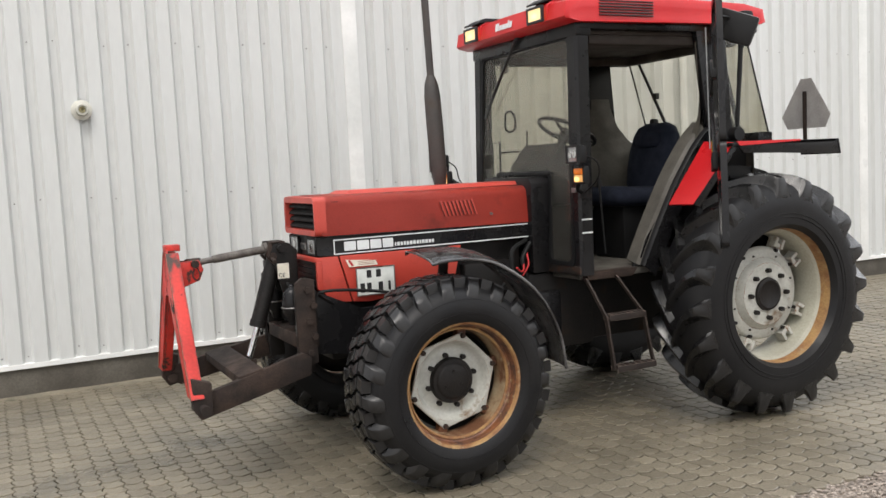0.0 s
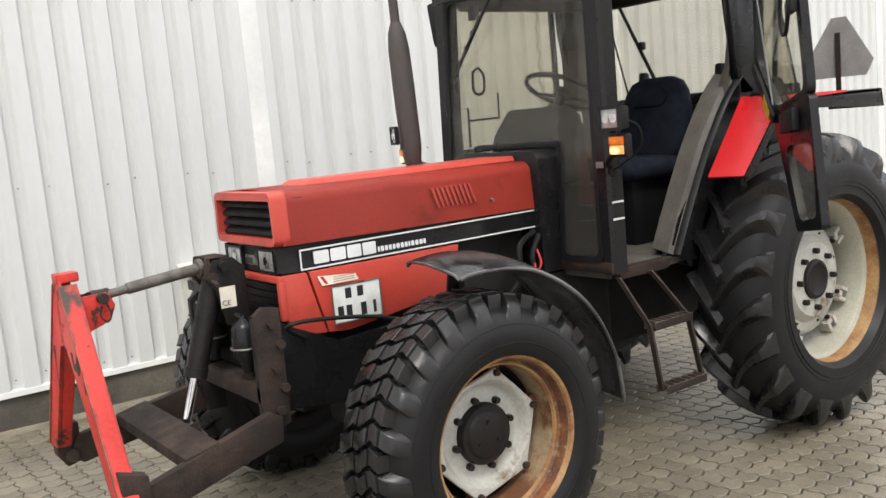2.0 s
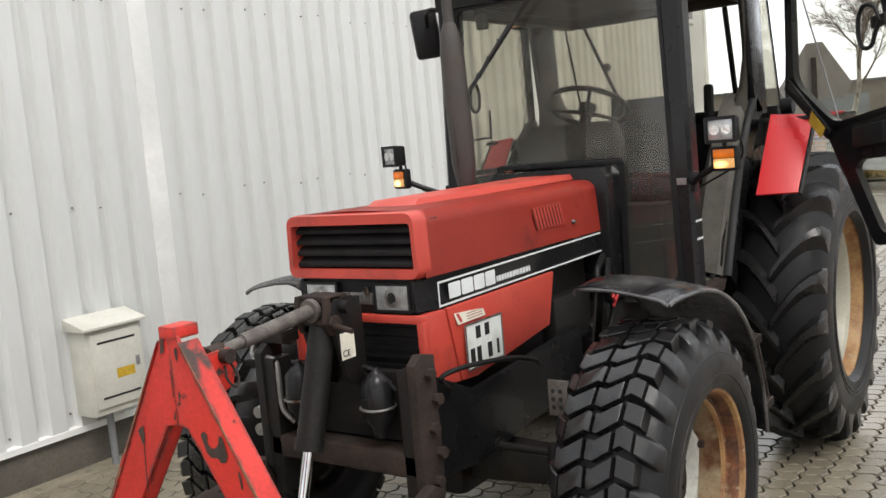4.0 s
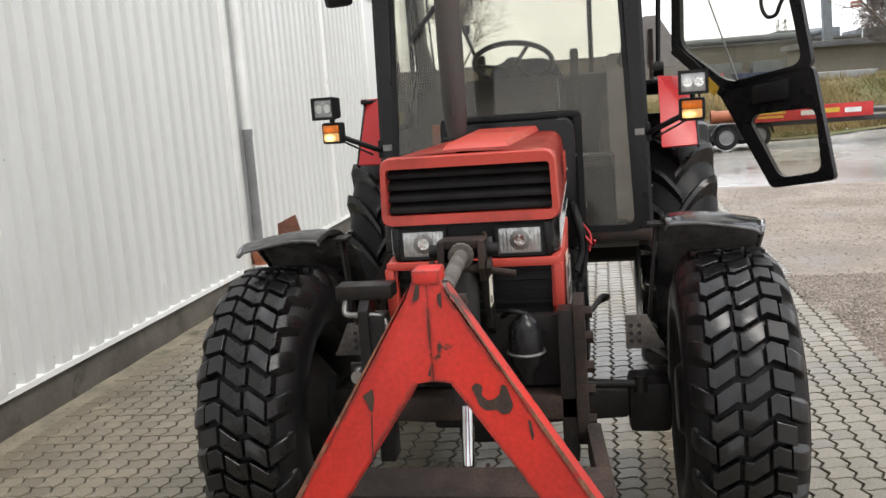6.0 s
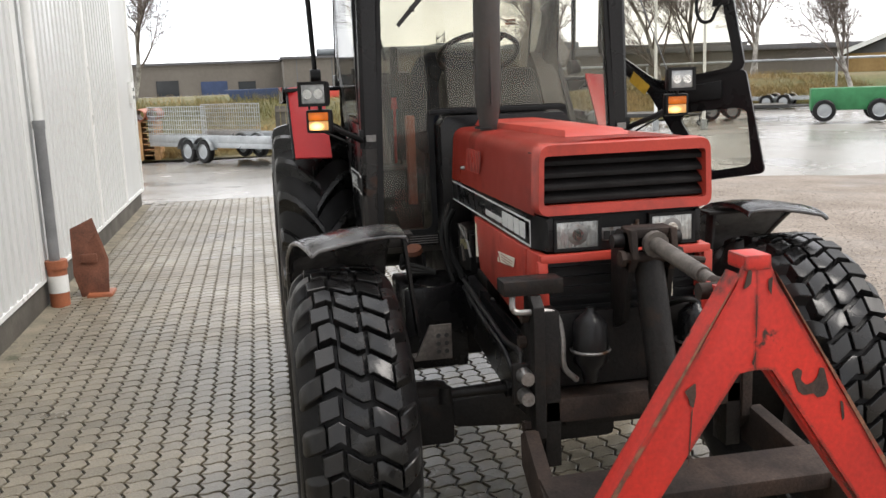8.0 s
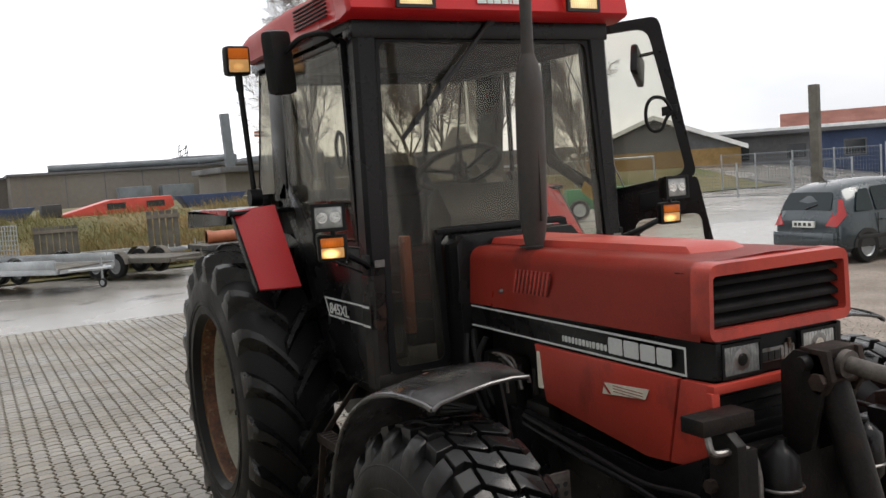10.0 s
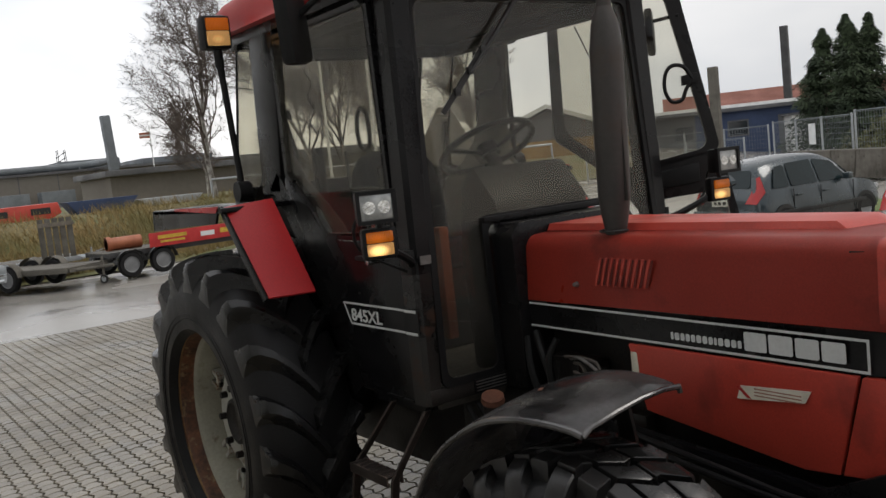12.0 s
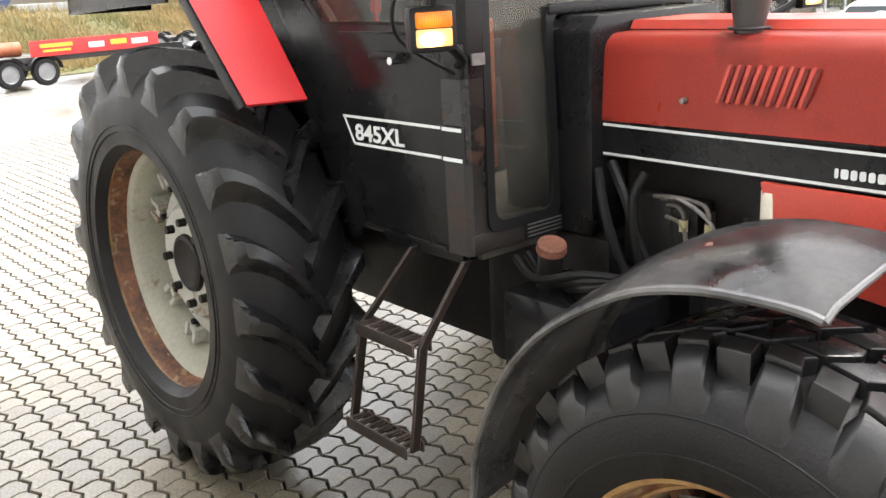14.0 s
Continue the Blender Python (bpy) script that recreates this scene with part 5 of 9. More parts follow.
for s in (1, -1):
    slab(bm, [(2.43, s * 0.12, 0.50), (2.43, s * 0.50, 0.525), (2.43, s * 0.52, 0.635), (2.43, s * 0.12, 0.655)], (-0.15, 0, 0), 0.02)
box(bm, (2.22, -0.16, 0.44), (2.48, 0.12, 0.70), 0.04)
part("front_axle", bm, "iron", tractor, "dark front axle with differential")
for s in (1, -1):
    solid("axle_hub", (2.25, s * 0.50, 0.47), (2.45, s * 0.66, 0.67), "iron", tractor, 0.03, "dark steering hub of the front axle")
bm = bmesh.new()
rod(bm, (2.50, -0.56, 0.685), (2.50, 0.56, 0.685), 0.015, seg=10)
rod(bm, (2.50, -0.32, 0.685), (2.50, 0.32, 0.685), 0.030, seg=12)
for s in (1, -1):
    rod(bm, (2.50, s * 0.545, 0.655), (2.50, s * 0.545, 0.715), 0.026, 0.022, seg=12)
part("steering_ram", bm, "iron", tractor, "steering ram and track rod")
for s in (1, -1):
    pl = plate("frame_side_plate", [(1.75, s * 0.30, 0.98), (2.62, s * 0.315, 0.925), (2.93, s * 0.32, 1.075), (2.93, s * 0.32, 0.70), (2.62, s * 0.315, 0.66), (1.75, s * 0.30, 0.74)], (0, -s * 0.03, 0), "black", tractor, 0.004, "black frame side plate")
    # upright linkage bracket with bolts
    br = plate("linkage_bracket", [(2.92, s * 0.365, 1.135), (2.99, s * 0.365, 1.150), (3.03, s * 0.365, 1.12), (3.03, s * 0.365, 0.70), (2.98, s * 0.365, 0.64), (2.92, s * 0.365, 0.66)], (0, -s * 0.035, 0), "rust" if s > 0 else "iron", tractor, 0.004, "grimy bolted linkage bracket")
    for k in range(5):
        bar("bracket_bolt", (2.965 - 0.03 * (k % 2), s * 0.36, 0.72 + 0.09 * k), (2.965 - 0.03 * (k % 2), s * 0.388, 0.72 + 0.09 * k), 0.02, "rust", br, seg=6)
    plate("frame_arm", [(2.93, s * 0.33, 1.10), (3.02, s * 0.33, 1.10), (3.02, s * 0.33, 0.60), (2.93, s * 0.33, 0.60)], (0, -s * 0.05, 0), "iron", tractor, 0.004)
solid("linkage_cross_plate", (2.90, -0.33, 0.83), (2.94, 0.33, 1.07), "iron", tractor, 0.006)
solid("linkage_cross_beam", (2.90, -0.34, 0.74), (3.02, 0.34, 0.82), "rust", tractor, 0.01)
for s in (1, -1):
    arm = bmesh.new()
    slab(arm, [(2.97, s * 0.40, 0.70), (3.02, s * 0.40, 0.73), (3.58, s * 0.47, 0.60), (3.62, s * 0.47, 0.52), (3.56, s * 0.47, 0.475), (2.98, s * 0.40, 0.60)], (0, -s * 0.045, 0), 0.005)
    part("lower_link", arm, "rust", tractor, "rusty flat lower link arm")
    # foot hook of the triangle
    bm = bmesh.new()
    slab(bm, [(3.56, s * 0.505, 0.66), (3.66, s * 0.490, 0.69), (3.665, s * 0.505, 0.53), (3.625, s * 0.510, 0.47), (3.565, s * 0.510, 0.485)], (0, -s * 0.07, 0), 0.008)
    rod(bm, (3.61, s * 0.40, 0.525), (3.61, s * 0.555, 0.525), 0.028, seg=12)
    part("triangle_foot", bm, "rust", tractor, "rust and red triangle foot with pin")
bm = bmesh.new()
slab(bm, [(3.26, 0.43, 0.635), (3.40, 0.43, 0.605), (3.40, 0.43, 0.655), (3.26, 0.43, 0.685)], (0, -0.86, 0), 0.006)
part("link_cross_member", bm, "rust", tractor, "rusty flat cross member between the link arms")
# triangle: two channel legs meeting in the apex
for s in (1, -1):
    bm = bmesh.new()
    xt, xb = 3.655, 3.66
    front_face = [(xt, s * 0.0, 1.362), (xt, s * 0.030, 1.362), (xt, s * 0.052, 1.30), (xb, s * 0.505, 0.58), (xb, s * 0.385, 0.58), (xb, s * 0.045, 1.085), (xt, s * 0.0, 1.085)]
    slab(bm, [(x, y, z) for x, y, z in front_face], (0.012, 0, 0), 0.002)
    slab(bm, [(xt, s * 0.035, 1.085), (xt, s * 0.047, 1.085), (xb, s * 0.395, 0.58), (xb, s * 0.380, 0.58)], (-0.045, 0, 0), 0.002)
    leg = part("triangle_leg", bm, "frame_red", tractor, "worn orange-red coupling triangle leg")
    bm = bmesh.new()
    slab(bm, [(xt + 0.015, s * 0.044, 1.33), (xt + 0.015, s * 0.057, 1.31), (xb + 0.015, s * 0.512, 0.585), (xb + 0.015, s * 0.497, 0.58)], (-0.070, 0, 0), 0.002)
    part("leg_flange", bm, "frame_red", leg, "red flange along the leg's edge")
    bm = bmesh.new()
    slab(bm, [(xt + 0.0145, s * 0.0435, 1.332), (xt + 0.0145, s * 0.0580, 1.311), (xb + 0.0145, s * 0.5130, 0.584), (xb + 0.0145, s * 0.4965, 0.579)], (0.0022, 0, 0))
    part("flange_edge", bm, "edge_rust", leg, "rust-worn front edge of the flange")
    chips = [[(0.096, 1.072), (0.110, 1.083), (0.124, 1.074), (0.121, 1.050), (0.136, 1.036), (0.152, 1.040), (0.166, 1.052), (0.172, 1.078), (0.184, 1.074), (0.199, 1.022), (0.188, 1.002), (0.168, 1.000), (0.158, 1.012), (0.130, 1.010), (0.114, 1.022), (0.106, 1.046)],
             [(0.232, 0.985), (0.240, 0.982), (0.246, 0.94), (0.240, 0.93)], [(0.026, 1.31), (0.038, 1.318), (0.036, 1.272), (0.028, 1.286)]] if s > 0 else \
            [[(-0.187, 1.052), (-0.158, 1.072), (-0.156, 1.040), (-0.163, 1.008), (-0.172, 1.016), (-0.176, 1.036)], [(-0.164, 1.01), (-0.168, 1.00), (-0.176, 0.86), (-0.173, 0.86)],
             [(-0.038, 1.292), (-0.026, 1.338), (-0.016, 1.336), (-0.018, 1.305), (-0.026, 1.296)], [(0.0, 1.25), (0.0, 1.17), (-0.0025, 1.17), (-0.0025, 1.25)], [(-0.012, 1.105), (0.0, 1.135), (-0.006, 1.10)]]
    for ch in chips:
        bm = bmesh.new()
        slab(bm, rounded([(3.6715, y, z) for y, z in ch], 0.004, 2), (0.0011, 0, 0))
        part("paint_chip", bm, "chip", leg, "bare rusty patch in the red paint")
bm = bmesh.new()
box(bm, (3.585, -0.035, 1.335), (3.672, 0.035, 1.372), 0.006)
part("triangle_top", bm, "frame_red", tractor, "worn orange-red apex block")
bm = bmesh.new()
for s in (1, -1):
    slab(bm, [(3.66, s * 0.032, 1.27), (3.49, s * 0.032, 1.275), (3.465, s * 0.032, 1.22), (3.49, s * 0.032, 1.16), (3.66, s * 0.032, 1.10)], (0, s * 0.012, 0), 0.003)
part("triangle_lug", bm, "frame_red", tractor, "red rear lug plates of the triangle")
bm = bmesh.new()
rod(bm, (3.515, -0.075, 1.255), (3.515, 0.075, 1.255), 0.022, seg=12)
rod(bm, (3.475, -0.015, 1.255), (3.555, 0.015, 1.255), 0.030, seg=12)
part("link_pin", bm, "rust", tractor, "rusty pin")
bm = bmesh.new()
rod(bm, (3.515, 0, 1.255), (3.36, 0, 1.272), 0.018, seg=10)
rod(bm, (3.40, 0, 1.268), (3.10, 0, 1.300), 0.024, seg=14)
rod(bm, (3.10, 0, 1.300), (3.00, 0, 1.308), 0.018, seg=10)
rod(bm, (3.10, 0, 1.300), (3.08, 0, 1.302), 0.040, seg=14)
part("top_link", bm, "perf", tractor, "brown worn threaded top link")
hose("pin_ring", [(3.50, 0.055, 1.23), (3.495, 0.075, 1.19), (3.515, 0.085, 1.165), (3.535, 0.075, 1.19), (3.52, 0.05, 1.225)], 0.004, "rust", tractor)
# head and ram
bm = bmesh.new()
for s in (1, -1):
    slab(bm, [(2.92, s * 0.075, 1.29), (2.97, s * 0.075, 1.335), (3.06, s * 0.075, 1.335), (3.08, s * 0.075, 1.28), (3.02, s * 0.075, 1.05), (2.92, s * 0.075, 1.0)], (0, -s * 0.02, 0), 0.003)
rod(bm, (3.02, -0.11, 1.305), (3.02, 0.11, 1.305), 0.022, seg=12)
part("top_link_head", bm, "iron", tractor, "dark top link bracket")
bm = bmesh.new()
box(bm, (2.985, -0.068, 1.318), (3.075, 0.072, 1.346), 0.006)
for y0 in (-0.075, 0.052):
    slab(bm, [(3.085, y0, 1.345), (3.10, y0, 1.26), (3.07, y0, 1.215), (3.03, y0, 1.22), (3.02, y0, 1.345)], (0, 0.020, 0), 0.003)
rod(bm, (3.070, -0.105, 1.262), (3.070, 0.090, 1.255), 0.016, seg=10)
for y0 in (-0.105, 0.078):
    rod(bm, (3.070, y0, 1.260), (3.070, y0 + 0.014, 1.260), 0.026, seg=6)
rod(bm, (3.075, 0.09, 1.250), (3.080, 0.165, 1.238), 0.010, seg=8)
part("link_clevis", bm, "rust", tractor, "rusty clevis with cross pin")
lab = solid("maker_label", (2.975, 0.0755, 1.125), (3.045, 0.0775, 1.215), "sticker", tractor, 0.0, "worn cream label")
lettering("mark_text", "CE", 0.032, Matrix.Translation((3.040, 0.0785, 1.135)) @ Matrix(((-1, 0, 0, 0), (0, 0, 1, 0), (0, 1, 0, 0), (0, 0, 0, 1))), "ink", lab)
bm = bmesh.new()
rod(bm, (3.03, 0, 1.27), (3.165, 0, 0.855), 0.046, seg=20)
rod(bm, (3.155, 0, 0.885), (3.168, 0, 0.845), 0.050, seg=20)
part("ram_barrel", bm, "iron", tractor, "dark hydraulic cylinder")
bm = bmesh.new()
rod(bm, (3.16, 0, 0.87), (3.235, 0, 0.645), 0.019, seg=14)
part("ram_rod", bm, "chrome", tractor, "bright chromed ram rod")
bm = bmesh.new()
rod(bm, (3.24, -0.06, 0.635), (3.24, 0.06, 0.635), 0.028, seg=12)
slab(bm, [(3.20, 0.05, 0.67), (3.27, 0.05, 0.66), (3.30, 0.05, 0.60), (3.20, 0.05, 0.59)], (0, 0.012, 0))
slab(bm, [(3.20, -0.05, 0.67), (3.27, -0.05, 0.66), (3.30, -0.05, 0.60), (3.20, -0.05, 0.59)], (0, -0.012, 0))
part("ram_eye", bm, "rust", tractor)
for s in (1, -1):
    bm = bmesh.new()
    prof = [(1.10, 0.012), (1.085, 0.016), (1.075, 0.030), (1.05, 0.052), (0.98, 0.056), (0.93, 0.054), (0.90, 0.030), (0.86, 0.022)]
    rings = [[bm.verts.new((3.0 + r * math.cos(2 * math.pi * k / 20), s * 0.175 + r * math.sin(2 * math.pi * k / 20), z)) for k in range(20)] for z, r in prof]
    for a, b in zip(rings, rings[1:]):
        for k in range(20):
            bm.faces.new((a[k], a[(k + 1) % 20], b[(k + 1) % 20], b[k]))
    bm.faces.new(rings[0])
    bm.faces.new(rings[-1])
    acc = part("accumulator", bm, "black", tractor, "black round pressure bottle")
    bm = bmesh.new()
    for z in (0.965,):
        ringp = [(3.0 + 0.060 * math.cos(a), s * 0.175 + 0.060 * math.sin(a), z) for a in np.linspace(0, 2 * math.pi, 17)]
        tube(bm, ringp, 0.005, 6, 0, closed=True)
    part("clamp_band", bm, "steel", acc)
solid("valve_block", (2.90, -0.445, 1.150), (2.99, -0.255, 1.196), "iron", tractor, 0.005, "dark flat valve block")
hose("valve_pipe", [(2.97, -0.415, 1.15), (2.99, -0.415, 1.105), (3.0, -0.36, 1.10), (3.0, -0.29, 1.09), (3.01, -0.27, 1.02), (3.01, -0.265, 0.92), (3.0, -0.22, 0.87)], 0.010, "steel", tractor, "bent steel hydraulic pipe")
cp = solid("coupler_plate", (2.955, -0.42, 0.80), (2.975, -0.345, 0.93), "iron", tractor, 0.004, "dark plate with quick couplers")
for z in (0.83, 0.895):
    bm = bmesh.new()
    rod(bm, (2.97, -0.385, z), (3.025, -0.385, z), 0.026, 0.022, seg=14)
    part("quick_coupler", bm, "steel", cp)
hose("front_hose", [(2.80, 0.33, 0.98), (2.90, 0.370, 1.05), (2.80, 0.40, 1.065), (2.55, 0.42, 1.035), (2.42, 0.44, 1.0), (2.30, 0.40, 0.95)], 0.009, "hose", tractor)
hose("front_hose", [(2.95, 0.10, 1.07), (3.01, 0.14, 1.10), (3.0, 0.19, 1.08), (2.98, 0.24, 1.02)], 0.009, "hose", tractor)
hose("side_hose", [(1.9, -0.33, 0.97), (2.3, -0.34, 0.93), (2.6, -0.345, 0.90), (2.85, -0.36, 0.93), (2.94, -0.385, 0.90)], 0.010, "rubber", tractor)
hose("side_hose", [(1.9, -0.33, 0.94), (2.3, -0.35, 0.905), (2.6, -0.355, 0.88), (2.80, -0.37, 0.85), (2.94, -0.385, 0.83)], 0.010, "rubber", tractor)

# front mudguards
for s in (1, -1):
    rows = []
    arc = smooth_path([(2.465, 0, 1.238), (2.37, 0, 1.250), (2.24, 0, 1.246), (2.10, 0, 1.206), (1.92, 0, 1.085), (1.80, 0, 0.94), (1.72, 0, 0.76), (1.69, 0, 0.57)], 4)
    for i, p in enumerate(arc):
        d = (arc[min(i + 1, len(arc) - 1)] - arc[max(i - 1, 0)]).normalized()
        up = Vector((-d.z, 0, d.x)) * -1 if d.x > 0 else Vector((d.z, 0, -d.x))
        row = []
        for f, y in zip((0, 0.15, 0.35, 0.55, 0.75, 0.92, 1.0), (0.655, 0.66, 0.72, 0.80, 0.885, 0.975, 1.0)):
            lift = 0.062 * (1 - (1.75 * (f - 0.36)) ** 2) - (0.012 if f in (0, 1.0) else 0) + 0.006
            y = 0.655 + (y - 0.655) * (0.97 + 0.21 * min(1.0, i / 14))
            row.append((p.x + up.x * lift * 0.6, s * y, p.z + abs(up.z) * lift * 0.6 + (0 if i else -0.004)))
        rows.append(row)
    bm = bmesh.new()
    loft(bm, rows)
    bmesh.ops.solidify(bm, geom=bm.faces[:], thickness=0.006)
    mg = part("front_mudguard", bm, "black_wet_sheen", tractor, "curved black front mudguard", 60)
    bm = bmesh.new()
    tube(bm, [Vector(r[-1]) + Vector((0, 0, 0.002)) for r in rows], 0.009, 8, 0)
    tube(bm, [Vector(p) + Vector((0.002, 0, 0.0)) for p in rows[0]], 0.007, 8, 0)
    part("mudguard_bead", bm, "black_wet_sheen", mg, "rolled edge of the mudguard")
    st = bmesh.new()
    slab(st, [(2.25, s * 0.64, 1.25), (2.19, s * 0.64, 1.25), (2.23, s * 0.60, 0.85), (2.29, s * 0.60, 0.85)], (0, -s * 0.012, 0), 0.002)
    box(st, (2.18, s * 0.60, 1.235), (2.27, s * 0.98, 1.247), 0.003)
    part("mudguard_stay", st, "iron", mg)
    ft = bmesh.new()
    slab(ft, [(2.42, s * 0.50, 0.93), (2.42, s * 0.58, 0.93), (2.42, s * 0.64, 0.80), (2.42, s * 0.50, 0.80)], (0.012, 0, 0), 0.002)
    slab(ft, [(2.43, s * 0.50, 0.80), (2.43, s * 0.64, 0.80), (2.30, s * 0.64, 0.78), (2.30, s * 0.50, 0.78)], (0, 0, 0.012), 0.002)
    foot = part("stay_foot", ft, "perf", mg, "grimy perforated stay plate")
    for k in range(6):
        yk, zk = s * (0.52 + 0.03 * (k % 2)), 0.83 + 0.03 * (k // 2)
        bar("slot_hole", (2.43, yk, zk), (2.4335, yk, zk), 0.009, "ink", foot, seg=8)
    if s < 0:
        bm = bmesh.new()
        rod(bm, (2.18, -0.86, 1.258), (2.18, -0.86, 1.266), 0.020, 0.012, seg=10)
        part("mudguard_bolt", bm, "rust_plate", mg, "rusty bolt head")

# exhaust
ex = bmesh.new()
rings = []
for z, r in ((1.585, 0.035), (1.60, 0.036), (1.66, 0.047), (1.72, 0.054), (2.0, 0.056), (2.20, 0.054), (2.28, 0.045), (2.335, 0.026)):
    rings.append([ex.verts.new((1.823 + 0.03 * (z - 1.6) / 0.73 + r * math.cos(2 * math.pi * k / 24), -0.185 + r * math.sin(2 * math.pi * k / 24), z)) for k in range(24)])
for a, b in zip(rings, rings[1:]):
    for k in range(24):
        ex.faces.new((a[k], a[(k + 1) % 24], b[(k + 1) % 24], b[k]))
part("silencer", ex, "exhaust", tractor, "upright weathered exhaust silencer")
bar("exhaust_pipe", (1.853, -0.185, 2.32), (1.868, -0.185, 2.83), 0.024, "exhaust", tractor, "thin exhaust tail pipe", 16)
bm = bmesh.new()
box(bm, (1.878, -0.189, 1.70), (1.894, -0.181, 2.24), 0.002)
part("silencer_seam", bm, "exhaust", tractor)
hose("exhaust_hole", [(1.77, -0.185, 1.603), (1.80, -0.235, 1.603), (1.85, -0.235, 1.603), (1.88, -0.185, 1.603)], 0.004, "ink", tractor)

# cab

def cab_side(s):
    """Pillars, glass and lower panel of one side."""
    y = s * 0.655
    # front pillar, leaning in towards the roof; its foot on the right is worn to rust
    def leaning(z0, z1, name, material, parent):
        bm = bmesh.new()
        rows = []
        for z in (z0, z1):
            f = (z - 1.02) / 1.52
            xc, yi, yo = 1.262 - 0.037 * f, 0.602 - 0.060 * f, 0.676 - 0.028 * f
            rows.append([(xc - 0.046, s * yo, z), (xc - 0.046, s * yi, z), (xc + 0.030, s * yi, z), (xc + 0.046, s * (yi + 0.012), z), (xc + 0.046, s * (yo - 0.018), z), (xc + 0.030, s * yo, z)])
        vs = loft(bm, rows, True)
        bm.faces.new(vs[0])
        bm.faces.new(vs[1][::-1])
        return part(name, bm, material, parent, "black cab pillar" if material == "black" else "rust-worn foot of the pillar")

    a_p = leaning(1.50 if s < 0 else 1.02, 2.545, "front_pillar", "black", tractor)
    if s < 0:
        leaning(1.02, 1.50, "pillar_foot", "worn_black", a_p)
        solid("pillar_band", (1.206, s * 0.6765, 1.278), (1.300, s * 0.6725, 1.376), "black_soft", a_p)
    for z in (1.368, 1.286):
        yz = 0.676 - 0.028 * (z - 1.02) / 1.52
        yz = yz if s > 0 else 0.6765
        solid("pillar_mark", (1.212, s * (yz + 0.0006), z - 0.005), (1.290, s * (yz + 0.0022), z + 0.005), "white", a_p, 0.0, "short white stripe")
    solid("pillar_plate", (1.302, s * 0.60, 1.535), (1.310, s * 0.645, 1.565), "steel", a_p)
    plate("door_pillar", [(0.03, y, 1.82), (0.24, y, 1.82), (0.335, y, 2.56), (0.085, y, 2.56)], (0, -s * 0.05, 0), "black", tractor, 0.012, "broad black cab pillar behind the doorway")
    # rear quarter glass, frameless at the rear corner
    pane("quarter_glass", [(-0.305, y - s * 0.02, 1.862), (0.035, y - s * 0.02, 1.862), (0.09, y - s * 0.02, 2.55), (-0.10, y - s * 0.02, 2.55)], (0, -s * 0.005, 0), tractor)
    bm = bmesh.new()
    tube(bm, [(-0.310, s * 0.632, 1.86), (-0.112, s * 0.632, 2.53)], 0.007, 6, 0)
    part("glass_edge", bm, "black_soft", tractor, "thin black edge of the rear glass")
    # moulded wheel-arch trim swelling into the cab
    bm = bmesh.new()
    rows = []
    for z, yi, xf, xb in ((2.46, 0.615, 0.325, 0.085), (2.30, 0.612, 0.315, 0.080), (2.12, 0.600, 0.295, 0.065), (1.98, 0.575, 0.290, 0.030), (1.87, 0.535, 0.310, -0.040), (1.78, 0.485, 0.345, -0.150), (1.66, 0.440, 0.420, -0.170), (1.45, 0.430, 0.570, -0.170), (1.20, 0.430, 0.720, -0.170)):
        rows.append([(xf, s * 0.63, z), (xf, s * (yi + 0.03), z), (xf - 0.03, s * yi, z), (xb + 0.03, s * yi, z), (xb, s * (yi + 0.03), z), (xb, s * 0.63, z)])
    loft(bm, rows)
    part("wheel_arch_trim", bm, "arch_trim", tractor, "grey moulded trim over the wheel arch", 60)
    rail = plate("sill", [(0.86, y, 1.035), (1.25, y, 1.035), (1.25, y, 0.985), (0.90, y, 0.985)], (0, -s * 0.08, 0), "rust" if s > 0 else "black", tractor, 0.006, "worn cab sill")
    # sloping edge of the doorway, down along the wing
    slope = smooth_path([(0.20, y, 1.90), (0.33, y, 1.78), (0.50, y, 1.55), (0.645, y, 1.30), (0.745, y, 1.11), (0.79, y, 1.02)], 4)
    bm = bmesh.new()
    loft(bm, [[(p.x + 0.012, y, p.z + 0.014), (p.x + 0.012, y - s * 0.07, p.z + 0.014), (p.x - 0.075, y - s * 0.07, p.z - 0.055), (p.x - 0.075, y, p.z - 0.055)] for p in slope], True)
    part("doorway_edge", bm, "black", tractor, "black sloping doorway edge")
    if s > 0:
        bm = bmesh.new()
        loft(bm, [[(p.x + 0.018, y + 0.006, p.z + 0.018), (p.x + 0.030, y - 0.010, p.z + 0.024), (p.x + 0.030, y - 0.03, p.z + 0.024), (p.x + 0.014, y - 0.03, p.z + 0.014)] for p in slope], True)
        part("door_seal", bm, "rubber", tractor, "black rubber door seal")
        bm = bmesh.new()
        loft(bm, [[(p.x + 0.02, y - 0.035, p.z + 0.016), (p.x + 0.04, y - 0.06, p.z + 0.03), (p.x + 0.03, y - 0.17, p.z + 0.05), (p.x - 0.04, y - 0.17, p.z - 0.0)] for p in slope], True)
        part("inner_trim", bm, "trim", tractor, "grey moulded trim inside the doorway")


for s in (1, -1):
    cab_side(s)

# windscreen, lower front glass, front frame
solid("front_header", (1.16, -0.655, 2.485), (1.275, 0.655, 2.57), "black", tractor, 0.012, "black header over the windscreen")
solid("rear_header", (-0.15, -0.655, 2.505), (-0.06, 0.655, 2.57), "black", tractor, 0.012)
for s in (1, -1):
    solid("side_header", (-0.2, s * 0.585, 2.525), (1.25, s * 0.657, 2.575), "black", tractor, 0.01)
gx_ = lambda z: 1.304 - 0.058 * (z - 1.09) / 1.40
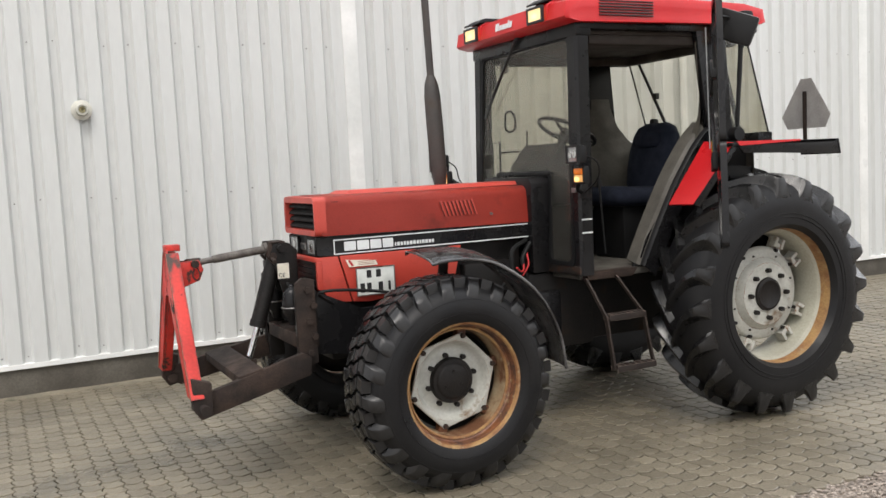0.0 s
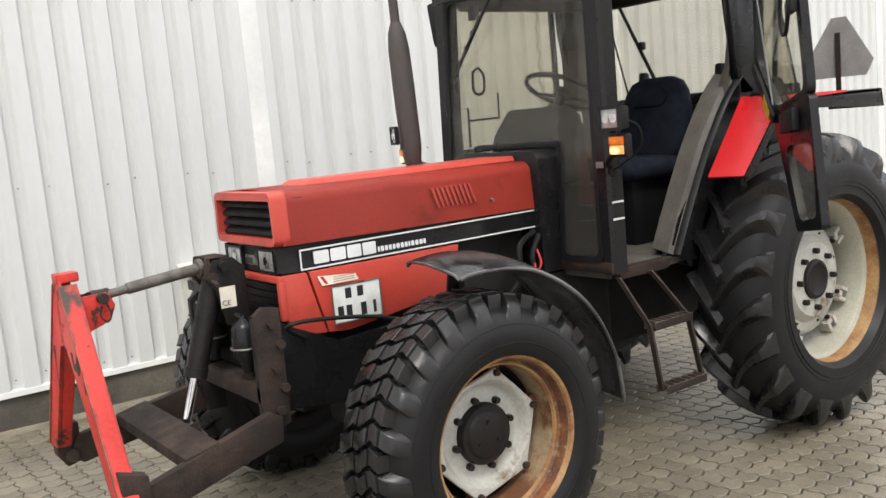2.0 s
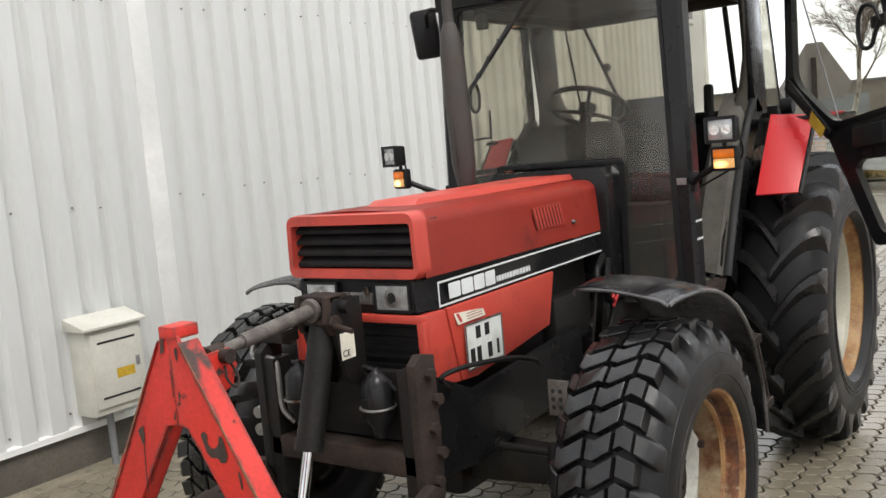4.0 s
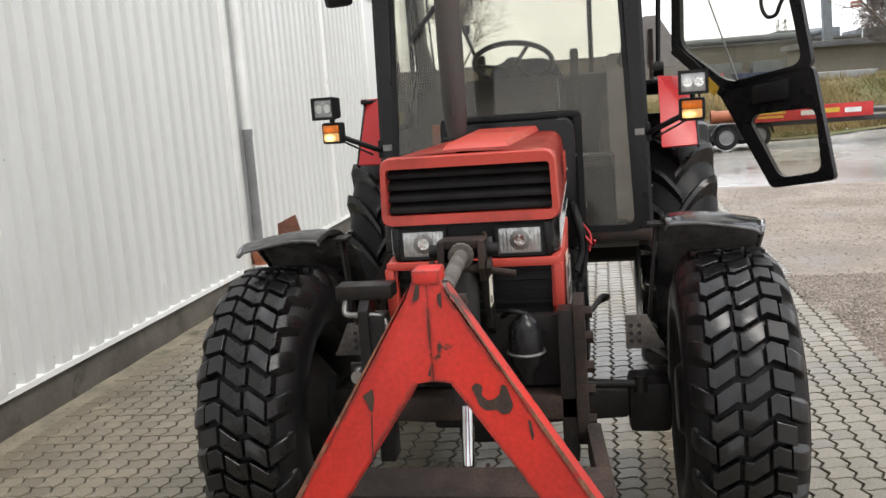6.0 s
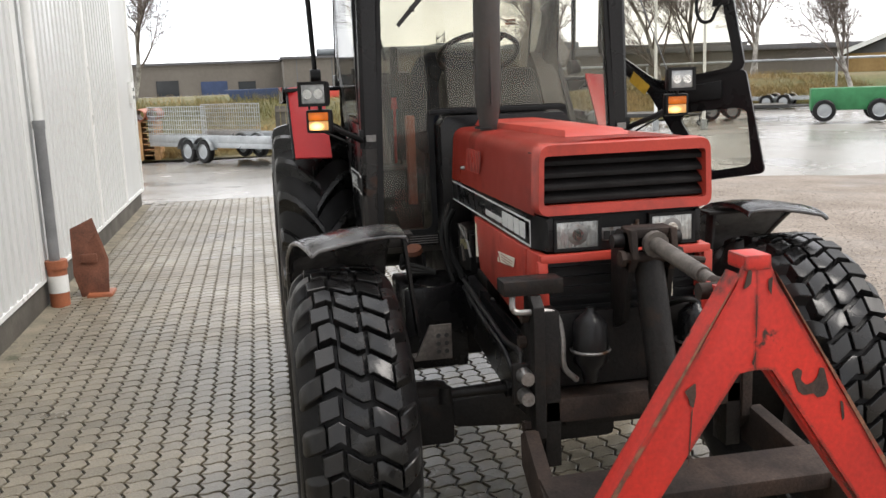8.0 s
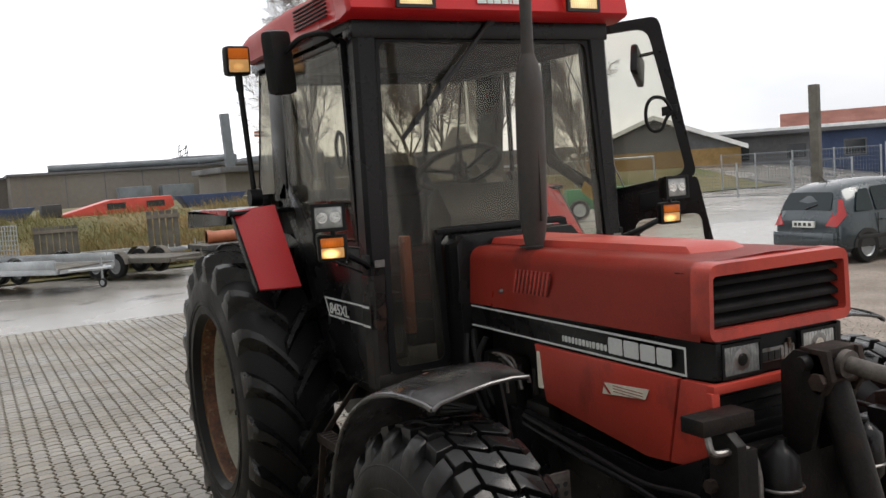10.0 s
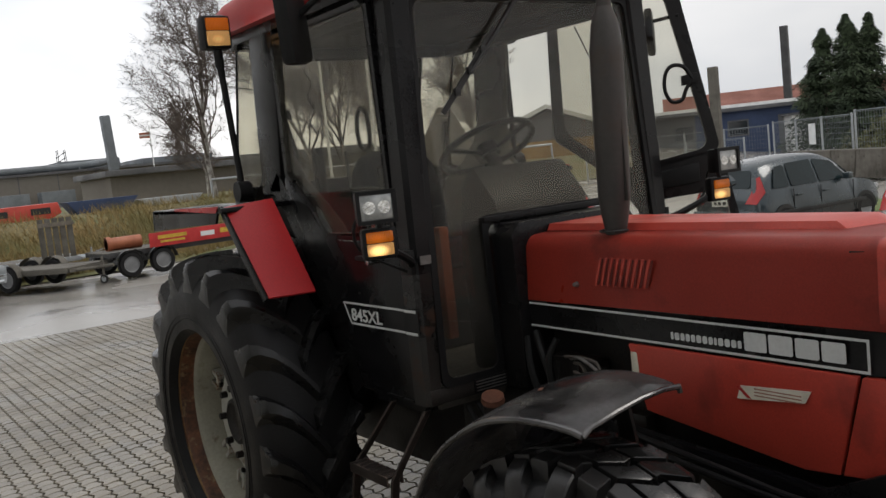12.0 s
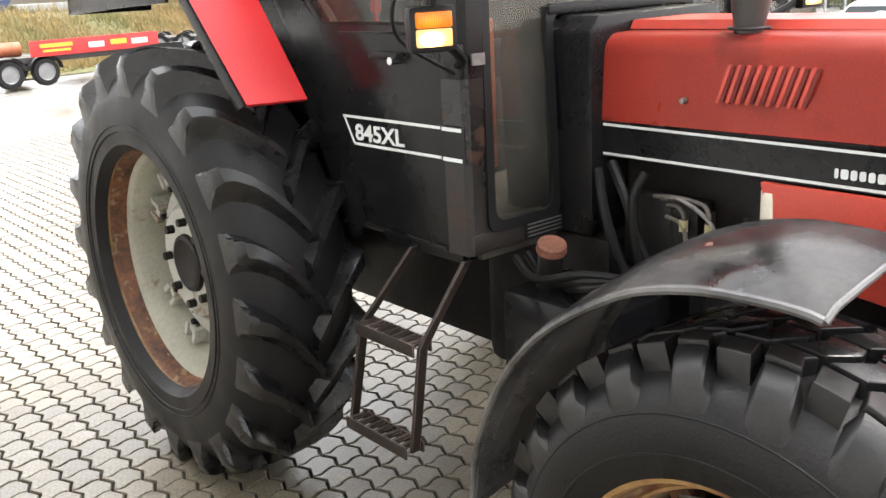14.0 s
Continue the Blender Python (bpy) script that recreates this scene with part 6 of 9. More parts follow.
screen = [(gx_(z), y, z) for y, z in ((-0.598, 1.09), (-0.335, 1.09), (-0.335, 1.662), (0.335, 1.662), (0.335, 1.09), (0.598, 1.09), (0.545, 2.487), (-0.545, 2.487))]
wsc = pane("windscreen", rounded(screen, 0.03, 3), (-0.006, 0, 0), tractor, label="tinted dusty windscreen reaching down beside the bonnet")
bm = bmesh.new()
ring_plate(bm, rounded(inset(screen, -0.014), 0.04, 4), rounded(inset(screen, 0.013), 0.045, 4), (0.012, 0, 0))
part("screen_gasket", bm, "black_soft", wsc, "black rubber gasket round the windscreen")
for s in (1, -1):
    solid("front_corner_sill", (1.20, s * 0.30, 1.02), (1.312, s * 0.665, 1.080), "worn_black", tractor, 0.012, "black corner sill with rust showing through")
bm = bmesh.new()
slab(bm, [(1.425, -0.31, 1.02), (1.425, 0.31, 1.02), (1.425, 0.315, 1.60), (1.425, 0.28, 1.64), (1.425, -0.28, 1.64), (1.425, -0.315, 1.60)], (-0.16, 0, 0.0), 0.01)
part("cowl", bm, "black", tractor, "black bulkhead cowl between bonnet and cab")
bm = bmesh.new()
box(bm, (1.26, -0.34, 1.645), (1.30, 0.34, 1.668), 0.004)
part("screen_seal", bm, "rubber", tractor)
pane("rear_window", [(-0.307, -0.63, 1.862), (-0.307, 0.63, 1.862), (-0.115, 0.63, 2.51), (-0.115, -0.63, 2.51)], (0.006, 0, 0), tractor, label="tinted rear window")
bar("rear_window_stay", (-0.275, 0.395, 1.87), (-0.10, 0.40, 2.50), 0.016, "black", tractor)
rw = bmesh.new()
rod(rw, (-0.10, -0.505, 2.50), (-0.235, -0.32, 1.94), 0.011, 0.013, seg=8)
box(rw, (-0.20, -0.405, 2.17), (-0.165, -0.365, 2.22), 0.005)
part("rear_wiper", rw, "ink", tractor, "black rear wiper on the back window")
solid("rear_sill", (-0.33, -0.65, 1.775), (-0.20, 0.65, 1.862), "black", tractor, 0.01)
solid("cab_floor", (-0.18, -0.60, 0.985), (1.27, 0.60, 1.03), "trim", tractor, 0.01, "dirty grey cab floor")
solid("cab_rear_wall", (-0.21, -0.60, 1.03), (-0.18, 0.60, 1.79), "black_soft", tractor, 0.01)
for s in (1, -1):
    plate("inner_wing", [(-0.15, s * 0.585, 1.03), (0.84, s * 0.585, 1.03), (0.62, s * 0.585, 1.33), (0.30, s * 0.585, 1.78), (-0.15, s * 0.585, 1.82)], (0, -s * 0.03, 0), "black_soft", tractor, 0.006, "black inner wing trim")
solid("headliner", (-0.08, -0.60, 2.50), (1.18, 0.60, 2.53), "liner", tractor, 0.01, "dark brown headliner")

for s in (1, -1):
    solid("header_pad", (-0.08, s * 0.50, 2.440), (1.14, s * 0.60, 2.505), "liner", tractor, 0.03, "dark padded header inside the cab")
solid("rear_header_pad", (-0.09, -0.52, 2.44), (-0.02, 0.52, 2.505), "liner", tractor, 0.03, "dark padded rear header")

# right door (closed)
Y = -0.668
bm = bmesh.new()
lowp = [(1.210, Y, 1.02), (1.205, Y, 1.615), (0.655, Y, 1.615), (0.52, Y, 1.76), (0.325, Y, 1.90), (0.30, Y, 1.84), (0.53, Y, 1.50), (0.69, Y, 1.25), (0.84, Y, 1.03)]
slab(bm, lowp, (0, 0.035, 0), 0.006)
rdoor = part("right_door", bm, "black", tractor, "closed black cab door")
win = [(1.195, Y, 1.62), (1.165, Y, 2.50), (0.33, Y, 2.50), (0.325, Y, 1.90), (0.52, Y, 1.765), (0.655, Y, 1.62)]
bm = bmesh.new()
ring_plate(bm, win, inset(win, 0.028 if inset(win, 0.01)[0].x < 1.195 else -0.028), (0, 0.025, 0))
part("door_frame", bm, "black", rdoor)
pane("door_glass", inset(win, 0.018 if inset(win, 0.01)[0].x < 1.195 else -0.018), (0, 0.005, 0), rdoor, label="tinted door glass")
bm = bmesh.new()
for a, b in (((0.735, 1.366), (1.195, 1.367)), ((0.785, 1.284), (1.195, 1.285))):
    slab(bm, [(a[0], Y - 0.0005, a[1] - 0.004), (b[0], Y - 0.0005, b[1] - 0.004), (b[0], Y - 0.0005, b[1] + 0.004), (a[0], Y - 0.0005, a[1] + 0.004)], (0, -0.0015, 0))
slab(bm, [(0.735, Y - 0.0005, 1.37), (0.743, Y - 0.0005, 1.37), (0.793, Y - 0.0005, 1.28), (0.785, Y - 0.0005, 1.28)], (0, -0.0015, 0))
part("door_stripe", bm, "white", rdoor)
lettering("model_text", "845XL", 0.068, Matrix.Translation((0.795, Y - 0.002, 1.298)) @ Matrix(((1.30, 0, 0, 0), (0, 0, -1, 0), (0, 1, 0, 0), (0, 0, 0, 1))), "white", rdoor, "white model number", 0.0016)
dh = solid("door_handle", (0.93, Y - 0.035, 1.545), (1.06, Y - 0.005, 1.565), "black_soft", rdoor, 0.008, "black push-button handle")
bar("lock_button", (1.045, Y - 0.045, 1.545), (1.045, Y, 1.545), 0.011, "chrome", dh)
bm = bmesh.new()
slab(bm, [(0.835, Y - 0.001, 1.03), (1.205, Y - 0.001, 1.022), (1.205, Y - 0.001, 1.03), (0.835, Y - 0.001, 1.038)], (0, -0.006, 0))
part("drip_rail", bm, "black", rdoor)
tp = solid("type_plate", (1.312, -0.47, 1.030), (1.318, -0.32, 1.080), "black_soft", tractor, 0.0, "dark type plate with pale lines as plain bars")
for k in range(4):
    solid("plate_line", (1.3175, -0.465, 1.034 + 0.0115 * k), (1.3195, -0.325, 1.0385 + 0.0115 * k), "steel", tp)
for pts in ([(1.62, -0.285, 1.165), (1.70, -0.29, 1.172), (1.775, -0.29, 1.165), (1.795, -0.29, 1.14), (1.797, -0.29, 1.11)],
            [(1.66, -0.28, 1.145), (1.70, -0.29, 1.148), (1.718, -0.29, 1.13), (1.72, -0.29, 1.11)],
            [(1.66, -0.285, 1.115), (1.71, -0.295, 1.108), (1.728, -0.295, 1.08), (1.728, -0.29, 1.02)]):
    hose("fuel_pipe", pts, 0.0060, "perf", tractor, "thin bent metal fuel pipe")
for x in (1.797, 1.72):
    bar("pipe_nut", (x, -0.29, 1.085), (x, -0.29, 1.115), 0.013, "brass", tractor, "brass union nut", seg=6)
hose("engine_hose", [(1.60, -0.30, 1.23), (1.585, -0.33, 1.16), (1.59, -0.33, 1.05), (1.60, -0.31, 0.94)], 0.013, "hose", tractor)
bm = bmesh.new()
rod(bm, (1.404, -0.461, 1.012), (1.411, -0.465, 1.032), 0.044, 0.041, seg=20)
part("filler_cap", bm, "rust_plate", tractor, "round rusty filler cap")
bar("filler_neck", (1.37, -0.44, 0.84), (1.405, -0.462, 1.014), 0.040, "iron", tractor, r1=0.036)
solid("battery_box", (1.30, -0.56, 0.52), (1.68, -0.27, 0.90), "black", tractor, 0.02, "black battery and tank box")
solid("fuel_tank", (1.24, 0.27, 0.50), (1.66, 0.345, 0.90), "black", tractor, 0.03, "black fuel tank")
for k in range(3):
    hose("cab_hose", [(1.30, -0.50 + 0.05 * k, 0.98), (1.40, -0.52 + 0.05 * k, 0.94 - 0.02 * k), (1.55, -0.50, 0.98 - 0.02 * k), (1.66, -0.40, 0.96)], 0.012, "hose", tractor)

bm = bmesh.new()
tube(bm, [(1.150, -0.645, 1.655), (1.150, -0.640, 1.89), (1.085, -0.640, 1.892), (1.090, -0.640, 1.66)], 0.008, 8, 0)
tube(bm, [(1.085, -0.640, 1.815), (0.850, -0.640, 1.82), (0.846, -0.640, 1.97)], 0.007, 8, 0)
part("door_rail", bm, "black_soft", rdoor, "black grab rail inside the door")
bm = bmesh.new()
lp = [(1.03, 2.10), (0.985, 2.12), (0.95, 2.07), (0.955, 1.99), (1.0, 1.965), (1.035, 2.0)]
tube(bm, [(x, -0.635, z) for x, z in lp + lp[:1]], 0.009, 8, 4, closed=True)
part("grab_loop", bm, "black_soft", rdoor, "black loop grab handle")

# left door (open), in its own plane
DH, DU, DN = Vector((0.27, 0.72, 0)), Vector((0.653, 0.757, 0)), Vector((-0.757, 0.653, 0))
dp = lambda s_, z_: DH + DU * s_ + Vector((0, 0, z_))
bm = bmesh.new()
up_in = [dp(0.965, 1.818), dp(0.535, 1.745), dp(0.235, 1.96), dp(0.245, 2.605), dp(0.785, 2.635)]
ld = new("left_door")
ld.parent = tractor
tagged(ld, "open black cab door with two windows, swung outwards")
upper_out = [dp(1.02, 1.80), dp(0.52, 1.70), dp(0.172, 1.925), dp(0.195, 2.655), dp(0.85, 2.695)]
up_in = rounded(up_in, 0.07, 5)
ring_plate(bm, rounded(upper_out, 0.05, 5), up_in, DN * 0.035)
part("door_frame", bm, "black", ld)
lw_out = [dp(1.135, 1.232), dp(0.785, 1.180), dp(0.47, 1.70), dp(0.535, 1.745), dp(1.02, 1.80)]
lw_in = [dp(1.065, 1.275), dp(0.835, 1.235), dp(0.665, 1.53), dp(0.70, 1.57), dp(1.03, 1.595)]
bm = bmesh.new()
lw_in = rounded(lw_in, 0.05, 5)
ring_plate(bm, rounded(lw_out, 0.03, 5), lw_in, DN * 0.035)
part("door_panel", bm, "black", ld)
pane("upper_glass", [p + DN * 0.012 for p in inset(up_in, -0.008)], DN * 0.005, ld, label="clear upper door glass")
pane("lower_glass", [p + DN * 0.012 for p in inset(lw_in, -0.008)], DN * 0.005, ld, label="tinted lower door glass")
bm = bmesh.new()
slab(bm, [dp(0.70, 1.625) + DN * -0.004, dp(0.90, 1.645) + DN * -0.004, dp(0.90, 1.745) + DN * -0.004, dp(0.70, 1.715) + DN * -0.004], DN * -0.035, 0.008)
part("latch_box", bm, "black_soft", ld, "black latch and pocket")
lp = [dp(0.90, 2.17), dp(0.86, 2.235), dp(0.80, 2.245), dp(0.765, 2.20), dp(0.76, 2.12), dp(0.79, 2.065), dp(0.84, 2.07), dp(0.865, 2.12)]
bm = bmesh.new()
tube(bm, [p + DN * -0.03 for p in lp + lp[:1]], 0.010, 8, 4, closed=True)
slab(bm, [dp(0.845, 2.14) + DN * -0.035, dp(0.93, 2.15) + DN * -0.035, dp(0.93, 2.20) + DN * -0.035, dp(0.845, 2.19) + DN * -0.035], DN * 0.03, 0.004)
part("grab_loop", bm, "black_soft", ld, "black loop grab handle")
bar("gas_strut", dp(0.33, 2.50) + DN * -0.04, dp(0.62, 1.76) + DN * -0.04, 0.004, "pipe_grey", ld, "thin grey stay rod")
bm = bmesh.new()
slab(bm, [dp(0.18, 1.93), dp(0.50, 1.67), dp(0.53, 1.71), dp(0.21, 1.98)], DN * -0.02, 0.004)
part("door_edge_bar", bm, "black", ld)
bm = bmesh.new()
slab(bm, [dp(0.375, 1.755) + DN * -0.022, dp(0.465, 1.675) + DN * -0.022, dp(0.495, 1.725) + DN * -0.022, dp(0.40, 1.81) + DN * -0.022], DN * -0.002)
part("warning_label", bm, "yellow", ld, "yellow warning label")
# left mirror on the door's top corner
bm = bmesh.new()
mc = Vector((0.66, 1.34, 2.44))
box(bm, (-0.022, -0.115, -0.085), (0.022, 0.115, 0.085), 0.020, Matrix.Translation(mc) @ pose(0, 0, 0, -22, 0, 40))
rod(bm, mc + Vector((0.02, -0.02, 0.05)), dp(0.86, 2.50), 0.010, seg=8)
part("left_mirror", bm, "black_soft", ld, "black-backed mirror")

# right mirror
bm = bmesh.new()
box(bm, (-0.032, -0.075, -0.135), (0.032, 0.075, 0.135), 0.030, pose(1.03, -0.895, 2.42, 6, 0, 36))
part("right_mirror", bm, "black_soft", tractor, "black-backed mirror")
bm = bmesh.new()
tube(bm, [(1.14, -0.67, 2.49), (1.18, -0.74, 2.52), (1.12, -0.82, 2.51), (1.05, -0.87, 2.46)], 0.012, 8, 4)
part("mirror_arm", bm, "black_soft", tractor)

# wiper
bm = bmesh.new()
rod(bm, (1.290, 0.0, 2.565), (1.300, -0.20, 2.345), 0.012, 0.009, seg=8)
rod(bm, (1.300, -0.20, 2.345), (1.305, -0.34, 2.20), 0.007, seg=8)
rod(bm, (1.270, 0.0, 2.565), (1.298, 0.0, 2.565), 0.022, seg=12)
wp_ = part("wiper_arm", bm, "ink", tractor, "black wiper arm")
bm = bmesh.new()
slab(bm, [(1.292, -0.205, 2.372), (1.292, -0.190, 2.345), (1.292, -0.465, 2.055), (1.292, -0.478, 2.068)], (0.006, 0, 0))
for f in (0.25, 0.5, 0.75):
    y_, z_ = -0.20 - 0.27 * f, 2.36 - 0.30 * f
    box(bm, (1.290, y_ - 0.012, z_ - 0.014), (1.308, y_ + 0.012, z_ + 0.014), 0.003)
part("wiper_blade", bm, "ink", wp_)

# roof
bm = bmesh.new()
rp = [(1.37, 2.578), (1.385, 2.592), (1.368, 2.680), (1.30, 2.700), (0.6, 2.722), (-0.05, 2.706), (-0.22, 2.675), (-0.24, 2.59), (-0.20, 2.575), (1.30, 2.562)]
rows = []
for f, hy, dz, dx in ((-1.0, 0.60, 0.0, 0.10), (-0.97, 0.645, 0.0, 0.05), (-0.9, 0.66, 0, 0.01), (-0.6, 0.45, 0.012, 0), (0, 0.0, 0.018, 0), (0.6, -0.45, 0.012, 0), (0.9, -0.66, 0, 0.01), (0.97, -0.645, 0.0, 0.05), (1.0, -0.60, 0.0, 0.10)):
    k = 0.0 if abs(f) < 0.95 else (0.02 if abs(f) < 0.99 else 0.06)
    rows.append([(x - dx * (1 if x > 0.6 else -1) * 0.5, {1.0: 0.70, 0.97: 0.705, 0.9: 0.695}.get(abs(f), abs(hy)) * (-1 if f > 0 else 1) if abs(f) > 0.8 else hy,
                  (z + dz if z > 2.65 else z) - (k if z > 2.65 else 0)) for x, z in rp])
vs = loft(bm, [[p for p in r] for r in rows])
bm.faces.new(vs[0])
bm.faces.new(vs[-1][::-1])
for r in range(len(vs) - 1):
    bm.faces.new((vs[r][0], vs[r][-1], vs[r + 1][-1], vs[r + 1][0]))
part("roof", bm, "red", tractor, "red moulded cab roof", 35)
# dealer name as a plain bar
for k, (w_, h_) in enumerate(((0.045, 0.050), (0.028, 0.034), (0.034, 0.034), (0.034, 0.034), (0.013, 0.050), (0.034, 0.040))):
    y0 = -0.115 + [0, 0.050, 0.083, 0.122, 0.161, 0.179][k]
    bm = bmesh.new()
    slab(bm, [(1.3860, y0, 2.618), (1.3860, y0 + w_, 2.618), (1.3785, y0 + w_, 2.618 + h_), (1.3785, y0, 2.618 + h_)], (0.002, 0, 0))
    part("name_block", bm, "white", tractor, "plain white block of the dealer's name")
for s in (1, -1):
    hb = bmesh.new()
    slab(hb, [(1.18, s * 0.325, 2.585), (1.385, s * 0.325, 2.585), (1.385, s * 0.325, 2.690), (1.33, s * 0.325, 2.722), (1.18, s * 0.325, 2.722)], (0, s * 0.190, 0), 0.008)
    rl = part("roof_lamp_housing", hb, "red", tractor, "red roof lamp housing under a dark lid")
    hb = bmesh.new()
    slab(hb, [(1.16, s * 0.318, 2.722), (1.34, s * 0.318, 2.722), (1.405, s * 0.318, 2.700), (1.405, s * 0.318, 2.712), (1.345, s * 0.318, 2.742), (1.16, s * 0.318, 2.742)], (0, s * 0.204, 0), 0.004)
    part("lamp_lid", hb, "black_soft", rl, "dark lid over the roof lamp")
    solid("roof_lamp", (1.395, s * 0.340, 2.597), (1.412, s * 0.502, 2.678), "roof_lamp", rl, 0.006, "lit warm work lamp")
    bm = bmesh.new()
    ring_plate(bm, [(1.40, s * 0.332, 2.588), (1.40, s * 0.510, 2.588), (1.40, s * 0.510, 2.687), (1.40, s * 0.332, 2.687)],
               [(1.40, s * 0.346, 2.602), (1.40, s * 0.496, 2.602), (1.40, s * 0.496, 2.673), (1.40, s * 0.346, 2.673)], (0.018, 0, 0))
    part("lamp_bezel", bm, "ink", rl)
    # louvres in the roof's side
    for k in range(6):
        z = 2.600 + 0.017 * k
        solid("roof_louvre", (0.72, s * 0.700, z), (1.13, s * 0.712, z + 0.007), "ink", tractor, 0.002)
bcn = bmesh.new()
rings = []
for z, r in ((2.70, 0.070), (2.78, 0.070), (2.85, 0.065), (2.905, 0.055), (2.928, 0.036), (2.933, 0.0)):
    rings.append([bcn.verts.new((0.40 + r * math.cos(2 * math.pi * k / 20), -0.36 + r * math.sin(2 * math.pi * k / 20), z)) for k in range(20)])
for a, b in zip(rings, rings[1:]):
    for k in range(20):
        bcn.faces.new((a[k], a[(k + 1) % 20], b[(k + 1) % 20], b[k]))
part("beacon", bcn, "beacon", tractor, "orange warning beacon")

# lamps on arms beside the cab
for s in (1, -1):
    arm = bmesh.new()
    tube(arm, [(1.27, s * 0.66, 1.535), (1.33, s * 0.70, 1.56), (1.38, s * 0.78, 1.60), (1.40, s * 0.84, 1.63)], 0.014, 8, 4)
    box(arm, (1.235, s * 0.655, 1.50), (1.29, s * 0.675, 1.59), 0.004)
    rod(arm, (1.42, s * 0.86, 1.60), (1.42, s * 0.86, 1.74), 0.010, seg=8)
    a_ob = part("lamp_arm", arm, "black_soft", tractor, "black lamp arm")
    bm = bmesh.new()
    box(bm, (1.41, s * 0.802, 1.715), (1.465, s * 0.932, 1.820), 0.016)
    wk = part("work_lamp", bm, "black_soft", tractor, "black square work lamp")
    bm = bmesh.new()
    ring_plate(bm, [(1.462, s * 0.800, 1.713), (1.462, s * 0.934, 1.713), (1.462, s * 0.934, 1.822), (1.462, s * 0.800, 1.822)],
               [(1.462, s * 0.813, 1.726), (1.462, s * 0.921, 1.726), (1.462, s * 0.921, 1.809), (1.462, s * 0.813, 1.809)], (0.018, 0, 0))
    part("lens_rim", bm, "black_soft", wk)
    for yk in (0.842, 0.892):
        bar("bulb_lobe", (1.4735, s * yk, 1.767), (1.4765, s * yk, 1.767), 0.021, "reflector", wk, seg=16)
    solid("work_lamp_lens", (1.460, s * 0.812, 1.724), (1.474, s * 0.922, 1.811), "lens_face", wk, 0.006, "clear ribbed lens")
    bm = bmesh.new()
    box(bm, (1.39, s * 0.800, 1.592), (1.432, s * 0.920, 1.698), 0.014)
    ind = part("indicator", bm, "black_soft", tractor, "indicator and position lamp")
    solid("amber_lens", (1.425, s * 0.815, 1.648), (1.440, s * 0.905, 1.685), "amber", ind, 0.006, "amber lens")
    solid("lit_lens", (1.425, s * 0.815, 1.605), (1.438, s * 0.905, 1.646), "amber_lit", ind, 0.006, "lit amber lens")
    hose("lamp_cable", [(1.415, s * 0.86, 1.77), (1.33, s * 0.90, 1.72), (1.31, s * 0.88, 1.62), (1.30, s * 0.70, 1.52)], 0.005, "hose", tractor)
    # the right pair faces a little outwards
    px = Vector((1.40, s * 0.86, 0))
    spin = Matrix.Translation(px) @ Matrix.Rotation(radians(-20 if s < 0 else -4), 4, "Z") @ Matrix.Translation(-px)
    for lamp in (wk, ind):
        for q_ in (lamp, *lamp.children):
            q_.data.transform(spin)
    # marker lamp on a stalk
    bm = bmesh.new()
    rod(bm, (0.13, s * 0.79, 1.86), (0.10, s * 0.81, 2.42), 0.014, 0.016, seg=10)
    rod(bm, (0.10, s * 0.81, 2.40), (0.098, s * 0.812, 2.50), 0.020, seg=10)
    rod(bm, (0.135, s * 0.76, 1.85), (0.135, s * 0.82, 1.85), 0.045, seg=16)
    stalk = part("marker_stalk", bm, "black_soft", tractor, "black marker lamp stalk")
    bm = bmesh.new()
    box(bm, (0.05, s * 0.748, 2.480), (0.135, s * 0.882, 2.632), 0.024)
    mk = part("marker_lamp", bm, "black_soft", tractor, "square marker lamp")
    solid("amber_lens", (0.128, s * 0.764, 2.562), (0.144, s * 0.866, 2.616), "amber", mk, 0.005)
    solid("clear_lens", (0.128, s * 0.764, 2.496), (0.142, s * 0.866, 2.560), "amber_lit", mk, 0.005)

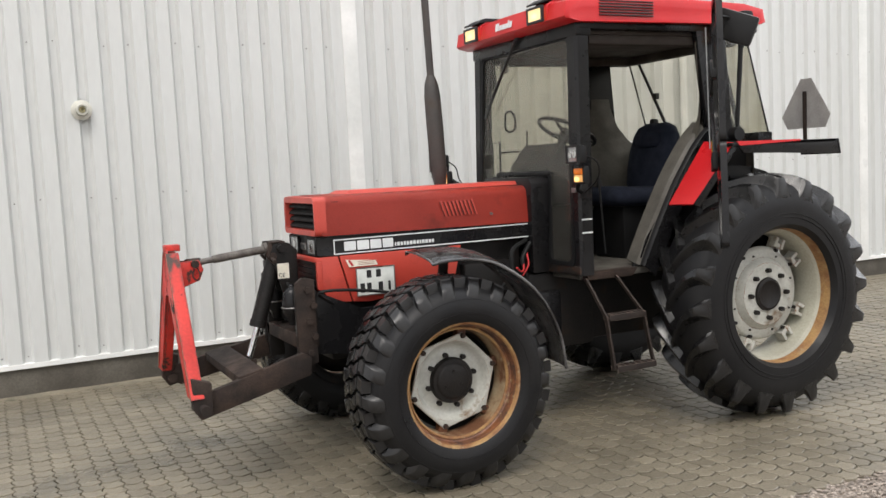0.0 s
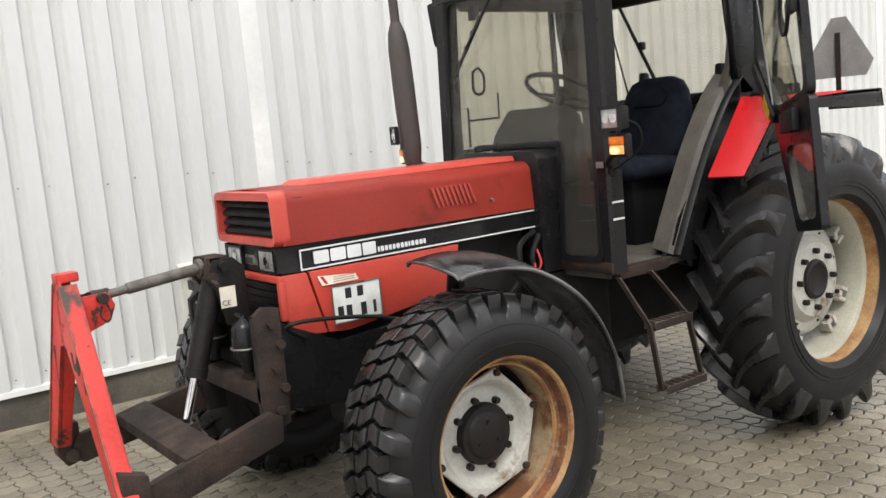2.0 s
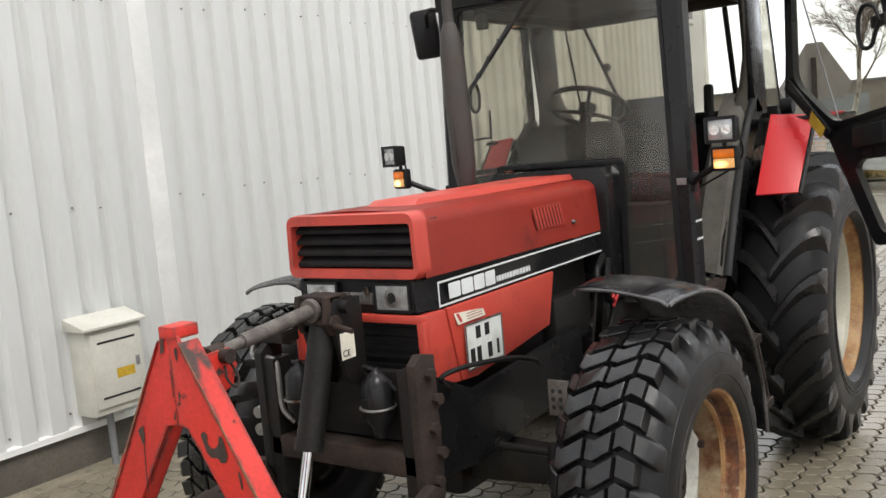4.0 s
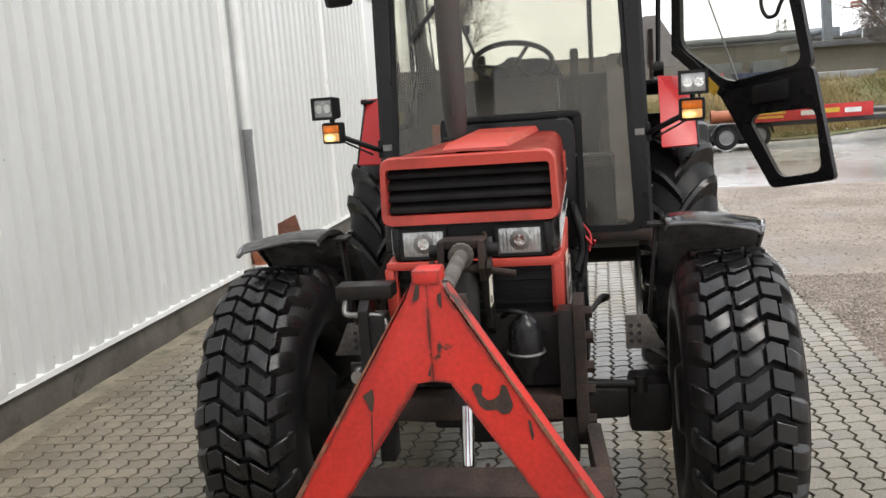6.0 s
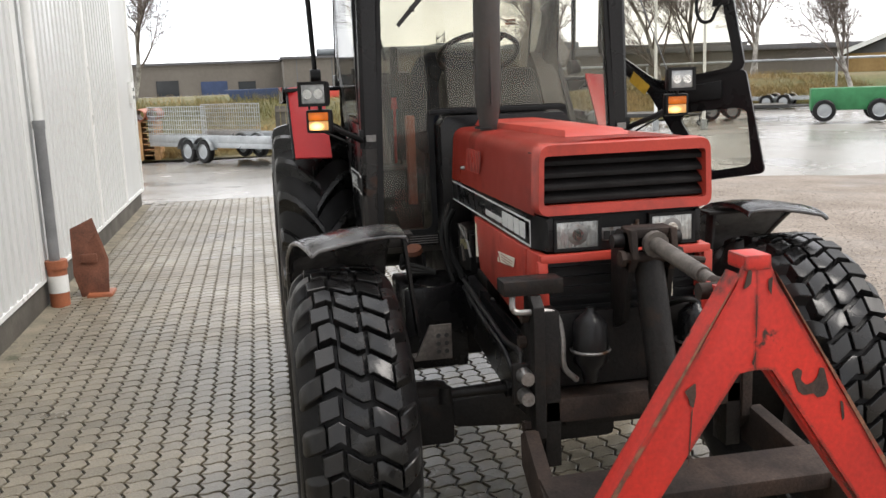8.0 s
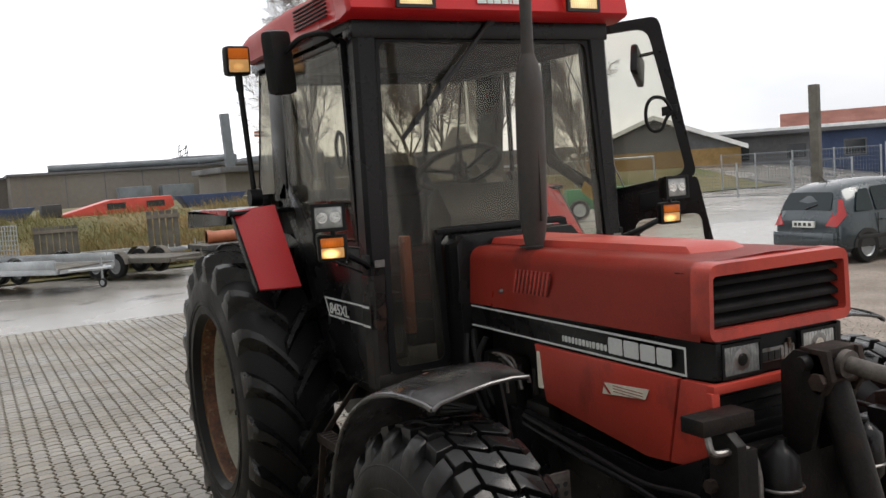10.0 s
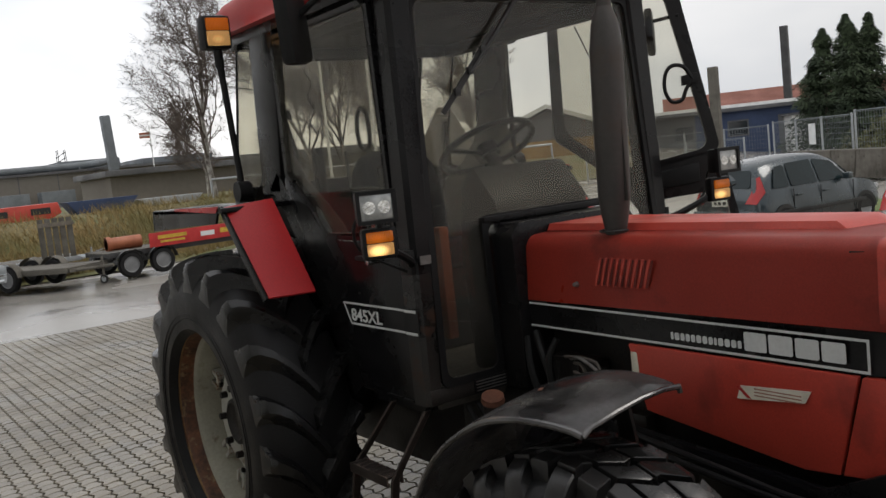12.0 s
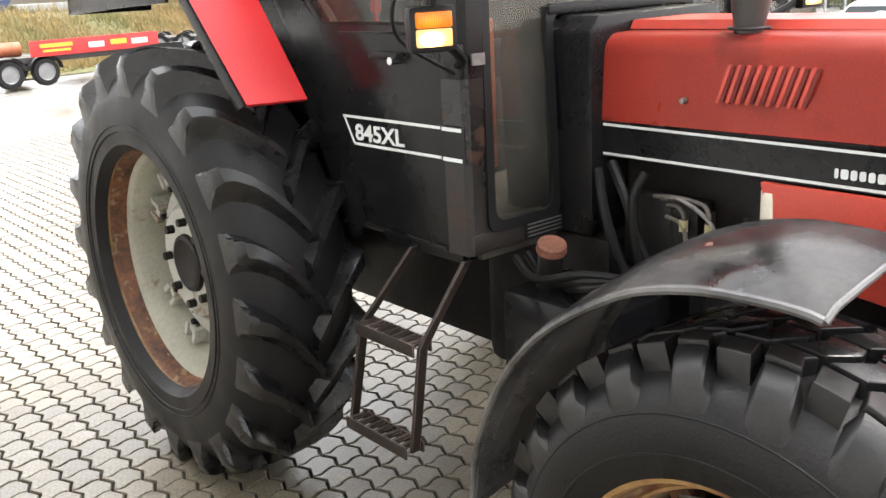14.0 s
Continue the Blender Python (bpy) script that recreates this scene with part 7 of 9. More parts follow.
# rear wings
for s in (1, -1):
    # sloping red strip
    bm = bmesh.new()
    slab(bm, [(0.66, s * 0.955, 1.428), (0.69, s * 0.762, 1.425), (0.395, s * 0.770, 1.812), (0.318, s * 0.962, 1.795)], (-0.012, 0, -0.008), 0.003)
    part("wing_strip", bm, "red", tractor, "bright red sloping wing strip")
    bm = bmesh.new()
    slab(bm, [(0.66, s * 0.967, 1.425), (0.318, s * 0.974, 1.80), (0.27, s * 0.974, 1.80), (0.615, s * 0.967, 1.405)], (0, -s * 0.012, 0), 0.003)
    part("wing_lip", bm, "black", tractor)
    # black deck over the wheel
    bm = bmesh.new()
    box(bm, (-0.56, s * 0.66, 1.770), (0.36, s * 0.99, 1.792), 0.004)
    slab(bm, [(-0.56, s * 0.99, 1.790), (0.33, s * 0.99, 1.797), (0.27, s * 0.99, 1.725), (-0.05, s * 0.99, 1.715), (-0.58, s * 0.99, 1.690)], (0, -s * 0.012, 0), 0.002)
    slab(bm, [(-0.565, s * 0.66, 1.79), (-0.565, s * 0.99, 1.79), (-0.585, s * 0.99, 1.69), (-0.585, s * 0.66, 1.69)], (-0.012, 0, 0), 0.002)
    deck = part("wing_deck", bm, "black", tractor, "black wing deck over the wheel")
    bm = bmesh.new()
    slab(bm, [(0.335, s * 0.992, 1.800), (-0.22, s * 0.992, 1.797), (-0.22, s * 0.992, 1.787), (0.30, s * 0.992, 1.772)], (0, s * 0.003, 0))
    part("deck_edge", bm, "red", deck, "thin red edge of the wing deck")
    # inner wing wall beside the tyre
    bm = bmesh.new()
    arcp = [(0.70 * math.cos(a) * 1.22, 0.795 + 0.85 * math.sin(a)) for a in np.linspace(0.35, 2.4, 14)]
    slab(bm, [(x, s * 0.60, z) for x, z in arcp] + [(-0.3, s * 0.60, 1.0), (0.6, s * 0.60, 1.0)], (0, s * 0.012, 0))
    part("wing_wall", bm, "black", tractor)
# slow vehicle sign, seen from its back
bm = bmesh.new()
slab(bm, [(-0.50, 0.745, 2.205), (-0.50, 0.835, 2.205), (-0.50, 0.990, 1.955), (-0.50, 0.945, 1.870), (-0.50, 0.625, 1.870), (-0.50, 0.575, 1.955)], (-0.004, 0, 0))
sg = part("warning_sign", bm, "smv", tractor, "grey back of a slow vehicle triangle")
plate("sign_post", [(-0.494, 0.77, 1.79), (-0.494, 0.80, 1.79), (-0.494, 0.80, 2.12), (-0.494, 0.77, 2.12)], (0.006, 0, 0), "rust", sg)

# steps
for s in (1, -1):
    stp = new("step")
    stp.parent = tractor
    tagged(stp, "worn brown steel access step")
    for top, mid, bot in (((1.27, 0.66, 1.0), (1.225, 0.80, 0.77), (1.20, 0.83, 0.45)), ((1.04, 0.66, 1.0), (0.945, 0.80, 0.77), (0.90, 0.83, 0.45))):
        bm = bmesh.new()
        slab(bm, [(p[0] - 0.006, s * (p[1] + w_), p[2]) for p, w_ in ((top, -0.015), (top, 0.015), (mid, 0.015), (bot, 0.015), (bot, -0.015), (mid, -0.015))], (0.012, 0, 0), 0.001)
        part("side_rail", bm, "step", stp)
    for z, y0, xa, xb in ((0.455, 0.83, 0.905, 1.20), (0.77, 0.80, 0.95, 1.225)):
        bm = bmesh.new()
        box(bm, (xa, s * (y0 - 0.035), z - 0.02), (xb, s * (y0 - 0.029), z + 0.018), 0.001)
        box(bm, (xa, s * (y0 + 0.029), z - 0.02), (xb, s * (y0 + 0.035), z + 0.018), 0.001)
        for k in range(7):
            xx = xa + (xb - xa) * (k + 0.5) / 7
            rod(bm, (xx, s * (y0 - 0.03), z + 0.012), (xx, s * (y0 + 0.03), z + 0.012), 0.010, seg=6)
        part("tread", bm, "step", stp)

# cab inside
seat = new("driver_seat")
seat.parent = tractor
tagged(seat, "dark blue cloth driver's seat")
def cushion_ring(c, u, v, hu, hv, n=20, e=0.55):
    """One rounded-off cross-section about c."""
    out = []
    for k in range(n):
        a = 2 * math.pi * k / n
        ca, sa = math.cos(a), math.sin(a)
        out.append(Vector(c) + Vector(u) * hu * math.copysign(abs(ca) ** e, ca) + Vector(v) * hv * math.copysign(abs(sa) ** e, sa))
    return out


def cushion(name, rows, parent):
    bm = bmesh.new()
    vs = loft(bm, rows, True)
    bm.faces.new(vs[0][::-1])
    bm.faces.new(vs[-1])
    return part(name, bm, "seat", parent, smooth=100)


cushion("cushion", [cushion_ring((x, 0, z), (0, 1, 0), (0, 0, 1), hw, hz) for x, z, hw, hz in ((0.16, 1.455, 0.18, 0.04), (0.20, 1.46, 0.23, 0.065), (0.36, 1.452, 0.245, 0.070), (0.55, 1.462, 0.245, 0.074), (0.65, 1.470, 0.23, 0.066), (0.69, 1.465, 0.19, 0.035))], seat)
cushion("backrest", [cushion_ring((x, 0, z), (0, 1, 0), (1, 0, 0), hw, hx) for z, x, hw, hx in ((1.46, 0.235, 0.17, 0.05), (1.54, 0.215, 0.225, 0.070), (1.66, 0.185, 0.245, 0.075), (1.78, 0.160, 0.245, 0.072), (1.88, 0.145, 0.220, 0.066), (1.94, 0.135, 0.180, 0.055), (1.97, 0.13, 0.11, 0.03))], seat)
cushion("head_cushion", [cushion_ring((x, 0, z), (0, 1, 0), (1, 0, 0), hw, 0.018) for z, x, hw in ((1.80, 0.228, 0.10), (1.83, 0.226, 0.135), (1.88, 0.214, 0.135), (1.91, 0.204, 0.10))], seat)
for s in (1, -1):
    bm = bmesh.new()
    box(bm, (0.03, s * 0.265, 1.58), (0.085, s * 0.320, 2.02), 0.022, pose(0, 0, 0, 0, -4, 0))
    part("side_bolster", bm, "black_soft", seat)
bm = bmesh.new()
box(bm, (0.20, -0.18, 1.03), (0.60, 0.18, 1.40), 0.03)
part("seat_base", bm, "black_soft", seat)
con = bmesh.new()
slab(con, [(1.27, -0.24, 1.03), (1.0, -0.24, 1.03), (0.98, -0.24, 1.50), (1.02, -0.24, 1.80), (1.12, -0.24, 1.86), (1.24, -0.24, 1.72), (1.27, -0.24, 1.62)], (0, 0.48, 0), 0.03)
part("dashboard", con, "black_soft", tractor, "black instrument console")
plate("dash_label", [(0.985, 0.06, 1.66), (0.985, 0.15, 1.66), (1.0, 0.15, 1.72), (1.0, 0.06, 1.72)], (-0.004, 0, 0), "yellow", tractor)
stw = new("steering_wheel")
stw.parent = tractor
tagged(stw, "black steering wheel")
cw = Vector((0.92, 0.0, 1.93))
q = Matrix.Rotation(radians(-28), 3, "Y")
bm = bmesh.new()
tube(bm, [cw + q @ Vector((0.205 * math.cos(a), 0.205 * math.sin(a), 0)) for a in np.linspace(0, 2 * math.pi, 33)], 0.014, 8, 0, closed=True)
part("wheel_ring", bm, "black_soft", stw)
bm = bmesh.new()
for a in (0.5, 2.6, 4.7):
    rod(bm, cw + q @ Vector((0, 0, -0.03)), cw + q @ Vector((0.2 * math.cos(a), 0.2 * math.sin(a), 0)), 0.010, seg=8)
rod(bm, cw + q @ Vector((0, 0, -0.04)), cw + q @ Vector((0, 0, 0.01)), 0.045, seg=16)
part("spokes", bm, "black_soft", stw)
bar("steering_column", cw + q @ Vector((0, 0, -0.03)), (1.06, 0, 1.70), 0.03, "black_soft", tractor)
for x, y, z0, z1, mname in ((0.72, -0.34, 1.30, 1.78, "black_soft"), (0.62, -0.38, 1.30, 1.70, "black_soft"), (0.55, -0.40, 1.3, 1.66, "shirt"), (0.85, 0.30, 1.1, 1.55, "black_soft"), (0.95, 0.18, 1.3, 1.75, "white")):
    bm = bmesh.new()
    rod(bm, (x, y, z0), (x + 0.03, y, z1), 0.008, seg=8)
    rod(bm, (x + 0.03, y, z1), (x + 0.033, y, z1 + 0.06), 0.018, 0.014, seg=10)
    part("control_lever", bm, mname, tractor)
solid("side_console", (0.25, -0.56, 1.03), (0.85, -0.30, 1.36), "black_soft", tractor, 0.03, "black side console")
solid("red_lever_box", (1.07, -0.425, 1.20), (1.12, -0.38, 1.64), "orange", tractor, 0.01, "orange-red upright lever cover")
solid("pedal_box", (1.10, 0.26, 1.03), (1.26, 0.50, 1.45), "black_soft", tractor, 0.02)
plate("floor_label", [(1.268, 0.285, 1.345), (1.268, 0.30, 1.375), (1.268, 0.285, 1.405), (1.268, 0.27, 1.375)], (0.004, 0, 0), "yellow", tractor)
cg = [(0.52, -0.60, 2.50 - 0.028 * k) for k in range(24)]
bm = bmesh.new()
tube(bm, [(p[0] + 0.012 * math.sin(k * 1.6), p[1] + 0.012 * math.cos(k * 1.6), p[2]) for k, p in enumerate(cg)], 0.003, 5, 3)
part("coiled_cable", bm, "ink", tractor, "hanging coiled radio cable")
solid("sun_blind", (1.10, -0.50, 2.38), (1.14, -0.44, 2.46), "trim", tractor, 0.01)

# ---- parked trailers ----
def wheel_small(name, c, r, w, parent, axis="x", disc="galv"):
    """A road wheel: tyre and disc; the axle runs along the given axis."""
    bm = bmesh.new()
    lathe(bm, [(-w / 2, r * 0.62), (-w / 2, r * 0.9), (-w * 0.3, r), (w * 0.3, r), (w / 2, r * 0.9), (w / 2, r * 0.62)], 24)
    ty = part("tyre", bm, "rubber", parent)
    bm = bmesh.new()
    lathe(bm, [(w * 0.42, r * 0.63), (w * 0.30, r * 0.55), (w * 0.36, r * 0.2), (w * 0.36, 0.0)], 20)
    lathe(bm, [(-w * 0.42, r * 0.63), (-w * 0.30, r * 0.55), (-w * 0.36, r * 0.2), (-w * 0.36, 0.0)], 20)
    rm = part("rim", bm, disc, ty)
    ty.matrix_local = pose(*c, 0, 0, 90 if axis == "x" else 0)
    return ty


def trailer(at, rz, length, width, deck_z, material, label, wheels, gates=(), sides=0.0, mesh_gate=False, tongue=1.15):
    """A flat trailer along its local x, tongue towards +x."""
    t = thing("trailer", label, "trailer", at, rz, group="trailers at the yard's edge")
    h = width / 2
    for s in (1, -1):
        solid("side_beam", (-length / 2, s * (h - 0.06), deck_z - 0.10), (length / 2, s * h, deck_z + 0.02), material, t, 0.008)
    for k in range(6):
        x = -length / 2 + length * (k + 0.02) / 5.04
        solid("cross_beam", (x, -h + 0.06, deck_z - 0.09), (x + 0.06, h - 0.06, deck_z - 0.02), material, t)
    n = 5
    for k in range(n):
        y0 = -h + 0.07 + (width - 0.14) * k / n
        solid("deck_board", (-length / 2, y0, deck_z - 0.015), (length / 2, y0 + (width - 0.14) / n - 0.01, deck_z + 0.012), "old_plank", t)
    bm = bmesh.new()
    for s in (1, -1):
        rod(bm, (length / 2 - 0.1, s * h * 0.8, deck_z - 0.06), (length / 2 + tongue, 0, deck_z - 0.06), 0.04, seg=6)
    rod(bm, (length / 2 + tongue - 0.05, 0, deck_z - 0.06), (length / 2 + tongue + 0.25, 0, deck_z - 0.04), 0.035, seg=8)
    rod(bm, (length / 2 + tongue - 0.10, 0.06, 0.12), (length / 2 + tongue - 0.10, 0.06, deck_z + 0.15), 0.025, seg=8)
    part("drawbar", bm, material, t)
    wheel_small("jockey_wheel", (length / 2 + tongue - 0.10, 0.06, 0.10), 0.10, 0.05, t, "y")
    for x in wheels:
        for s in (1, -1):
            wheel_small("wheel", (x, s * (h + 0.02), 0.29), 0.29, 0.16, t, "y", "galv" if material == "galv" else "pipe_grey")
            bm = bmesh.new()
            arc = [(x + 0.36 * math.cos(a), 0.30 + 0.34 * math.sin(a)) for a in np.linspace(0.1, math.pi - 0.1, 9)]
            loft(bm, [[(px, s * (h - 0.08), pz), (px, s * (h + 0.13), pz)] for px, pz in arc])
            part("mudguard", bm, material, t)
    if sides:
        bm = bmesh.new()
        for s in (1, -1):
            box(bm, (-length / 2, s * h - 0.015, deck_z + 0.02), (length / 2, s * h + 0.015, deck_z + sides), 0.004)
        part("side_board", bm, "galv", t)
    for x0, x1, y, gh in gates:
        if mesh_gate:
            bm = bmesh.new()
            n = int((x1 - x0) / 0.09)
            for k in range(n + 1):
                x = x0 + (x1 - x0) * k / n
                box(bm, (x - 0.008, y - 0.008, deck_z), (x + 0.008, y + 0.008, deck_z + gh))
            for k in range(9):
                z = deck_z + gh * k / 8
                box(bm, (x0, y - 0.010, z - 0.010), (x1, y + 0.010, z + 0.010))
            part("mesh_panel", bm, "galv", t, "galvanised mesh side panel")
        else:
            n = int((x1 - x0) / 0.14)
            for k in range(n):
                x = x0 + (x1 - x0) * k / n
                solid("gate_board", (x, y - 0.02, deck_z - 0.1), (x + 0.13, y + 0.02, deck_z + gh), "old_plank", t, 0.004)
            solid("gate_rail", (x0, y - 0.05, deck_z + gh * 0.8), (x1, y - 0.02, deck_z + gh * 0.9), "wood", t)
    return t


trailer((-18.02, -1.59, 0), 40, 5.2, 1.7, 0.48, "galv", "galvanised tandem axle trailer with mesh sides", (-0.90, -0.28), ((-2.6, -0.2, 0.84, 0.90), (-2.6, -0.2, -0.84, 0.90)), 0.20, True, 0.45)
trailer((-18.15, 1.36, 0), 35, 3.5, 1.3, 0.44, "old_plank", "long grey weathered flat trailer with stake pockets", (-0.45, 0.20), tongue=0.45)
trailer((-20.7, 0.9, 0), 86, 4.2, 1.5, 0.46, "galv", "flat trailer with grey boarded end gates", (-0.9,), ((-1.5, -0.45, -0.70, 0.80), (1.22, 2.05, -0.70, 1.0)), tongue=0.5)
trailer((-17.9, 5.0, 0), 96, 4.4, 1.5, 0.58, "dark_steel", "low dark trailer with a red board along its side", (-1.75, -1.0), tongue=0.7)
trailer((-23.6, 10.2, 0), 60, 4.0, 1.8, 0.45, "dark_steel", "low dark flat trailer at the bank's foot", (-0.5, 0.2))
trailer((-25.6, 15.6, 0), 66, 4.2, 1.8, 0.45, "dark_steel", "low dark flat trailer at the bank's foot", (-0.5, 0.2))
trailer((-31.5, 21.5, 0), 50, 4.2, 1.8, 0.45, "galv", "galvanised flat trailer far along the bank", (-0.5, 0.2))

bn = thing("advertising_board", "long red board with yellow and white bars on a trailer", "sign", (-17.05, 5.25, 0.60), 6)
solid("board", (-0.02, -1.45, 0.0), (0.02, 1.45, 0.32), "shirt", bn, 0.004)
for y0, y1, z0, z1, mm in ((-1.25, -0.55, 0.17, 0.25, "yellow"), (-1.2, -0.6, 0.08, 0.13, "yellow"), (-0.20, 0.15, 0.10, 0.21, "white"), (0.30, 0.68, 0.12, 0.23, "yellow"), (0.80, 1.18, 0.10, 0.21, "white")):
    solid("letter_bar", (0.02, y0, z0), (0.026, y1, z1), mm, bn)
rl = thing("clay_pipe", "thick orange-brown pipe lying by the trailer", "pipe", (-17.9, 3.50, 0.592), 90)
bm = bmesh.new()
rod(bm, (-0.4, 0, 0.15), (0.4, 0, 0.15), 0.15, seg=20)
rod(bm, (-0.4, 0, 0.15), (-0.30, 0, 0.15), 0.175, seg=20)
part("barrel", bm, "clay", rl)

# pallets with pipes beyond the hall's corner
ps = thing("pallet_stack", "stack of new wooden pallets by the yard", "pallets", (-20.3, -4.2, 0))
for k in range(7):
    z = 0.145 * k
    for j in range(5):
        y0 = -0.5 + 0.2 * j + 0.01
        solid("top_board", (-0.6, y0 + 0.0, z + 0.122), (0.6, y0 + 0.17, z + 0.142), "pallet", ps)
    for j in (-0.5, -0.07, 0.36):
        solid("bearer", (-0.6, j, z), (0.6, j + 0.14, z + 0.12), "pallet", ps)
for k, y in enumerate((-0.30, 0.05, 0.38)):
    pp = thing("drain_pipe", "orange-brown drain pipe stacked on pallets", "pipe", (-20.3, -4.2 + y, 1.012), group="pipes on the pallets")
    bm = bmesh.new()
    for r, x0 in ((0.16, -1.0),):
        rings_o = rod(bm, (x0, 0, 0.162), (0.75, 0, 0.162), r, seg=20, caps=False)
        rings_i = rod(bm, (x0, 0, 0.162), (0.75, 0, 0.162), r * 0.88, seg=20, caps=False)
        for e in (0, 1):
            for q_ in range(20):
                bm.faces.new((rings_o[e][q_], rings_o[e][(q_ + 1) % 20], rings_i[e][(q_ + 1) % 20], rings_i[e][q_]))
    part("barrel", bm, "clay", pp)

# red field machine on the bank
rm_ = thing("farm_machine", "low red farm machine parked on the bank", "machine", (-33.5, 3.4, 1.15), 92)
bm = bmesh.new()
slab(bm, [(-2.1, -0.7, 0.05), (1.6, -0.7, 0.05), (2.0, -0.7, 0.25), (1.9, -0.7, 0.66), (-0.4, -0.7, 0.64), (-2.3, -0.7, 0.16)], (0, 1.4, 0), 0.04)
part("body", bm, "hood", rm_)
for x0 in (-0.6, 0.9):
    solid("hatch", (x0, -0.72, 0.26), (x0 + 0.7, -0.70, 0.50), "ink", rm_)
solid("hopper", (-2.9, -0.5, 0.1), (-2.2, 0.5, 0.6), "dark_steel", rm_, 0.03)
for x, c_, z1, nm in ((-34.8, 7.3, 0.55, "blue"), (-35.2, 10.2, 0.35, "galv"), (-35.0, -1.0, 0.5, "blue")):
    sk = thing("waste_skip", "low steel skip on the bank", "skip", (x, c_, 1.2), 90)
    bm = bmesh.new()
    slab(bm, [(-1.0, -0.7, 0), (1.0, -0.7, 0), (1.4, -0.7, z1), (-1.4, -0.7, z1)], (0, 1.4, 0), 0.02)
    part("tub", bm, "blue_wall" if nm == "blue" else "galv", sk)
gm = thing("green_implement", "green and red field implement beyond the yard", "machine", (-21.0, 17.5, 0), 60)
solid("body", (-1.2, -0.5, 0.35), (1.2, 0.5, 1.05), "green", gm, 0.05)
solid("hood", (1.2, -0.35, 0.4), (1.9, 0.35, 0.95), "red", gm, 0.05)
for x in (-0.8, 0.8):
    wheel_small("wheel", (x, 0.6, 0.35), 0.35, 0.2, gm, "y")
    wheel_small("wheel", (x, -0.6, 0.35), 0.35, 0.2, gm, "y")

# ---- buildings ----
fac = thing("factory", "long low brown-grey factory with a flat roof", "building", (-78, 0, 0), kind="structure")
fac.matrix_world = Matrix()
solid("wall", (-96, 1.5, -1), (-78, 46, 4.05), "far_wall", fac)
solid("wall", (-104, -60, -1), (-84, 1.5, 4.0), "far_wall", fac)
solid("roof_edge", (-96.2, 1.3, 4.05), (-77.8, 46.2, 4.25), "roof_grey", fac)
solid("roof_edge", (-104.2, -60, 4.0), (-83.8, 1.3, 4.2), "roof_grey", fac)
for k in range(14):
    solid("wall_joint", (-78.03, 2.6 + 3.1 * k, 0), (-77.99, 2.68 + 3.1 * k, 4.05), "roof_grey", fac)
for y0, y1, z0, z1, mm in ((-6.0, -3.6, 1.0, 2.4, "blue_wall"), (-2.6, -1.0, 1.2, 2.3, "window_dark"), (-10, -8, 1.2, 2.6, "window_dark"), (-19, -14, 1.1, 3.0, "far_metal")):
    solid("door_panel", (-84.0, y0, z0), (-83.93, y1, z1), mm, fac)
for y0, y1, h_ in ((16.5, 22, 1.0), (24, 31, 0.7)):
    solid("roof_unit", (-92, y0, 4.25), (-84, y1, 4.25 + h_), "far_metal", fac, 0.1)
for y0 in (9.5, 13.0):
    solid("shed", (-76.8, y0, 1.0), (-75.0, y0 + 2.6, 2.6), "far_metal", fac, 0.05)
duct = thing("roof_duct", "long galvanised duct along the factory roof", "duct")
hose("pipe", [(-78.6, 4.5, 4.55), (-78.6, 12.0, 4.55), (-78.6, 18.0, 4.6), (-74.5, 18.6, 4.7)], 0.30, "far_metal", duct, seg=10, n=3)
for y in np.linspace(5, 17, 6):
    solid("support", (-78.7, y - 0.05, 4.2), (-78.5, y + 0.05, 4.5), "far_metal", duct)
ch = thing("flue_stack", "tall grey steel flue leaning from the factory", "chimney", (-74.0, 18.8, 0))
bm = bmesh.new()
slab(bm, [(-0.35, -0.35, 0), (0.35, -0.35, 0), (0.35, 0.35, 0), (-0.35, 0.35, 0)], (0, -0.35, 8.3), 0.03)
part("shaft", bm, "far_metal", ch)
mast = thing("lattice_mast", "small lattice mast on the factory roof", "mast", (-86.0, 17.3, 4.2))
bm = bmesh.new()
for a, b in ((-0.4, -0.4), (0.4, -0.4), (0.4, 0.4), (-0.4, 0.4)):
    rod(bm, (a, b, 0), (a * 0.8, b * 0.8, 2.2), 0.04, seg=4)
for k in range(4):
    rod(bm, (-0.4, -0.4, 0.5 * k), (0.4, 0.4, 0.5 * k + 0.5), 0.03, seg=4)
    rod(bm, (0.4, -0.4, 0.5 * k), (-0.4, 0.4, 0.5 * k + 0.5), 0.03, seg=4)
part("lattice", bm, "dark_steel", mast)


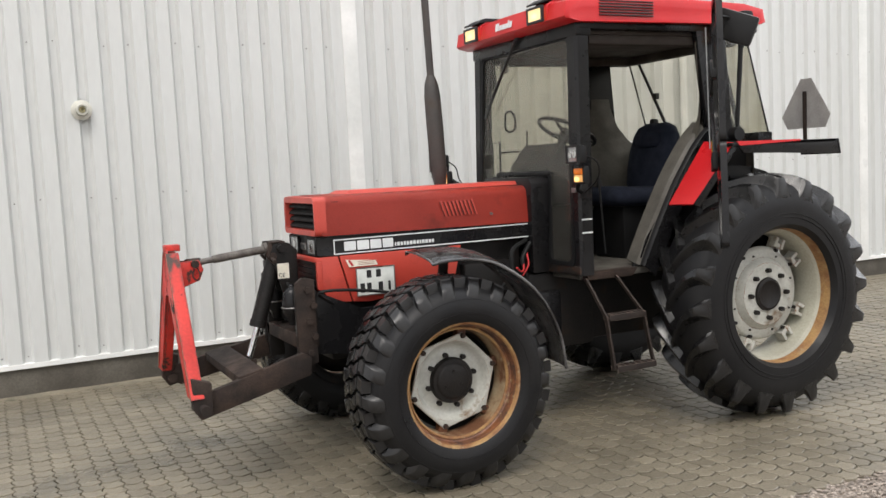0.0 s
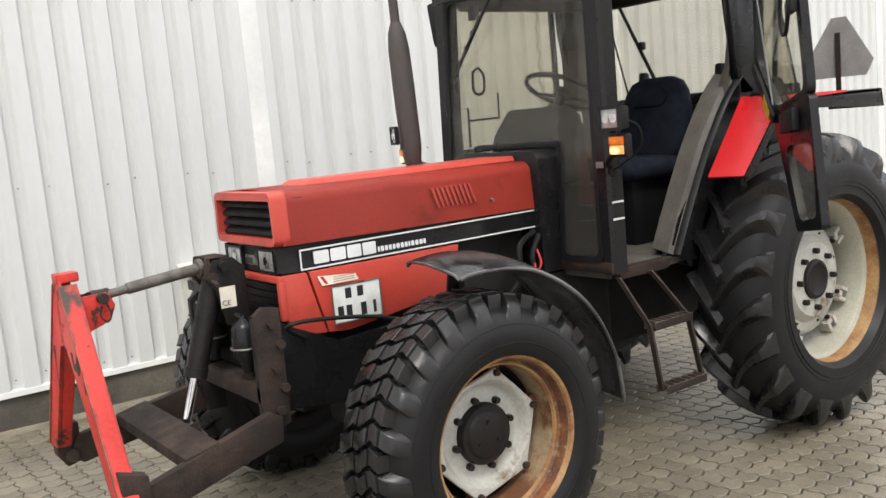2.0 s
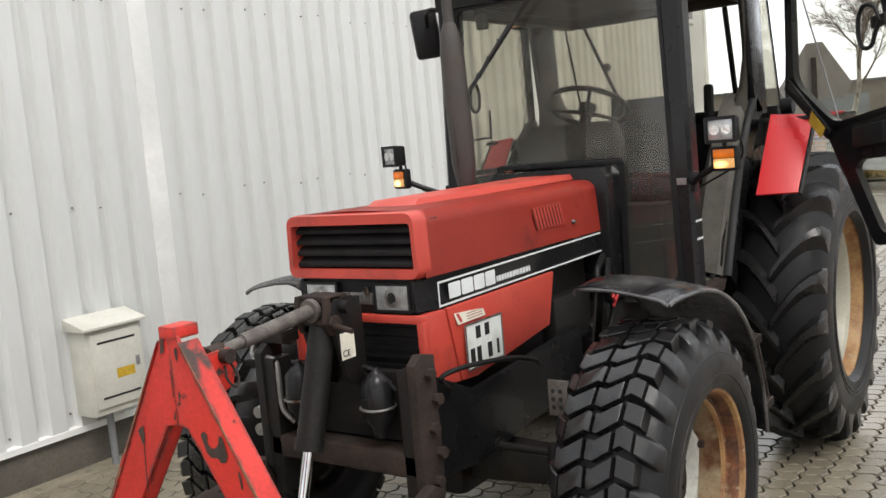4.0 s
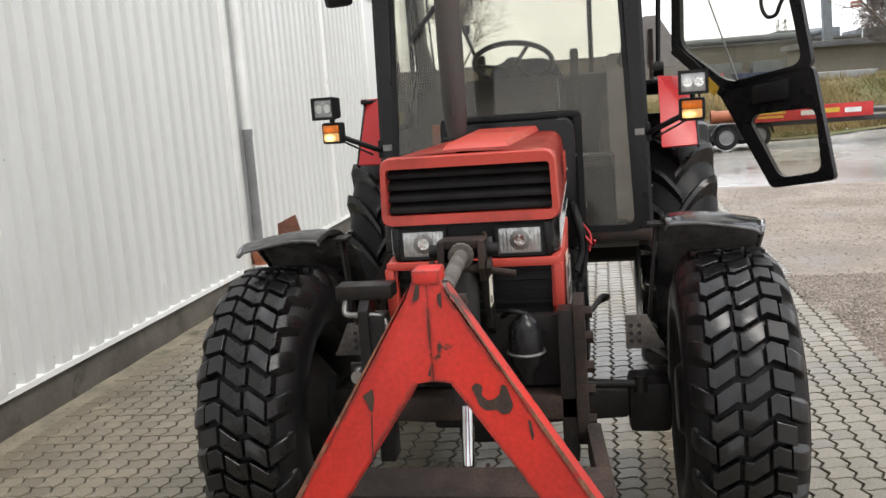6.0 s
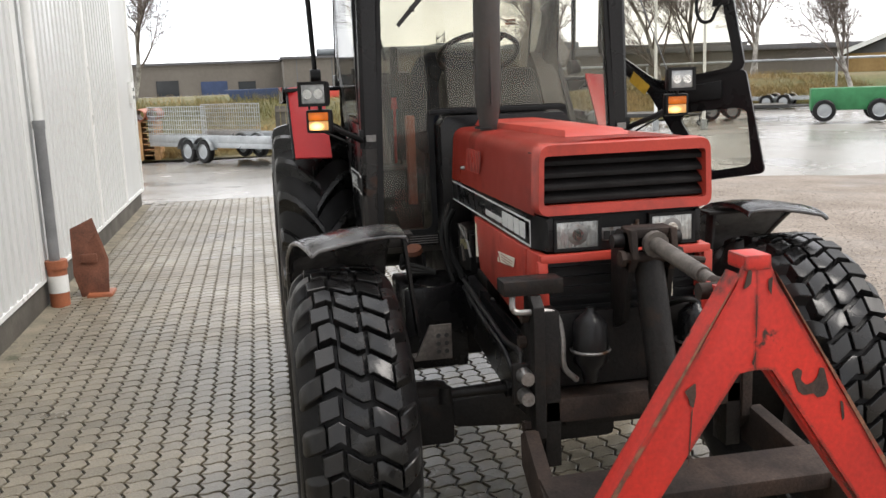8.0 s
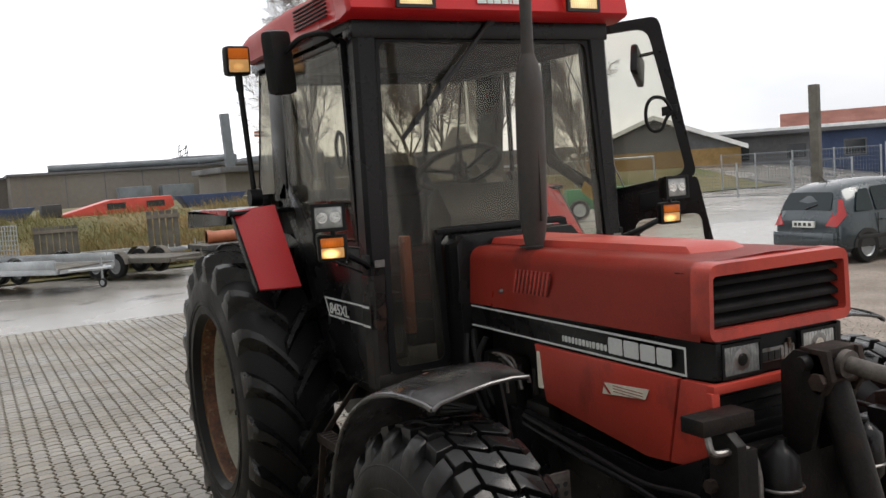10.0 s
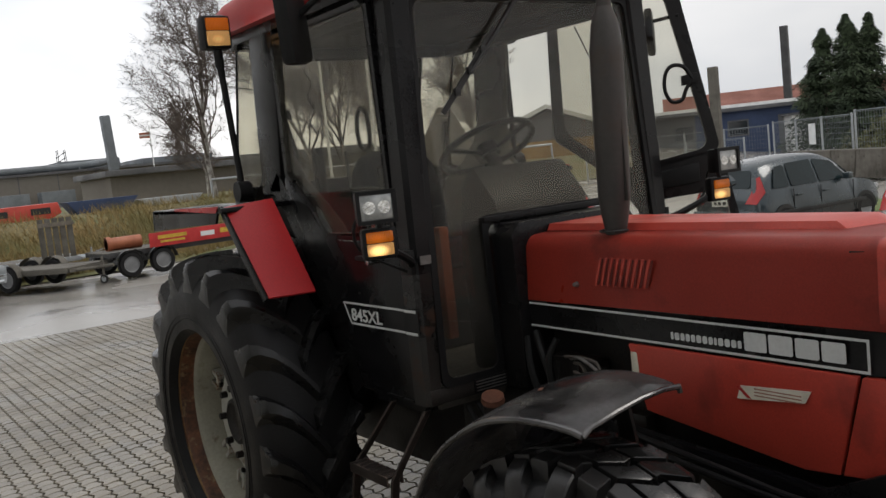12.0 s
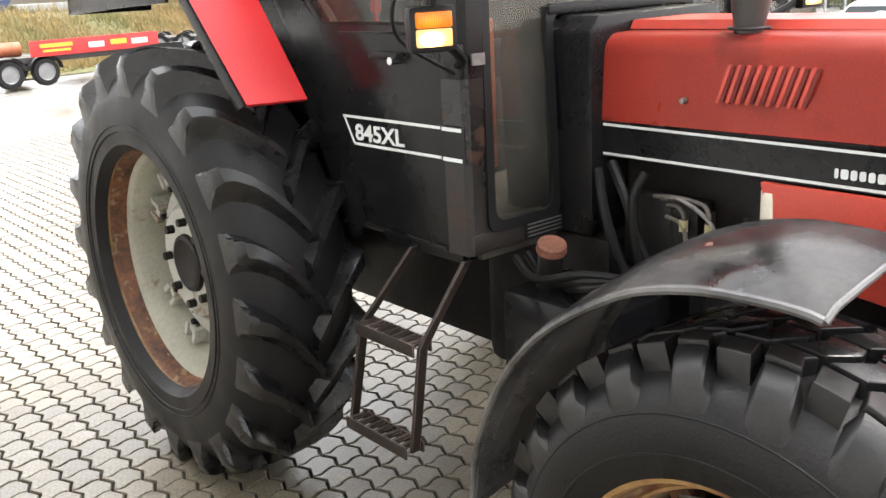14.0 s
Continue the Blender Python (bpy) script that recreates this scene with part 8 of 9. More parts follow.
def gable_house(at, rz, lx, ly, wall_h, ridge, wall_m, roof_m, label, windows=()):
    h = thing("house", label, "building", at, rz)
    solid("wall", (-lx / 2, -ly / 2, -0.5), (lx / 2, ly / 2, wall_h), wall_m, h)
    bm = bmesh.new()
    o = 0.5
    for s in (1, -1):
        slab(bm, [(-lx / 2 - o, s * (ly / 2 + o), wall_h - 0.15), (lx / 2 + o, s * (ly / 2 + o), wall_h - 0.15), (lx / 2 + o, 0, ridge), (-lx / 2 - o, 0, ridge)], (0, 0, 0.2))
    part("roof", bm, roof_m, h)
    bm = bmesh.new()
    for s in (1, -1):
        slab(bm, [(s * lx / 2, -ly / 2, wall_h - 0.01), (s * lx / 2, ly / 2, wall_h - 0.01), (s * lx / 2, 0, ridge - 0.15)], (-s * 0.1, 0, 0))
    part("gable", bm, "roof_grey", h)
    for s in (1, -1):
        bm = bmesh.new()
        for q_ in (1, -1):
            slab(bm, [(s * (lx / 2 + o), q_ * (ly / 2 + o), wall_h - 0.2), (s * (lx / 2 + o), 0, ridge - 0.05), (s * (lx / 2 + o), 0, ridge + 0.25), (s * (lx / 2 + o), q_ * (ly / 2 + o), wall_h + 0.1)], (s * 0.06, 0, 0))
        part("verge_board", bm, "flash", h)
    for x, z0, z1, w_ in windows:
        for s in (1, -1):
            wn_ = solid("window", (x, s * ly / 2 - 0.02, z0), (x + w_, s * ly / 2 + 0.03, z1), "flash", h)
            solid("pane", (x + 0.08, s * ly / 2 - 0.01, z0 + 0.08), (x + w_ - 0.08, s * ly / 2 + 0.045, z1 - 0.08), "window_dark", wn_)
    return h


gable_house((-49, 45, 0), -46, 14, 11, 2.4, 4.6, "brick_yellow", "roof_grey", "yellow brick house with a dark low gable", ((-5, 0.9, 2.0, 1.3), (-1.5, 0.9, 2.0, 1.3), (2, 0.9, 2.0, 1.3)))
gable_house((-57, 84.7, 0), 42, 24, 14, 2.9, 5.6, "brick_yellow", "tile_red", "long brick building with a red tiled roof", ((-12, 1, 2.4, 1.8), (-8, 1, 2.4, 1.8), (-4, 1, 2.4, 1.8), (0, 1, 2.4, 1.8), (4, 1, 2.4, 1.8), (8, 1, 2.4, 1.8)))
bl = thing("blue_building", "flat-roofed blue clad building with a grey fascia", "building", (-40, 52, 0), 44)
solid("wall", (-8, -4, -0.5), (-1.5, 4, 3.0), "roof_grey", bl)
solid("wall", (-1.5, -4, -0.5), (14, 4, 3.0), "blue_wall", bl)
solid("fascia", (-8.4, -4.6, 3.0), (14.4, 4.6, 3.25), "roof_grey", bl, 0.03)
for k in range(6):
    wn_ = solid("window", (-6.6 + 3.6 * k, -4.04, 1.3), (-5.2 + 3.6 * k, -3.98, 2.4), "roof_grey", bl)
    solid("pane", (-6.5 + 3.6 * k, -4.06, 1.4), (-5.3 + 3.6 * k, -4.03, 2.3), "window_dark", wn_)
solid("loading_door", (3.9, -4.05, -0.2), (5.4, -3.97, 2.5), "roof_grey", bl)
solid("roof_light", (-10.0, 2.0, 3.25), (6.5, 2.6, 3.62), "flash", bl, 0.03)
solid("canopy", (-12, -5.6, 2.2), (-8, -3.0, 2.45), "flash", bl)
for x in (-11.7, -8.5):
    bar("canopy_post", (x, -5.4, -0.2), (x, -5.4, 2.2), 0.08, "flash", bl)
wc = thing("white_shed", "white boarded shed beside the blue building", "shed", (-31.5, 52.5, 0), 44)
solid("wall", (-2.2, -1.5, -0.3), (2.2, 1.5, 2.3), "flash", wc)
solid("roof", (-2.4, -1.7, 2.3), (2.4, 1.7, 2.4), "roof_grey", wc)
# white corrugated container by the gate
ct = thing("shipping_container", "white corrugated steel container by the gate", "container", (-9.7, 31.6, 0), -30)
bm = bmesh.new()
prof = []
x = -3.0
while x < 3.0:
    prof += [(x, 0), (x + 0.12, 0), (x + 0.16, 1), (x + 0.26, 1)]
    x += 0.3
loft(bm, [[(px, -1.2 + 0.04 * d, z) for px, d in prof] for z in (0.15, 2.6)])
part("side_sheet", bm, "sheet", ct, smooth=0)
solid("box", (-3.0, -1.15, 0.1), (3.0, 1.2, 2.58), "sheet", ct)
for x0 in (-3.05, 2.95):
    solid("corner_post", (x0, -1.23, 0.0), (x0 + 0.1, -1.1, 2.65), "sheet", ct)
solid("top_rail", (-3.05, -1.23, 2.58), (3.05, -1.15, 2.68), "sheet", ct)
sgn = thing("blue_sign", "small square blue sign on a post", "sign", (-11.4, 27.0, 0), -30)
solid("face", (-0.25, -0.01, 1.35), (0.25, 0.01, 1.85), "sign_blue", sgn, 0.004)
solid("mark", (-0.10, -0.015, 1.55), (0.12, -0.011, 1.62), "white", sgn)
bar("post", (0, 0.02, 0), (0, 0.02, 1.9), 0.03, "galv", sgn)


# fence and gate
def fence(a, b, height, n, mesh=True, name="mesh_fence", label="galvanised wire mesh fence"):
    a, b = Vector(a), Vector(b)
    f = thing(name, label, "fence", a)
    d = b - a
    for k in range(n + 1):
        p = d * (k / n)
        bar("post", p, p + Vector((0, 0, height)), 0.04, "galv", f, seg=8)
    for z in (0.08, height - 0.05):
        bar("rail", Vector((0, 0, z)), d + Vector((0, 0, z)), 0.020, "far_metal", f, seg=6)
    if mesh:
        bm = bmesh.new()
        m_ = int(d.length / 0.16)
        for k in range(m_):
            p = d * (k / m_)
            rod(bm, p + Vector((0, 0, 0.1)), p + Vector((0, 0, height - 0.06)), 0.006, seg=3, caps=False)
        for k in range(10):
            z = 0.15 + (height - 0.25) * k / 9
            rod(bm, Vector((0, 0, z)), d + Vector((0, 0, z)), 0.006, seg=3, caps=False)
        tagged(part("wire_mesh", bm, "far_metal", f), "grey wire mesh", kind="stuff")
    return f


fence((-21.2, 32.8, 0), (-14.3, 27.6, 0), 2.0, 3, name="gate", label="wide galvanised mesh gate")
fence((-14.0, 27.3, 0), (-9.0, 24.6, 0), 2.1, 2)
fence((-32.0, 34.0, 0), (-21.6, 33.0, 0), 1.9, 4)
fence((-27.0, 27.0, 0), (-19.5, 28.5, 0), 1.5, 3)
solid_sign = thing("gate_notice", "white notice plate hanging on the gate", "sign", (-17.2, 29.7, 0), -37)
solid("face", (-0.35, -0.06, 0.95), (0.35, -0.045, 1.75), "white", solid_sign)
cpst = thing("timber_post", "square weathered timber post", "post", (-13.7, 19.7, 0), 20)
solid("shaft", (-0.13, -0.13, -0.05), (0.13, 0.13, 3.72), "old_plank", cpst, 0.02)
dpst = thing("dark_chimney", "thin dark chimney beyond the houses", "chimney", (-43.0, 65.5, 0), 20)
solid("shaft", (-0.29, -0.29, -0.05), (0.29, 0.29, 9.8), "dark_steel", dpst, 0.04)
for x, y, h_ in ((-22.0, 11.3, 7.2), (-21.3, 12.6, 6.6)):
    fp = thing("flagpole", "slim white flagpole on the grass", "flagpole", (x, y, ground_height(x, y) - 0.05), group="flagpoles")
    bar("pole", (0, 0, 0), (0, 0, h_), 0.055, "flash", fp, seg=10, r1=0.035)
    bar("base", (0, 0, 0), (0, 0, 0.3), 0.10, "galv", fp, seg=10)
fl = thing("small_flag", "small red and white flag over the roofs", "flag", (-60, 17.6, 2.0))
bar("pole", (0, 0, 0), (0, 0, 4.2), 0.04, "flash", fl)
solid("cloth", (-0.02, -0.75, 3.45), (0.02, -0.04, 3.85), "clay", fl, 0.005)
solid("cross_bar", (-0.025, -0.75, 3.60), (0.025, -0.04, 3.70), "white", fl)
wp = thing("pipe_rack", "long pale pipe carried on low posts", "pipe", (-34.5, 12.0, 0))
bar("pipe", (0, 0, 2.05), (3.5, 16.5, 2.05), 0.055, "galv", wp)
for k in range(5):
    bar("post", (3.5 * k / 4, 16.5 * k / 4, 0.8), (3.5 * k / 4, 16.5 * k / 4, 2.0), 0.05, "galv", wp)
sh = thing("long_shed", "long grey shed beyond the bank", "shed", (-62, 30, 0), 0)
solid("wall", (-4, -16, -0.5), (4, 26, 3.0), "far_wall", sh)
solid("roof", (-4.5, -16.4, 3.0), (4.5, 26.4, 3.4), "roof_grey", sh, 0.05)


# concrete barrier blocks before the gate
for k in range(4):
    bb = thing("barrier_block", "grey concrete barrier block by the gate", "barrier", (-15.4 + 1.3 * k, 26.3 - 0.72 * k, 0), -29, group="barrier blocks by the gate")
    bm = bmesh.new()
    slab(bm, [(-0.72, -0.28, -0.02), (-0.72, 0.28, -0.02), (-0.72, 0.20, 0.85), (-0.72, -0.20, 0.85)], (1.44, 0, 0), 0.03)
    part("block", bm, "concrete", bb)
# strip of lawn behind the cars
bm = bmesh.new()
loft(bm, [[(x, y, 0.02 - yard_fall(x, y) + 0.03 * noise.noise((x, y, 3))) for y in np.linspace(16.5, 19.2, 8)] for x in np.linspace(-9.0, 4.0, 30)])
tagged(part("lawn", bm, "lawn"), "short green lawn strip behind the cars", "grass", kind="structure")


# ---- cars ----
def hatchback(at, rz, paint, label):
    """A small five-door car, nose towards its local +x, about 3.85 m long."""
    c = thing("car", label, "car", at, rz)
    st = [(-1.92, 0.58, 0.35, 0.62, 0.80, 0.50), (-1.88, 0.76, 0.26, 0.70, 0.98, 0.62), (-1.70, 0.82, 0.22, 0.86, 1.32, 0.58), (-1.35, 0.84, 0.20, 0.90, 1.46, 0.57), (-0.6, 0.85, 0.20, 0.90, 1.52, 0.58),
          (0.1, 0.85, 0.20, 0.90, 1.50, 0.58), (0.55, 0.85, 0.20, 0.90, 1.36, 0.57), (1.05, 0.84, 0.20, 0.90, 0.98, 0.62), (1.45, 0.82, 0.22, 0.82, 0.88, 0.62), (1.78, 0.74, 0.26, 0.68, 0.74, 0.55), (1.90, 0.55, 0.35, 0.55, 0.60, 0.40)]
    rows = []
    for x, hw, z0, zb, zr, rw in st:
        rows.append([(x, -hw * 0.9, z0), (x, -hw, z0 + 0.12), (x, -hw, (z0 + zb) / 2), (x, -hw * 0.96, zb), (x, -rw - 0.03, zr - 0.07), (x, -rw * 0.75, zr),
                     (x, 0, zr + 0.015), (x, rw * 0.75, zr), (x, rw + 0.03, zr - 0.07), (x, hw * 0.96, zb), (x, hw, (z0 + zb) / 2), (x, hw, z0 + 0.12), (x, hw * 0.9, z0)])
    bm = bmesh.new()
    vs = loft(bm, list(zip(*[smooth_path(col, 4) for col in zip(*rows)])), True)
    bm.faces.new(vs[0])
    bm.faces.new(vs[-1][::-1])
    part("body", bm, paint, c, smooth=60)
    ysh = lambda z, x, s: s * (0.822 + (0.615 - 0.822) * min(1, max(0, (z - 0.9) / 0.53)) + 0.006)
    for s in (1, -1):
        for pts in ([(-1.50, 0.96), (-1.05, 0.95), (-1.02, 1.36), (-1.28, 1.34)], [(-0.98, 0.95), (-0.22, 0.95), (-0.22, 1.40), (-0.95, 1.38)], [(-0.15, 0.95), (0.72, 0.95), (0.36, 1.32), (-0.15, 1.40)]):
            bm = bmesh.new()
            slab(bm, rounded([(x, ysh(z, x, s), z) for x, z in pts], 0.05, 3), (0, s * 0.008, 0))
            part("side_window", bm, "car_glass", c)
        for x in (-0.98, -0.18, 0.82):
            solid("door_gap", (x, s * 0.838, 0.35), (x + 0.012, s * 0.852, 0.90), "ink", c)
        for x in (-0.80, 0.0):
            solid("door_handle", (x - 0.1, s * 0.84, 0.76), (x + 0.06, s * 0.875, 0.79), paint, c, 0.008)
        bm = bmesh.new()
        box(bm, (0.50, s * 0.84, 0.93), (0.62, s * 1.0, 1.06), 0.03)
        part("door_mirror", bm, paint, c)
        bm = bmesh.new()
        slab(bm, [(-1.915, s * 0.50, 0.72), (-1.885, s * 0.74, 0.70), (-1.70, s * 0.80, 0.90), (-1.66, s * 0.66, 1.20), (-1.735, s * 0.60, 1.16), (-1.86, s * 0.62, 0.92)], (-0.03, s * 0.012, 0.0), 0.004)
        part("tail_lamp", bm, "tail", c)
        bm = bmesh.new()
        box(bm, (1.62, s * 0.50, 0.60), (1.84, s * 0.72, 0.74), 0.03)
        part("headlamp", bm, "lens_face", c)
        bm = bmesh.new()
        box(bm, (-1.5, s * 0.835, 0.44), (1.2, s * 0.862, 0.52), 0.01)
        part("rub_strip", bm, "ink", c)
        for x in (-1.25, 1.2):
            wheel_small("wheel", (x, s * 0.76, 0.30), 0.30, 0.19, c, "y")
            bm = bmesh.new()
            arc = [(x + 0.34 * math.cos(a), 0.30 + 0.34 * math.sin(a)) for a in np.linspace(0, math.pi, 12)]
            slab(bm, [(px, s * 0.845, pz) for px, pz in arc], (0, s * 0.008, 0))
            part("wheel_arch", bm, "ink", c)
    bm = bmesh.new()
    slab(bm, rounded([(-1.875, -0.60, 1.0), (-1.875, 0.60, 1.0), (-1.715, 0.52, 1.32), (-1.715, -0.52, 1.32)], 0.06, 3), (-0.012, 0, 0.005))
    part("rear_window", bm, "car_glass", c)
    bm = bmesh.new()
    slab(bm, rounded([(1.05, -0.60, 0.99), (1.05, 0.60, 0.99), (0.58, 0.50, 1.35), (0.58, -0.50, 1.35)], 0.06, 3), (0.012, 0, 0.012))
    part("windscreen", bm, "car_glass", c)
    bm = bmesh.new()
    box(bm, (-2.0, -0.74, 0.30), (-1.84, 0.74, 0.60), 0.05)
    part("rear_bumper", bm, paint, c)
    np_ = solid("number_plate", (-1.965, -0.26, 0.68), (-1.915, 0.26, 0.80), "plate", c, 0.004, "pale number plate with dark bars")
    for y0 in (-0.2, -0.08, 0.04, 0.14):
        solid("plate_bar", (-1.968, y0, 0.71), (-1.964, y0 + 0.07, 0.77), "ink", np_)
    bar("rear_wiper", (-1.90, 0.0, 1.02), (-1.85, -0.25, 1.10), 0.01, "ink", c)
    bar("aerial", (-1.3, 0, 1.47), (-1.5, 0, 1.62), 0.008, "ink", c)
    return c


hatchback((-7.25, 13.75, -yard_fall(-7.25, 13.75)), 87, "car_grey", "grey-blue five-door hatchback parked on gravel")
hatchback((-2.6, 12.4, -yard_fall(-2.6, 12.4)), 84, "car_white", "silver-white hatchback parked on gravel")


# ---- trees ----
def bare_tree(at, height, seed, lean=(0.0, 0.0), spread=0.85, label="tall bare birch with fine drooping twigs", depth=5):
    r = random.Random(seed)
    t = thing("tree", label, "tree", at)
    tv, tf, cv, cf = [], [], [], []

    def limb(v, f, a, b, r0, r1, seg):
        q = (b - a).to_track_quat("Z", "Y").to_matrix()
        k0 = len(v)
        for p, rr in ((a, r0), (b, r1)):
            for i in range(seg):
                v.append(p + q @ Vector((rr * math.cos(2 * math.pi * i / seg), rr * math.sin(2 * math.pi * i / seg), 0)))
        for i in range(seg):
            f.append((k0 + i, k0 + (i + 1) % seg, k0 + seg + (i + 1) % seg, k0 + seg + i))

    wind = Vector((0.0, -0.045, 0.0))

    def grow(p, d, length, rad, level):
        n = (10, 6, 4, 3, 2)[level - 1]
        rise = (0.05, 0.11, 0.07, 0.0, -0.10)[level - 1]
        for k in range(n):
            nd = (d + Vector((r.gauss(0, 0.11), r.gauss(0, 0.11), r.gauss(0, 0.06) + rise)) + wind * (0.5 + 0.25 * level)).normalized()
            e = p + nd * (length / n)
            r0, r1 = rad * (1 - 0.82 * k / n), rad * (1 - 0.82 * (k + 1) / n)
            if level == 1:
                limb(tv, tf, p, e, r0, r1, 7)
            else:
                limb(cv, cf, p, e, max(r0, 0.0065), max(r1, 0.0045), 4 if level == 2 else 3)
            p, d = e, nd
            if level < depth and not (level == 1 and k < 1) and not (level == 2 and k < 1):
                for _ in range((0, 2, 2, 2, 1)[level] + (1 if r.random() < 0.4 else 0)):
                    side = d.orthogonal().normalized()
                    side.rotate(Matrix.Rotation(r.uniform(0, 2 * math.pi), 3, d))
                    nd2 = (d * r.uniform(0.6, 1.0) + side * spread * r.uniform(0.6, 1.1)).normalized()
                    ll = length * (0.50 * (1 - 0.62 * k / n) if level == 1 else 0.52 * (1 - 0.35 * k / n)) * r.uniform(0.6, 1.25)
                    grow(p.copy(), nd2, ll, max(r1 * 0.55, 0.009), level + 1)

    grow(Vector((0, 0, -0.1)), Vector((lean[0], lean[1], 1)).normalized(), height, height * 0.015, 1)
    for nm, v, f, mm in (("trunk", tv, tf, "bark"), ("crown", cv, cf, "twig")):
        me = bpy.data.meshes.new(nm)
        me.from_pydata([p[:] for p in v], [], f)
        me.materials.append(M[mm])
        me.shade_smooth()
        ob = new(nm, me)
        ob.parent = t
    return t


gz = lambda x, y: ground_height(x, y) - 0.05
bare_tree((-37.3, 13.2, gz(-37.3, 13.2)), 9.6, 3, (-0.04, -0.19))
bare_tree((-39.0, -6.6, gz(-39, -6.6)), 8.2, 8, (0, 0), 0.62)
bare_tree((-33.0, 16.5, gz(-33, 16.5)), 8.6, 11, (0.02, 0.03), 0.6)
bare_tree((-36.0, 19.5, gz(-36, 19.5)), 9.2, 15, (0, 0), 0.58)
bare_tree((-42.0, 26.0, gz(-42, 26)), 9.6, 21, (0, 0), 0.6)
bare_tree((-30.0, 24.0, gz(-30, 24)), 7.6, 33, (0.05, 0.0), 0.55)
bare_tree((-52.0, 32.0, gz(-52, 32)), 9.0, 41)
bare_tree((-42.0, 14.6, gz(-42, 14.6)), 4.6, 52, label="low bare birch with dense twigs")


def spruce(at, height, radius, seed, label="dark green spruce with drooping boughs"):
    r = random.Random(seed)
    t = thing("tree", label, "tree", at)
    bar("trunk", (0, 0, -0.1), (0, 0, height * 0.96), height * 0.018, "twig", t, seg=8, r1=0.02)
    v, f = [], []
    n = int(height * 1500)
    for k in range(n):
        h_ = (k / n) ** 0.85
        z = height * (0.06 + 0.94 * h_)
        a0 = r.uniform(0, 2 * math.pi)
        rad = radius * (1 - h_) ** 0.8 * r.uniform(0.2, 1.0) * (0.75 + 0.22 * math.sin(z * 6.5) + 0.18 * math.sin(3 * a0 + z * 2.3))
        a = a0
        p = Vector((rad * math.cos(a), rad * math.sin(a), z - 0.25 * rad))
        s = r.uniform(0.07, 0.20)
        out = Vector((math.cos(a), math.sin(a), -0.45 + r.gauss(0, 0.25)))
        side = Vector((-math.sin(a), math.cos(a), r.gauss(0, 0.35)))
        b = len(v)
        v += [p - side * s * 0.4, p + side * s * 0.4, p + out * s * 1.2, p + Vector((0, 0, 0.12 * s)) + out * s * 0.3]
        f += [(b, b + 1, b + 2), (b, b + 2, b + 3), (b + 1, b + 3, b + 2)]
    me = bpy.data.meshes.new("crown")
    me.from_pydata([p[:] for p in v], [], f)
    me.materials.append(M["needle"])
    ob = new("crown", me)
    ob.parent = t


for x, y, h_, r_, sd in ((-22.5, 43.0, 7.0, 2.2, 2), (-19.0, 42.0, 5.6, 2.0, 4), (-16.0, 41.0, 5.2, 2.0, 6), (-12.5, 41.5, 6.0, 2.2, 9), (-25.6, 46.0, 7.5, 2.8, 12), (-22.0, 40.5, 6.4, 2.4, 14), (-20.0, 43.5, 5.4, 2.4, 16), (-24.4, 44.5, 5.6, 2.6, 18), (-24.8, 42.5, 6.6, 2.9, 22), (-26.2, 43.6, 5.0, 2.6, 24)):
    spruce((x, y, 0), h_, r_, sd)


def shrub(at, size, seed):
    r = random.Random(seed)
    t = thing("shrub", "dense dull green shrub behind the fence", "shrub", at, group="shrubs along the fence")
    bar("stem", (0, 0, -0.05), (0, 0, size[2] * 0.6), 0.05, "twig", t, seg=6)
    v, f = [], []
    for k in range(2200):
        d = Vector((r.gauss(0, 1), r.gauss(0, 1), abs(r.gauss(0, 1)))).normalized() * r.uniform(0.45, 1.0)
        p = Vector((d.x * size[0], d.y * size[1], d.z * size[2] * (0.8 + 0.3 * math.sin(d.x * 5))))
        s = r.uniform(0.06, 0.16)
        a, b_ = Vector((r.gauss(0, 1), r.gauss(0, 1), r.gauss(0, 1))).normalized() * s, Vector((r.gauss(0, 1), r.gauss(0, 1), r.gauss(0, 1))).normalized() * s
        k0 = len(v)
        v += [p - a, p + a, p + b_]
        f.append((k0, k0 + 1, k0 + 2))
    me = bpy.data.meshes.new("leaves")
    me.from_pydata([p[:] for p in v], [], f)
    me.materials.append(M["bush"])
    ob = new("leaves", me)
    ob.parent = t


for k, (x, y) in enumerate(((-15.0, 33.0), (-12.5, 32.0), (-18.0, 35.5), (-10.0, 34.5))):
    shrub((x, y, 0), (1.7, 1.6, 2.0), 50 + k)

# ---- paving stones ----
PX, PY, X0, Y0 = 0.1145, 0.1155, -0.0375, 0.0965


def end_curve(x):
    """The stepped end joint: its shift along y."""
    f = (x / PX) % 1.0
    return 0.013 * (1 - 2 * abs(2 * f - 1))


def side_curve(y):
    """The wavy long joint: its shift along x."""
    return 0.0095 * math.sin(2 * math.pi * y / PY)


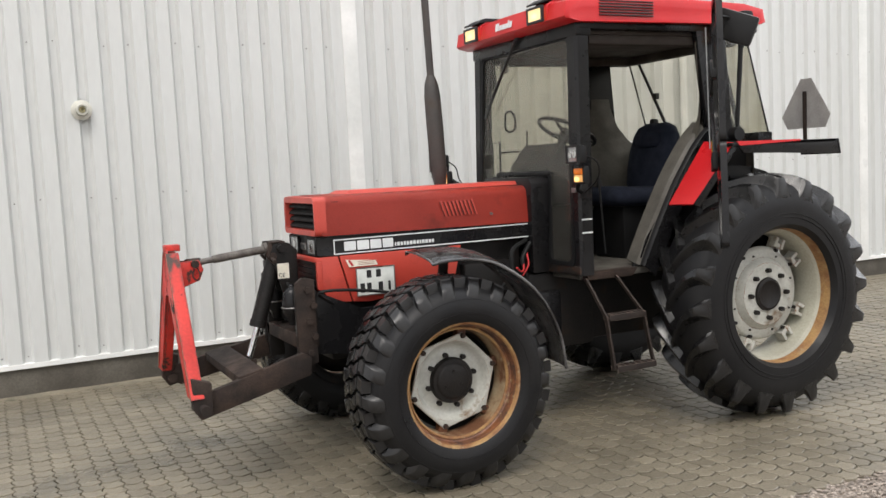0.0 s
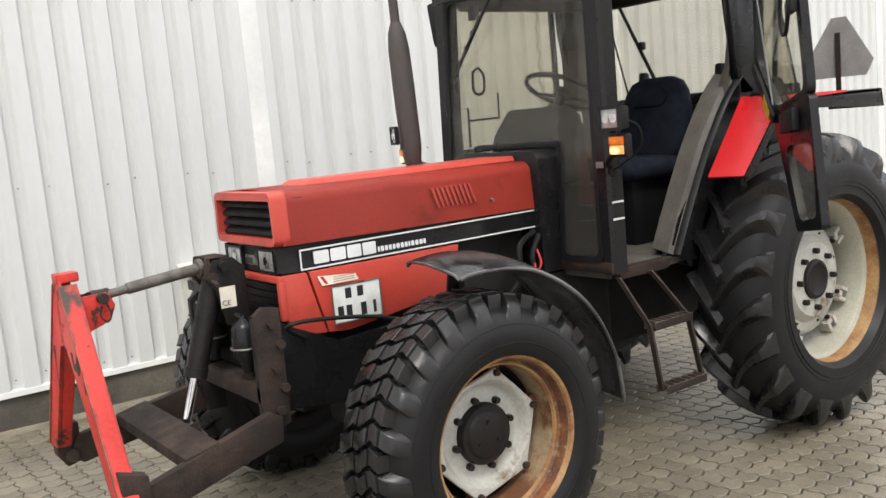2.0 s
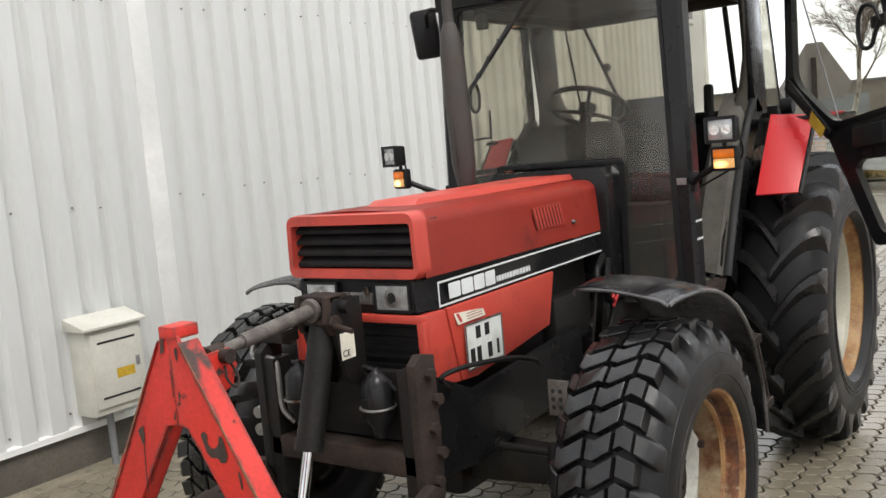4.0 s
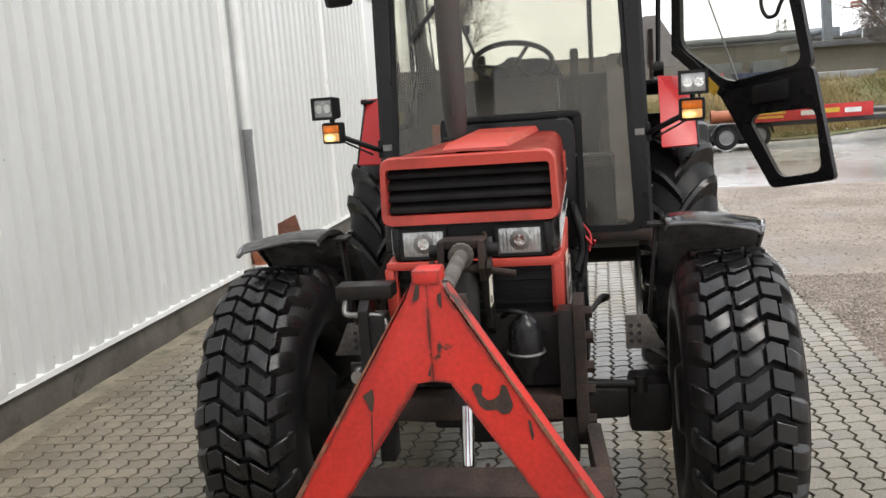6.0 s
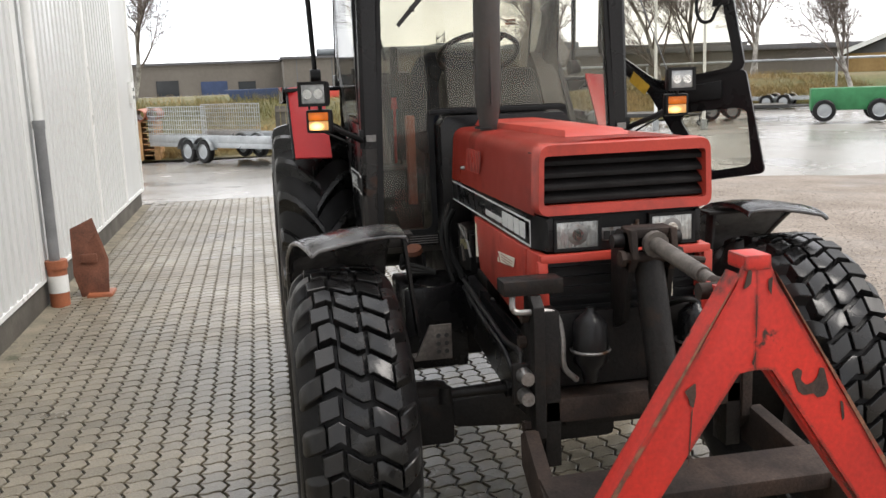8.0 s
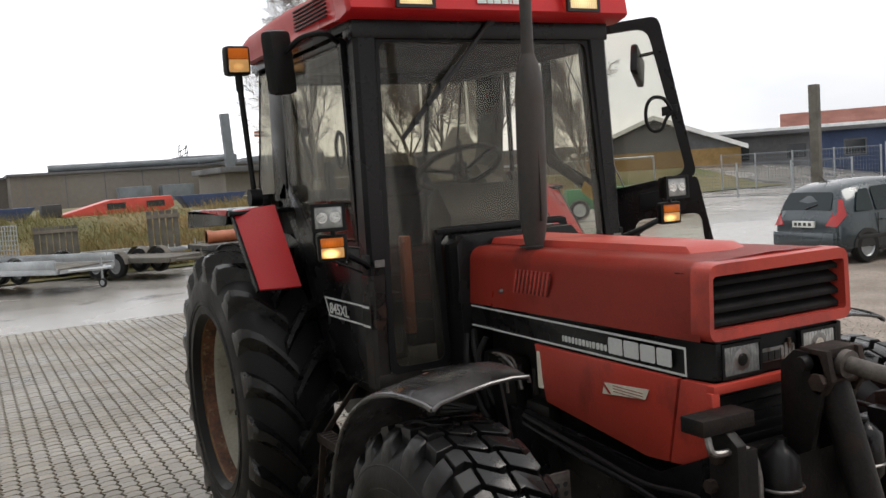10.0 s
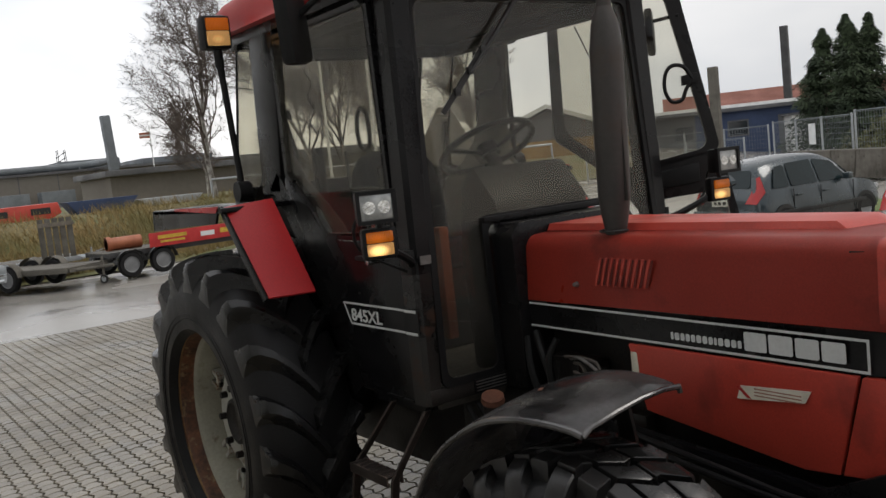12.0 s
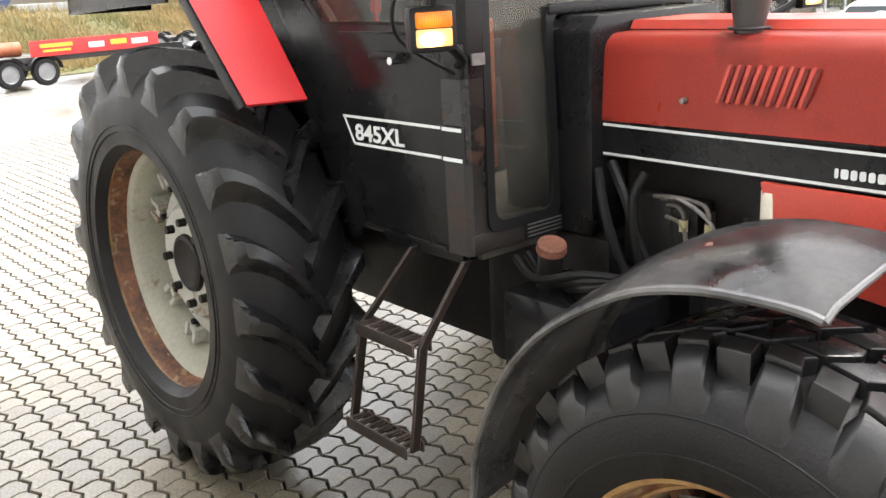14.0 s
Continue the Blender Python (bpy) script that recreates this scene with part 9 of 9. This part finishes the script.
def paver_outline(gap=0.0036, end=0.0066):
    pts = []
    ny, nx = 6, 2
    for k in range(ny):
        y = PY * k / ny
        pts.append((side_curve(y) + gap, y))
    for k in range(nx):
        pts.append((PX * k / nx, PY))
    for k in range(ny):
        y = PY * (1 - k / ny)
        pts.append((PX + side_curve(y) - gap, y))
    for k in range(nx):
        pts.append((PX * (1 - k / nx), 0.0))
    return [(min(max(x, gap - 0.011), PX - gap + 0.011), min(max(y, end), PY - end) + end_curve(x)) for x, y in pts]


def paver_mesh(name, tilt=0.0, lift=0.0):
    o = np.array(paver_outline())
    c = o.mean(0)
    n = len(o)
    v = [(x, y, -0.014) for x, y in o] + [(x, y, lift - 0.003 + tilt * (x - c[0])) for x, y in o]
    v += [(*(c + (p - c) * np.array([0.94, 0.94])), lift + tilt * (p[0] - c[0])) for p in o]
    f = [(a * n + i, a * n + (i + 1) % n, (a + 1) * n + (i + 1) % n, (a + 1) * n + i) for a in (0, 1) for i in range(n)] + [tuple(range(2 * n, 3 * n))]
    return v, f


paving = tagged(new("paving"), "grey interlocking concrete paving with dark joints", "paving", kind="structure")
shapes = []
for k in range(6):
    v, f = paver_mesh("paver", rng.uniform(-0.02, 0.02), rng.uniform(-0.001, 0.0025))
    me = bpy.data.meshes.new("paver")
    me.from_pydata(v, [], f)
    me.materials.append(M["paver"])
    shapes.append(me)
near, rest_v, rest_f = 0, [], []
stones = [paver_mesh("paver", rng.uniform(-0.02, 0.02), rng.uniform(-0.001, 0.0025)) for _ in range(24)]
for i in range(int(-9.9 / PX), int(13.8 / PX)):
    for j in range(-28, 18):
        x, y = i * PX + X0, j * PY + Y0
        if y < -3.02 or y + PY > 2.06:
            continue
        if -0.95 < x < 0.95 and -2.0 < y < -0.90 and near < 298:
            ob = new("paver", shapes[(i * 7 + j * 3) % 6])
            ob.location = (x, y, 0)
            ob.parent = paving
            near += 1
        else:
            v, f = stones[rng.integers(24)]
            b = len(rest_v)
            rest_v += [(p[0] + x, p[1] + y, p[2]) for p in v]
            rest_f += [tuple(b + q for q in g) for g in f]
me = bpy.data.meshes.new("pavers")
me.from_pydata(rest_v, [], rest_f)
me.materials.append(M["paver"])
ob = new("pavers", me)
ob.parent = paving
tagged(ob, "further paving stones", kind="stuff")
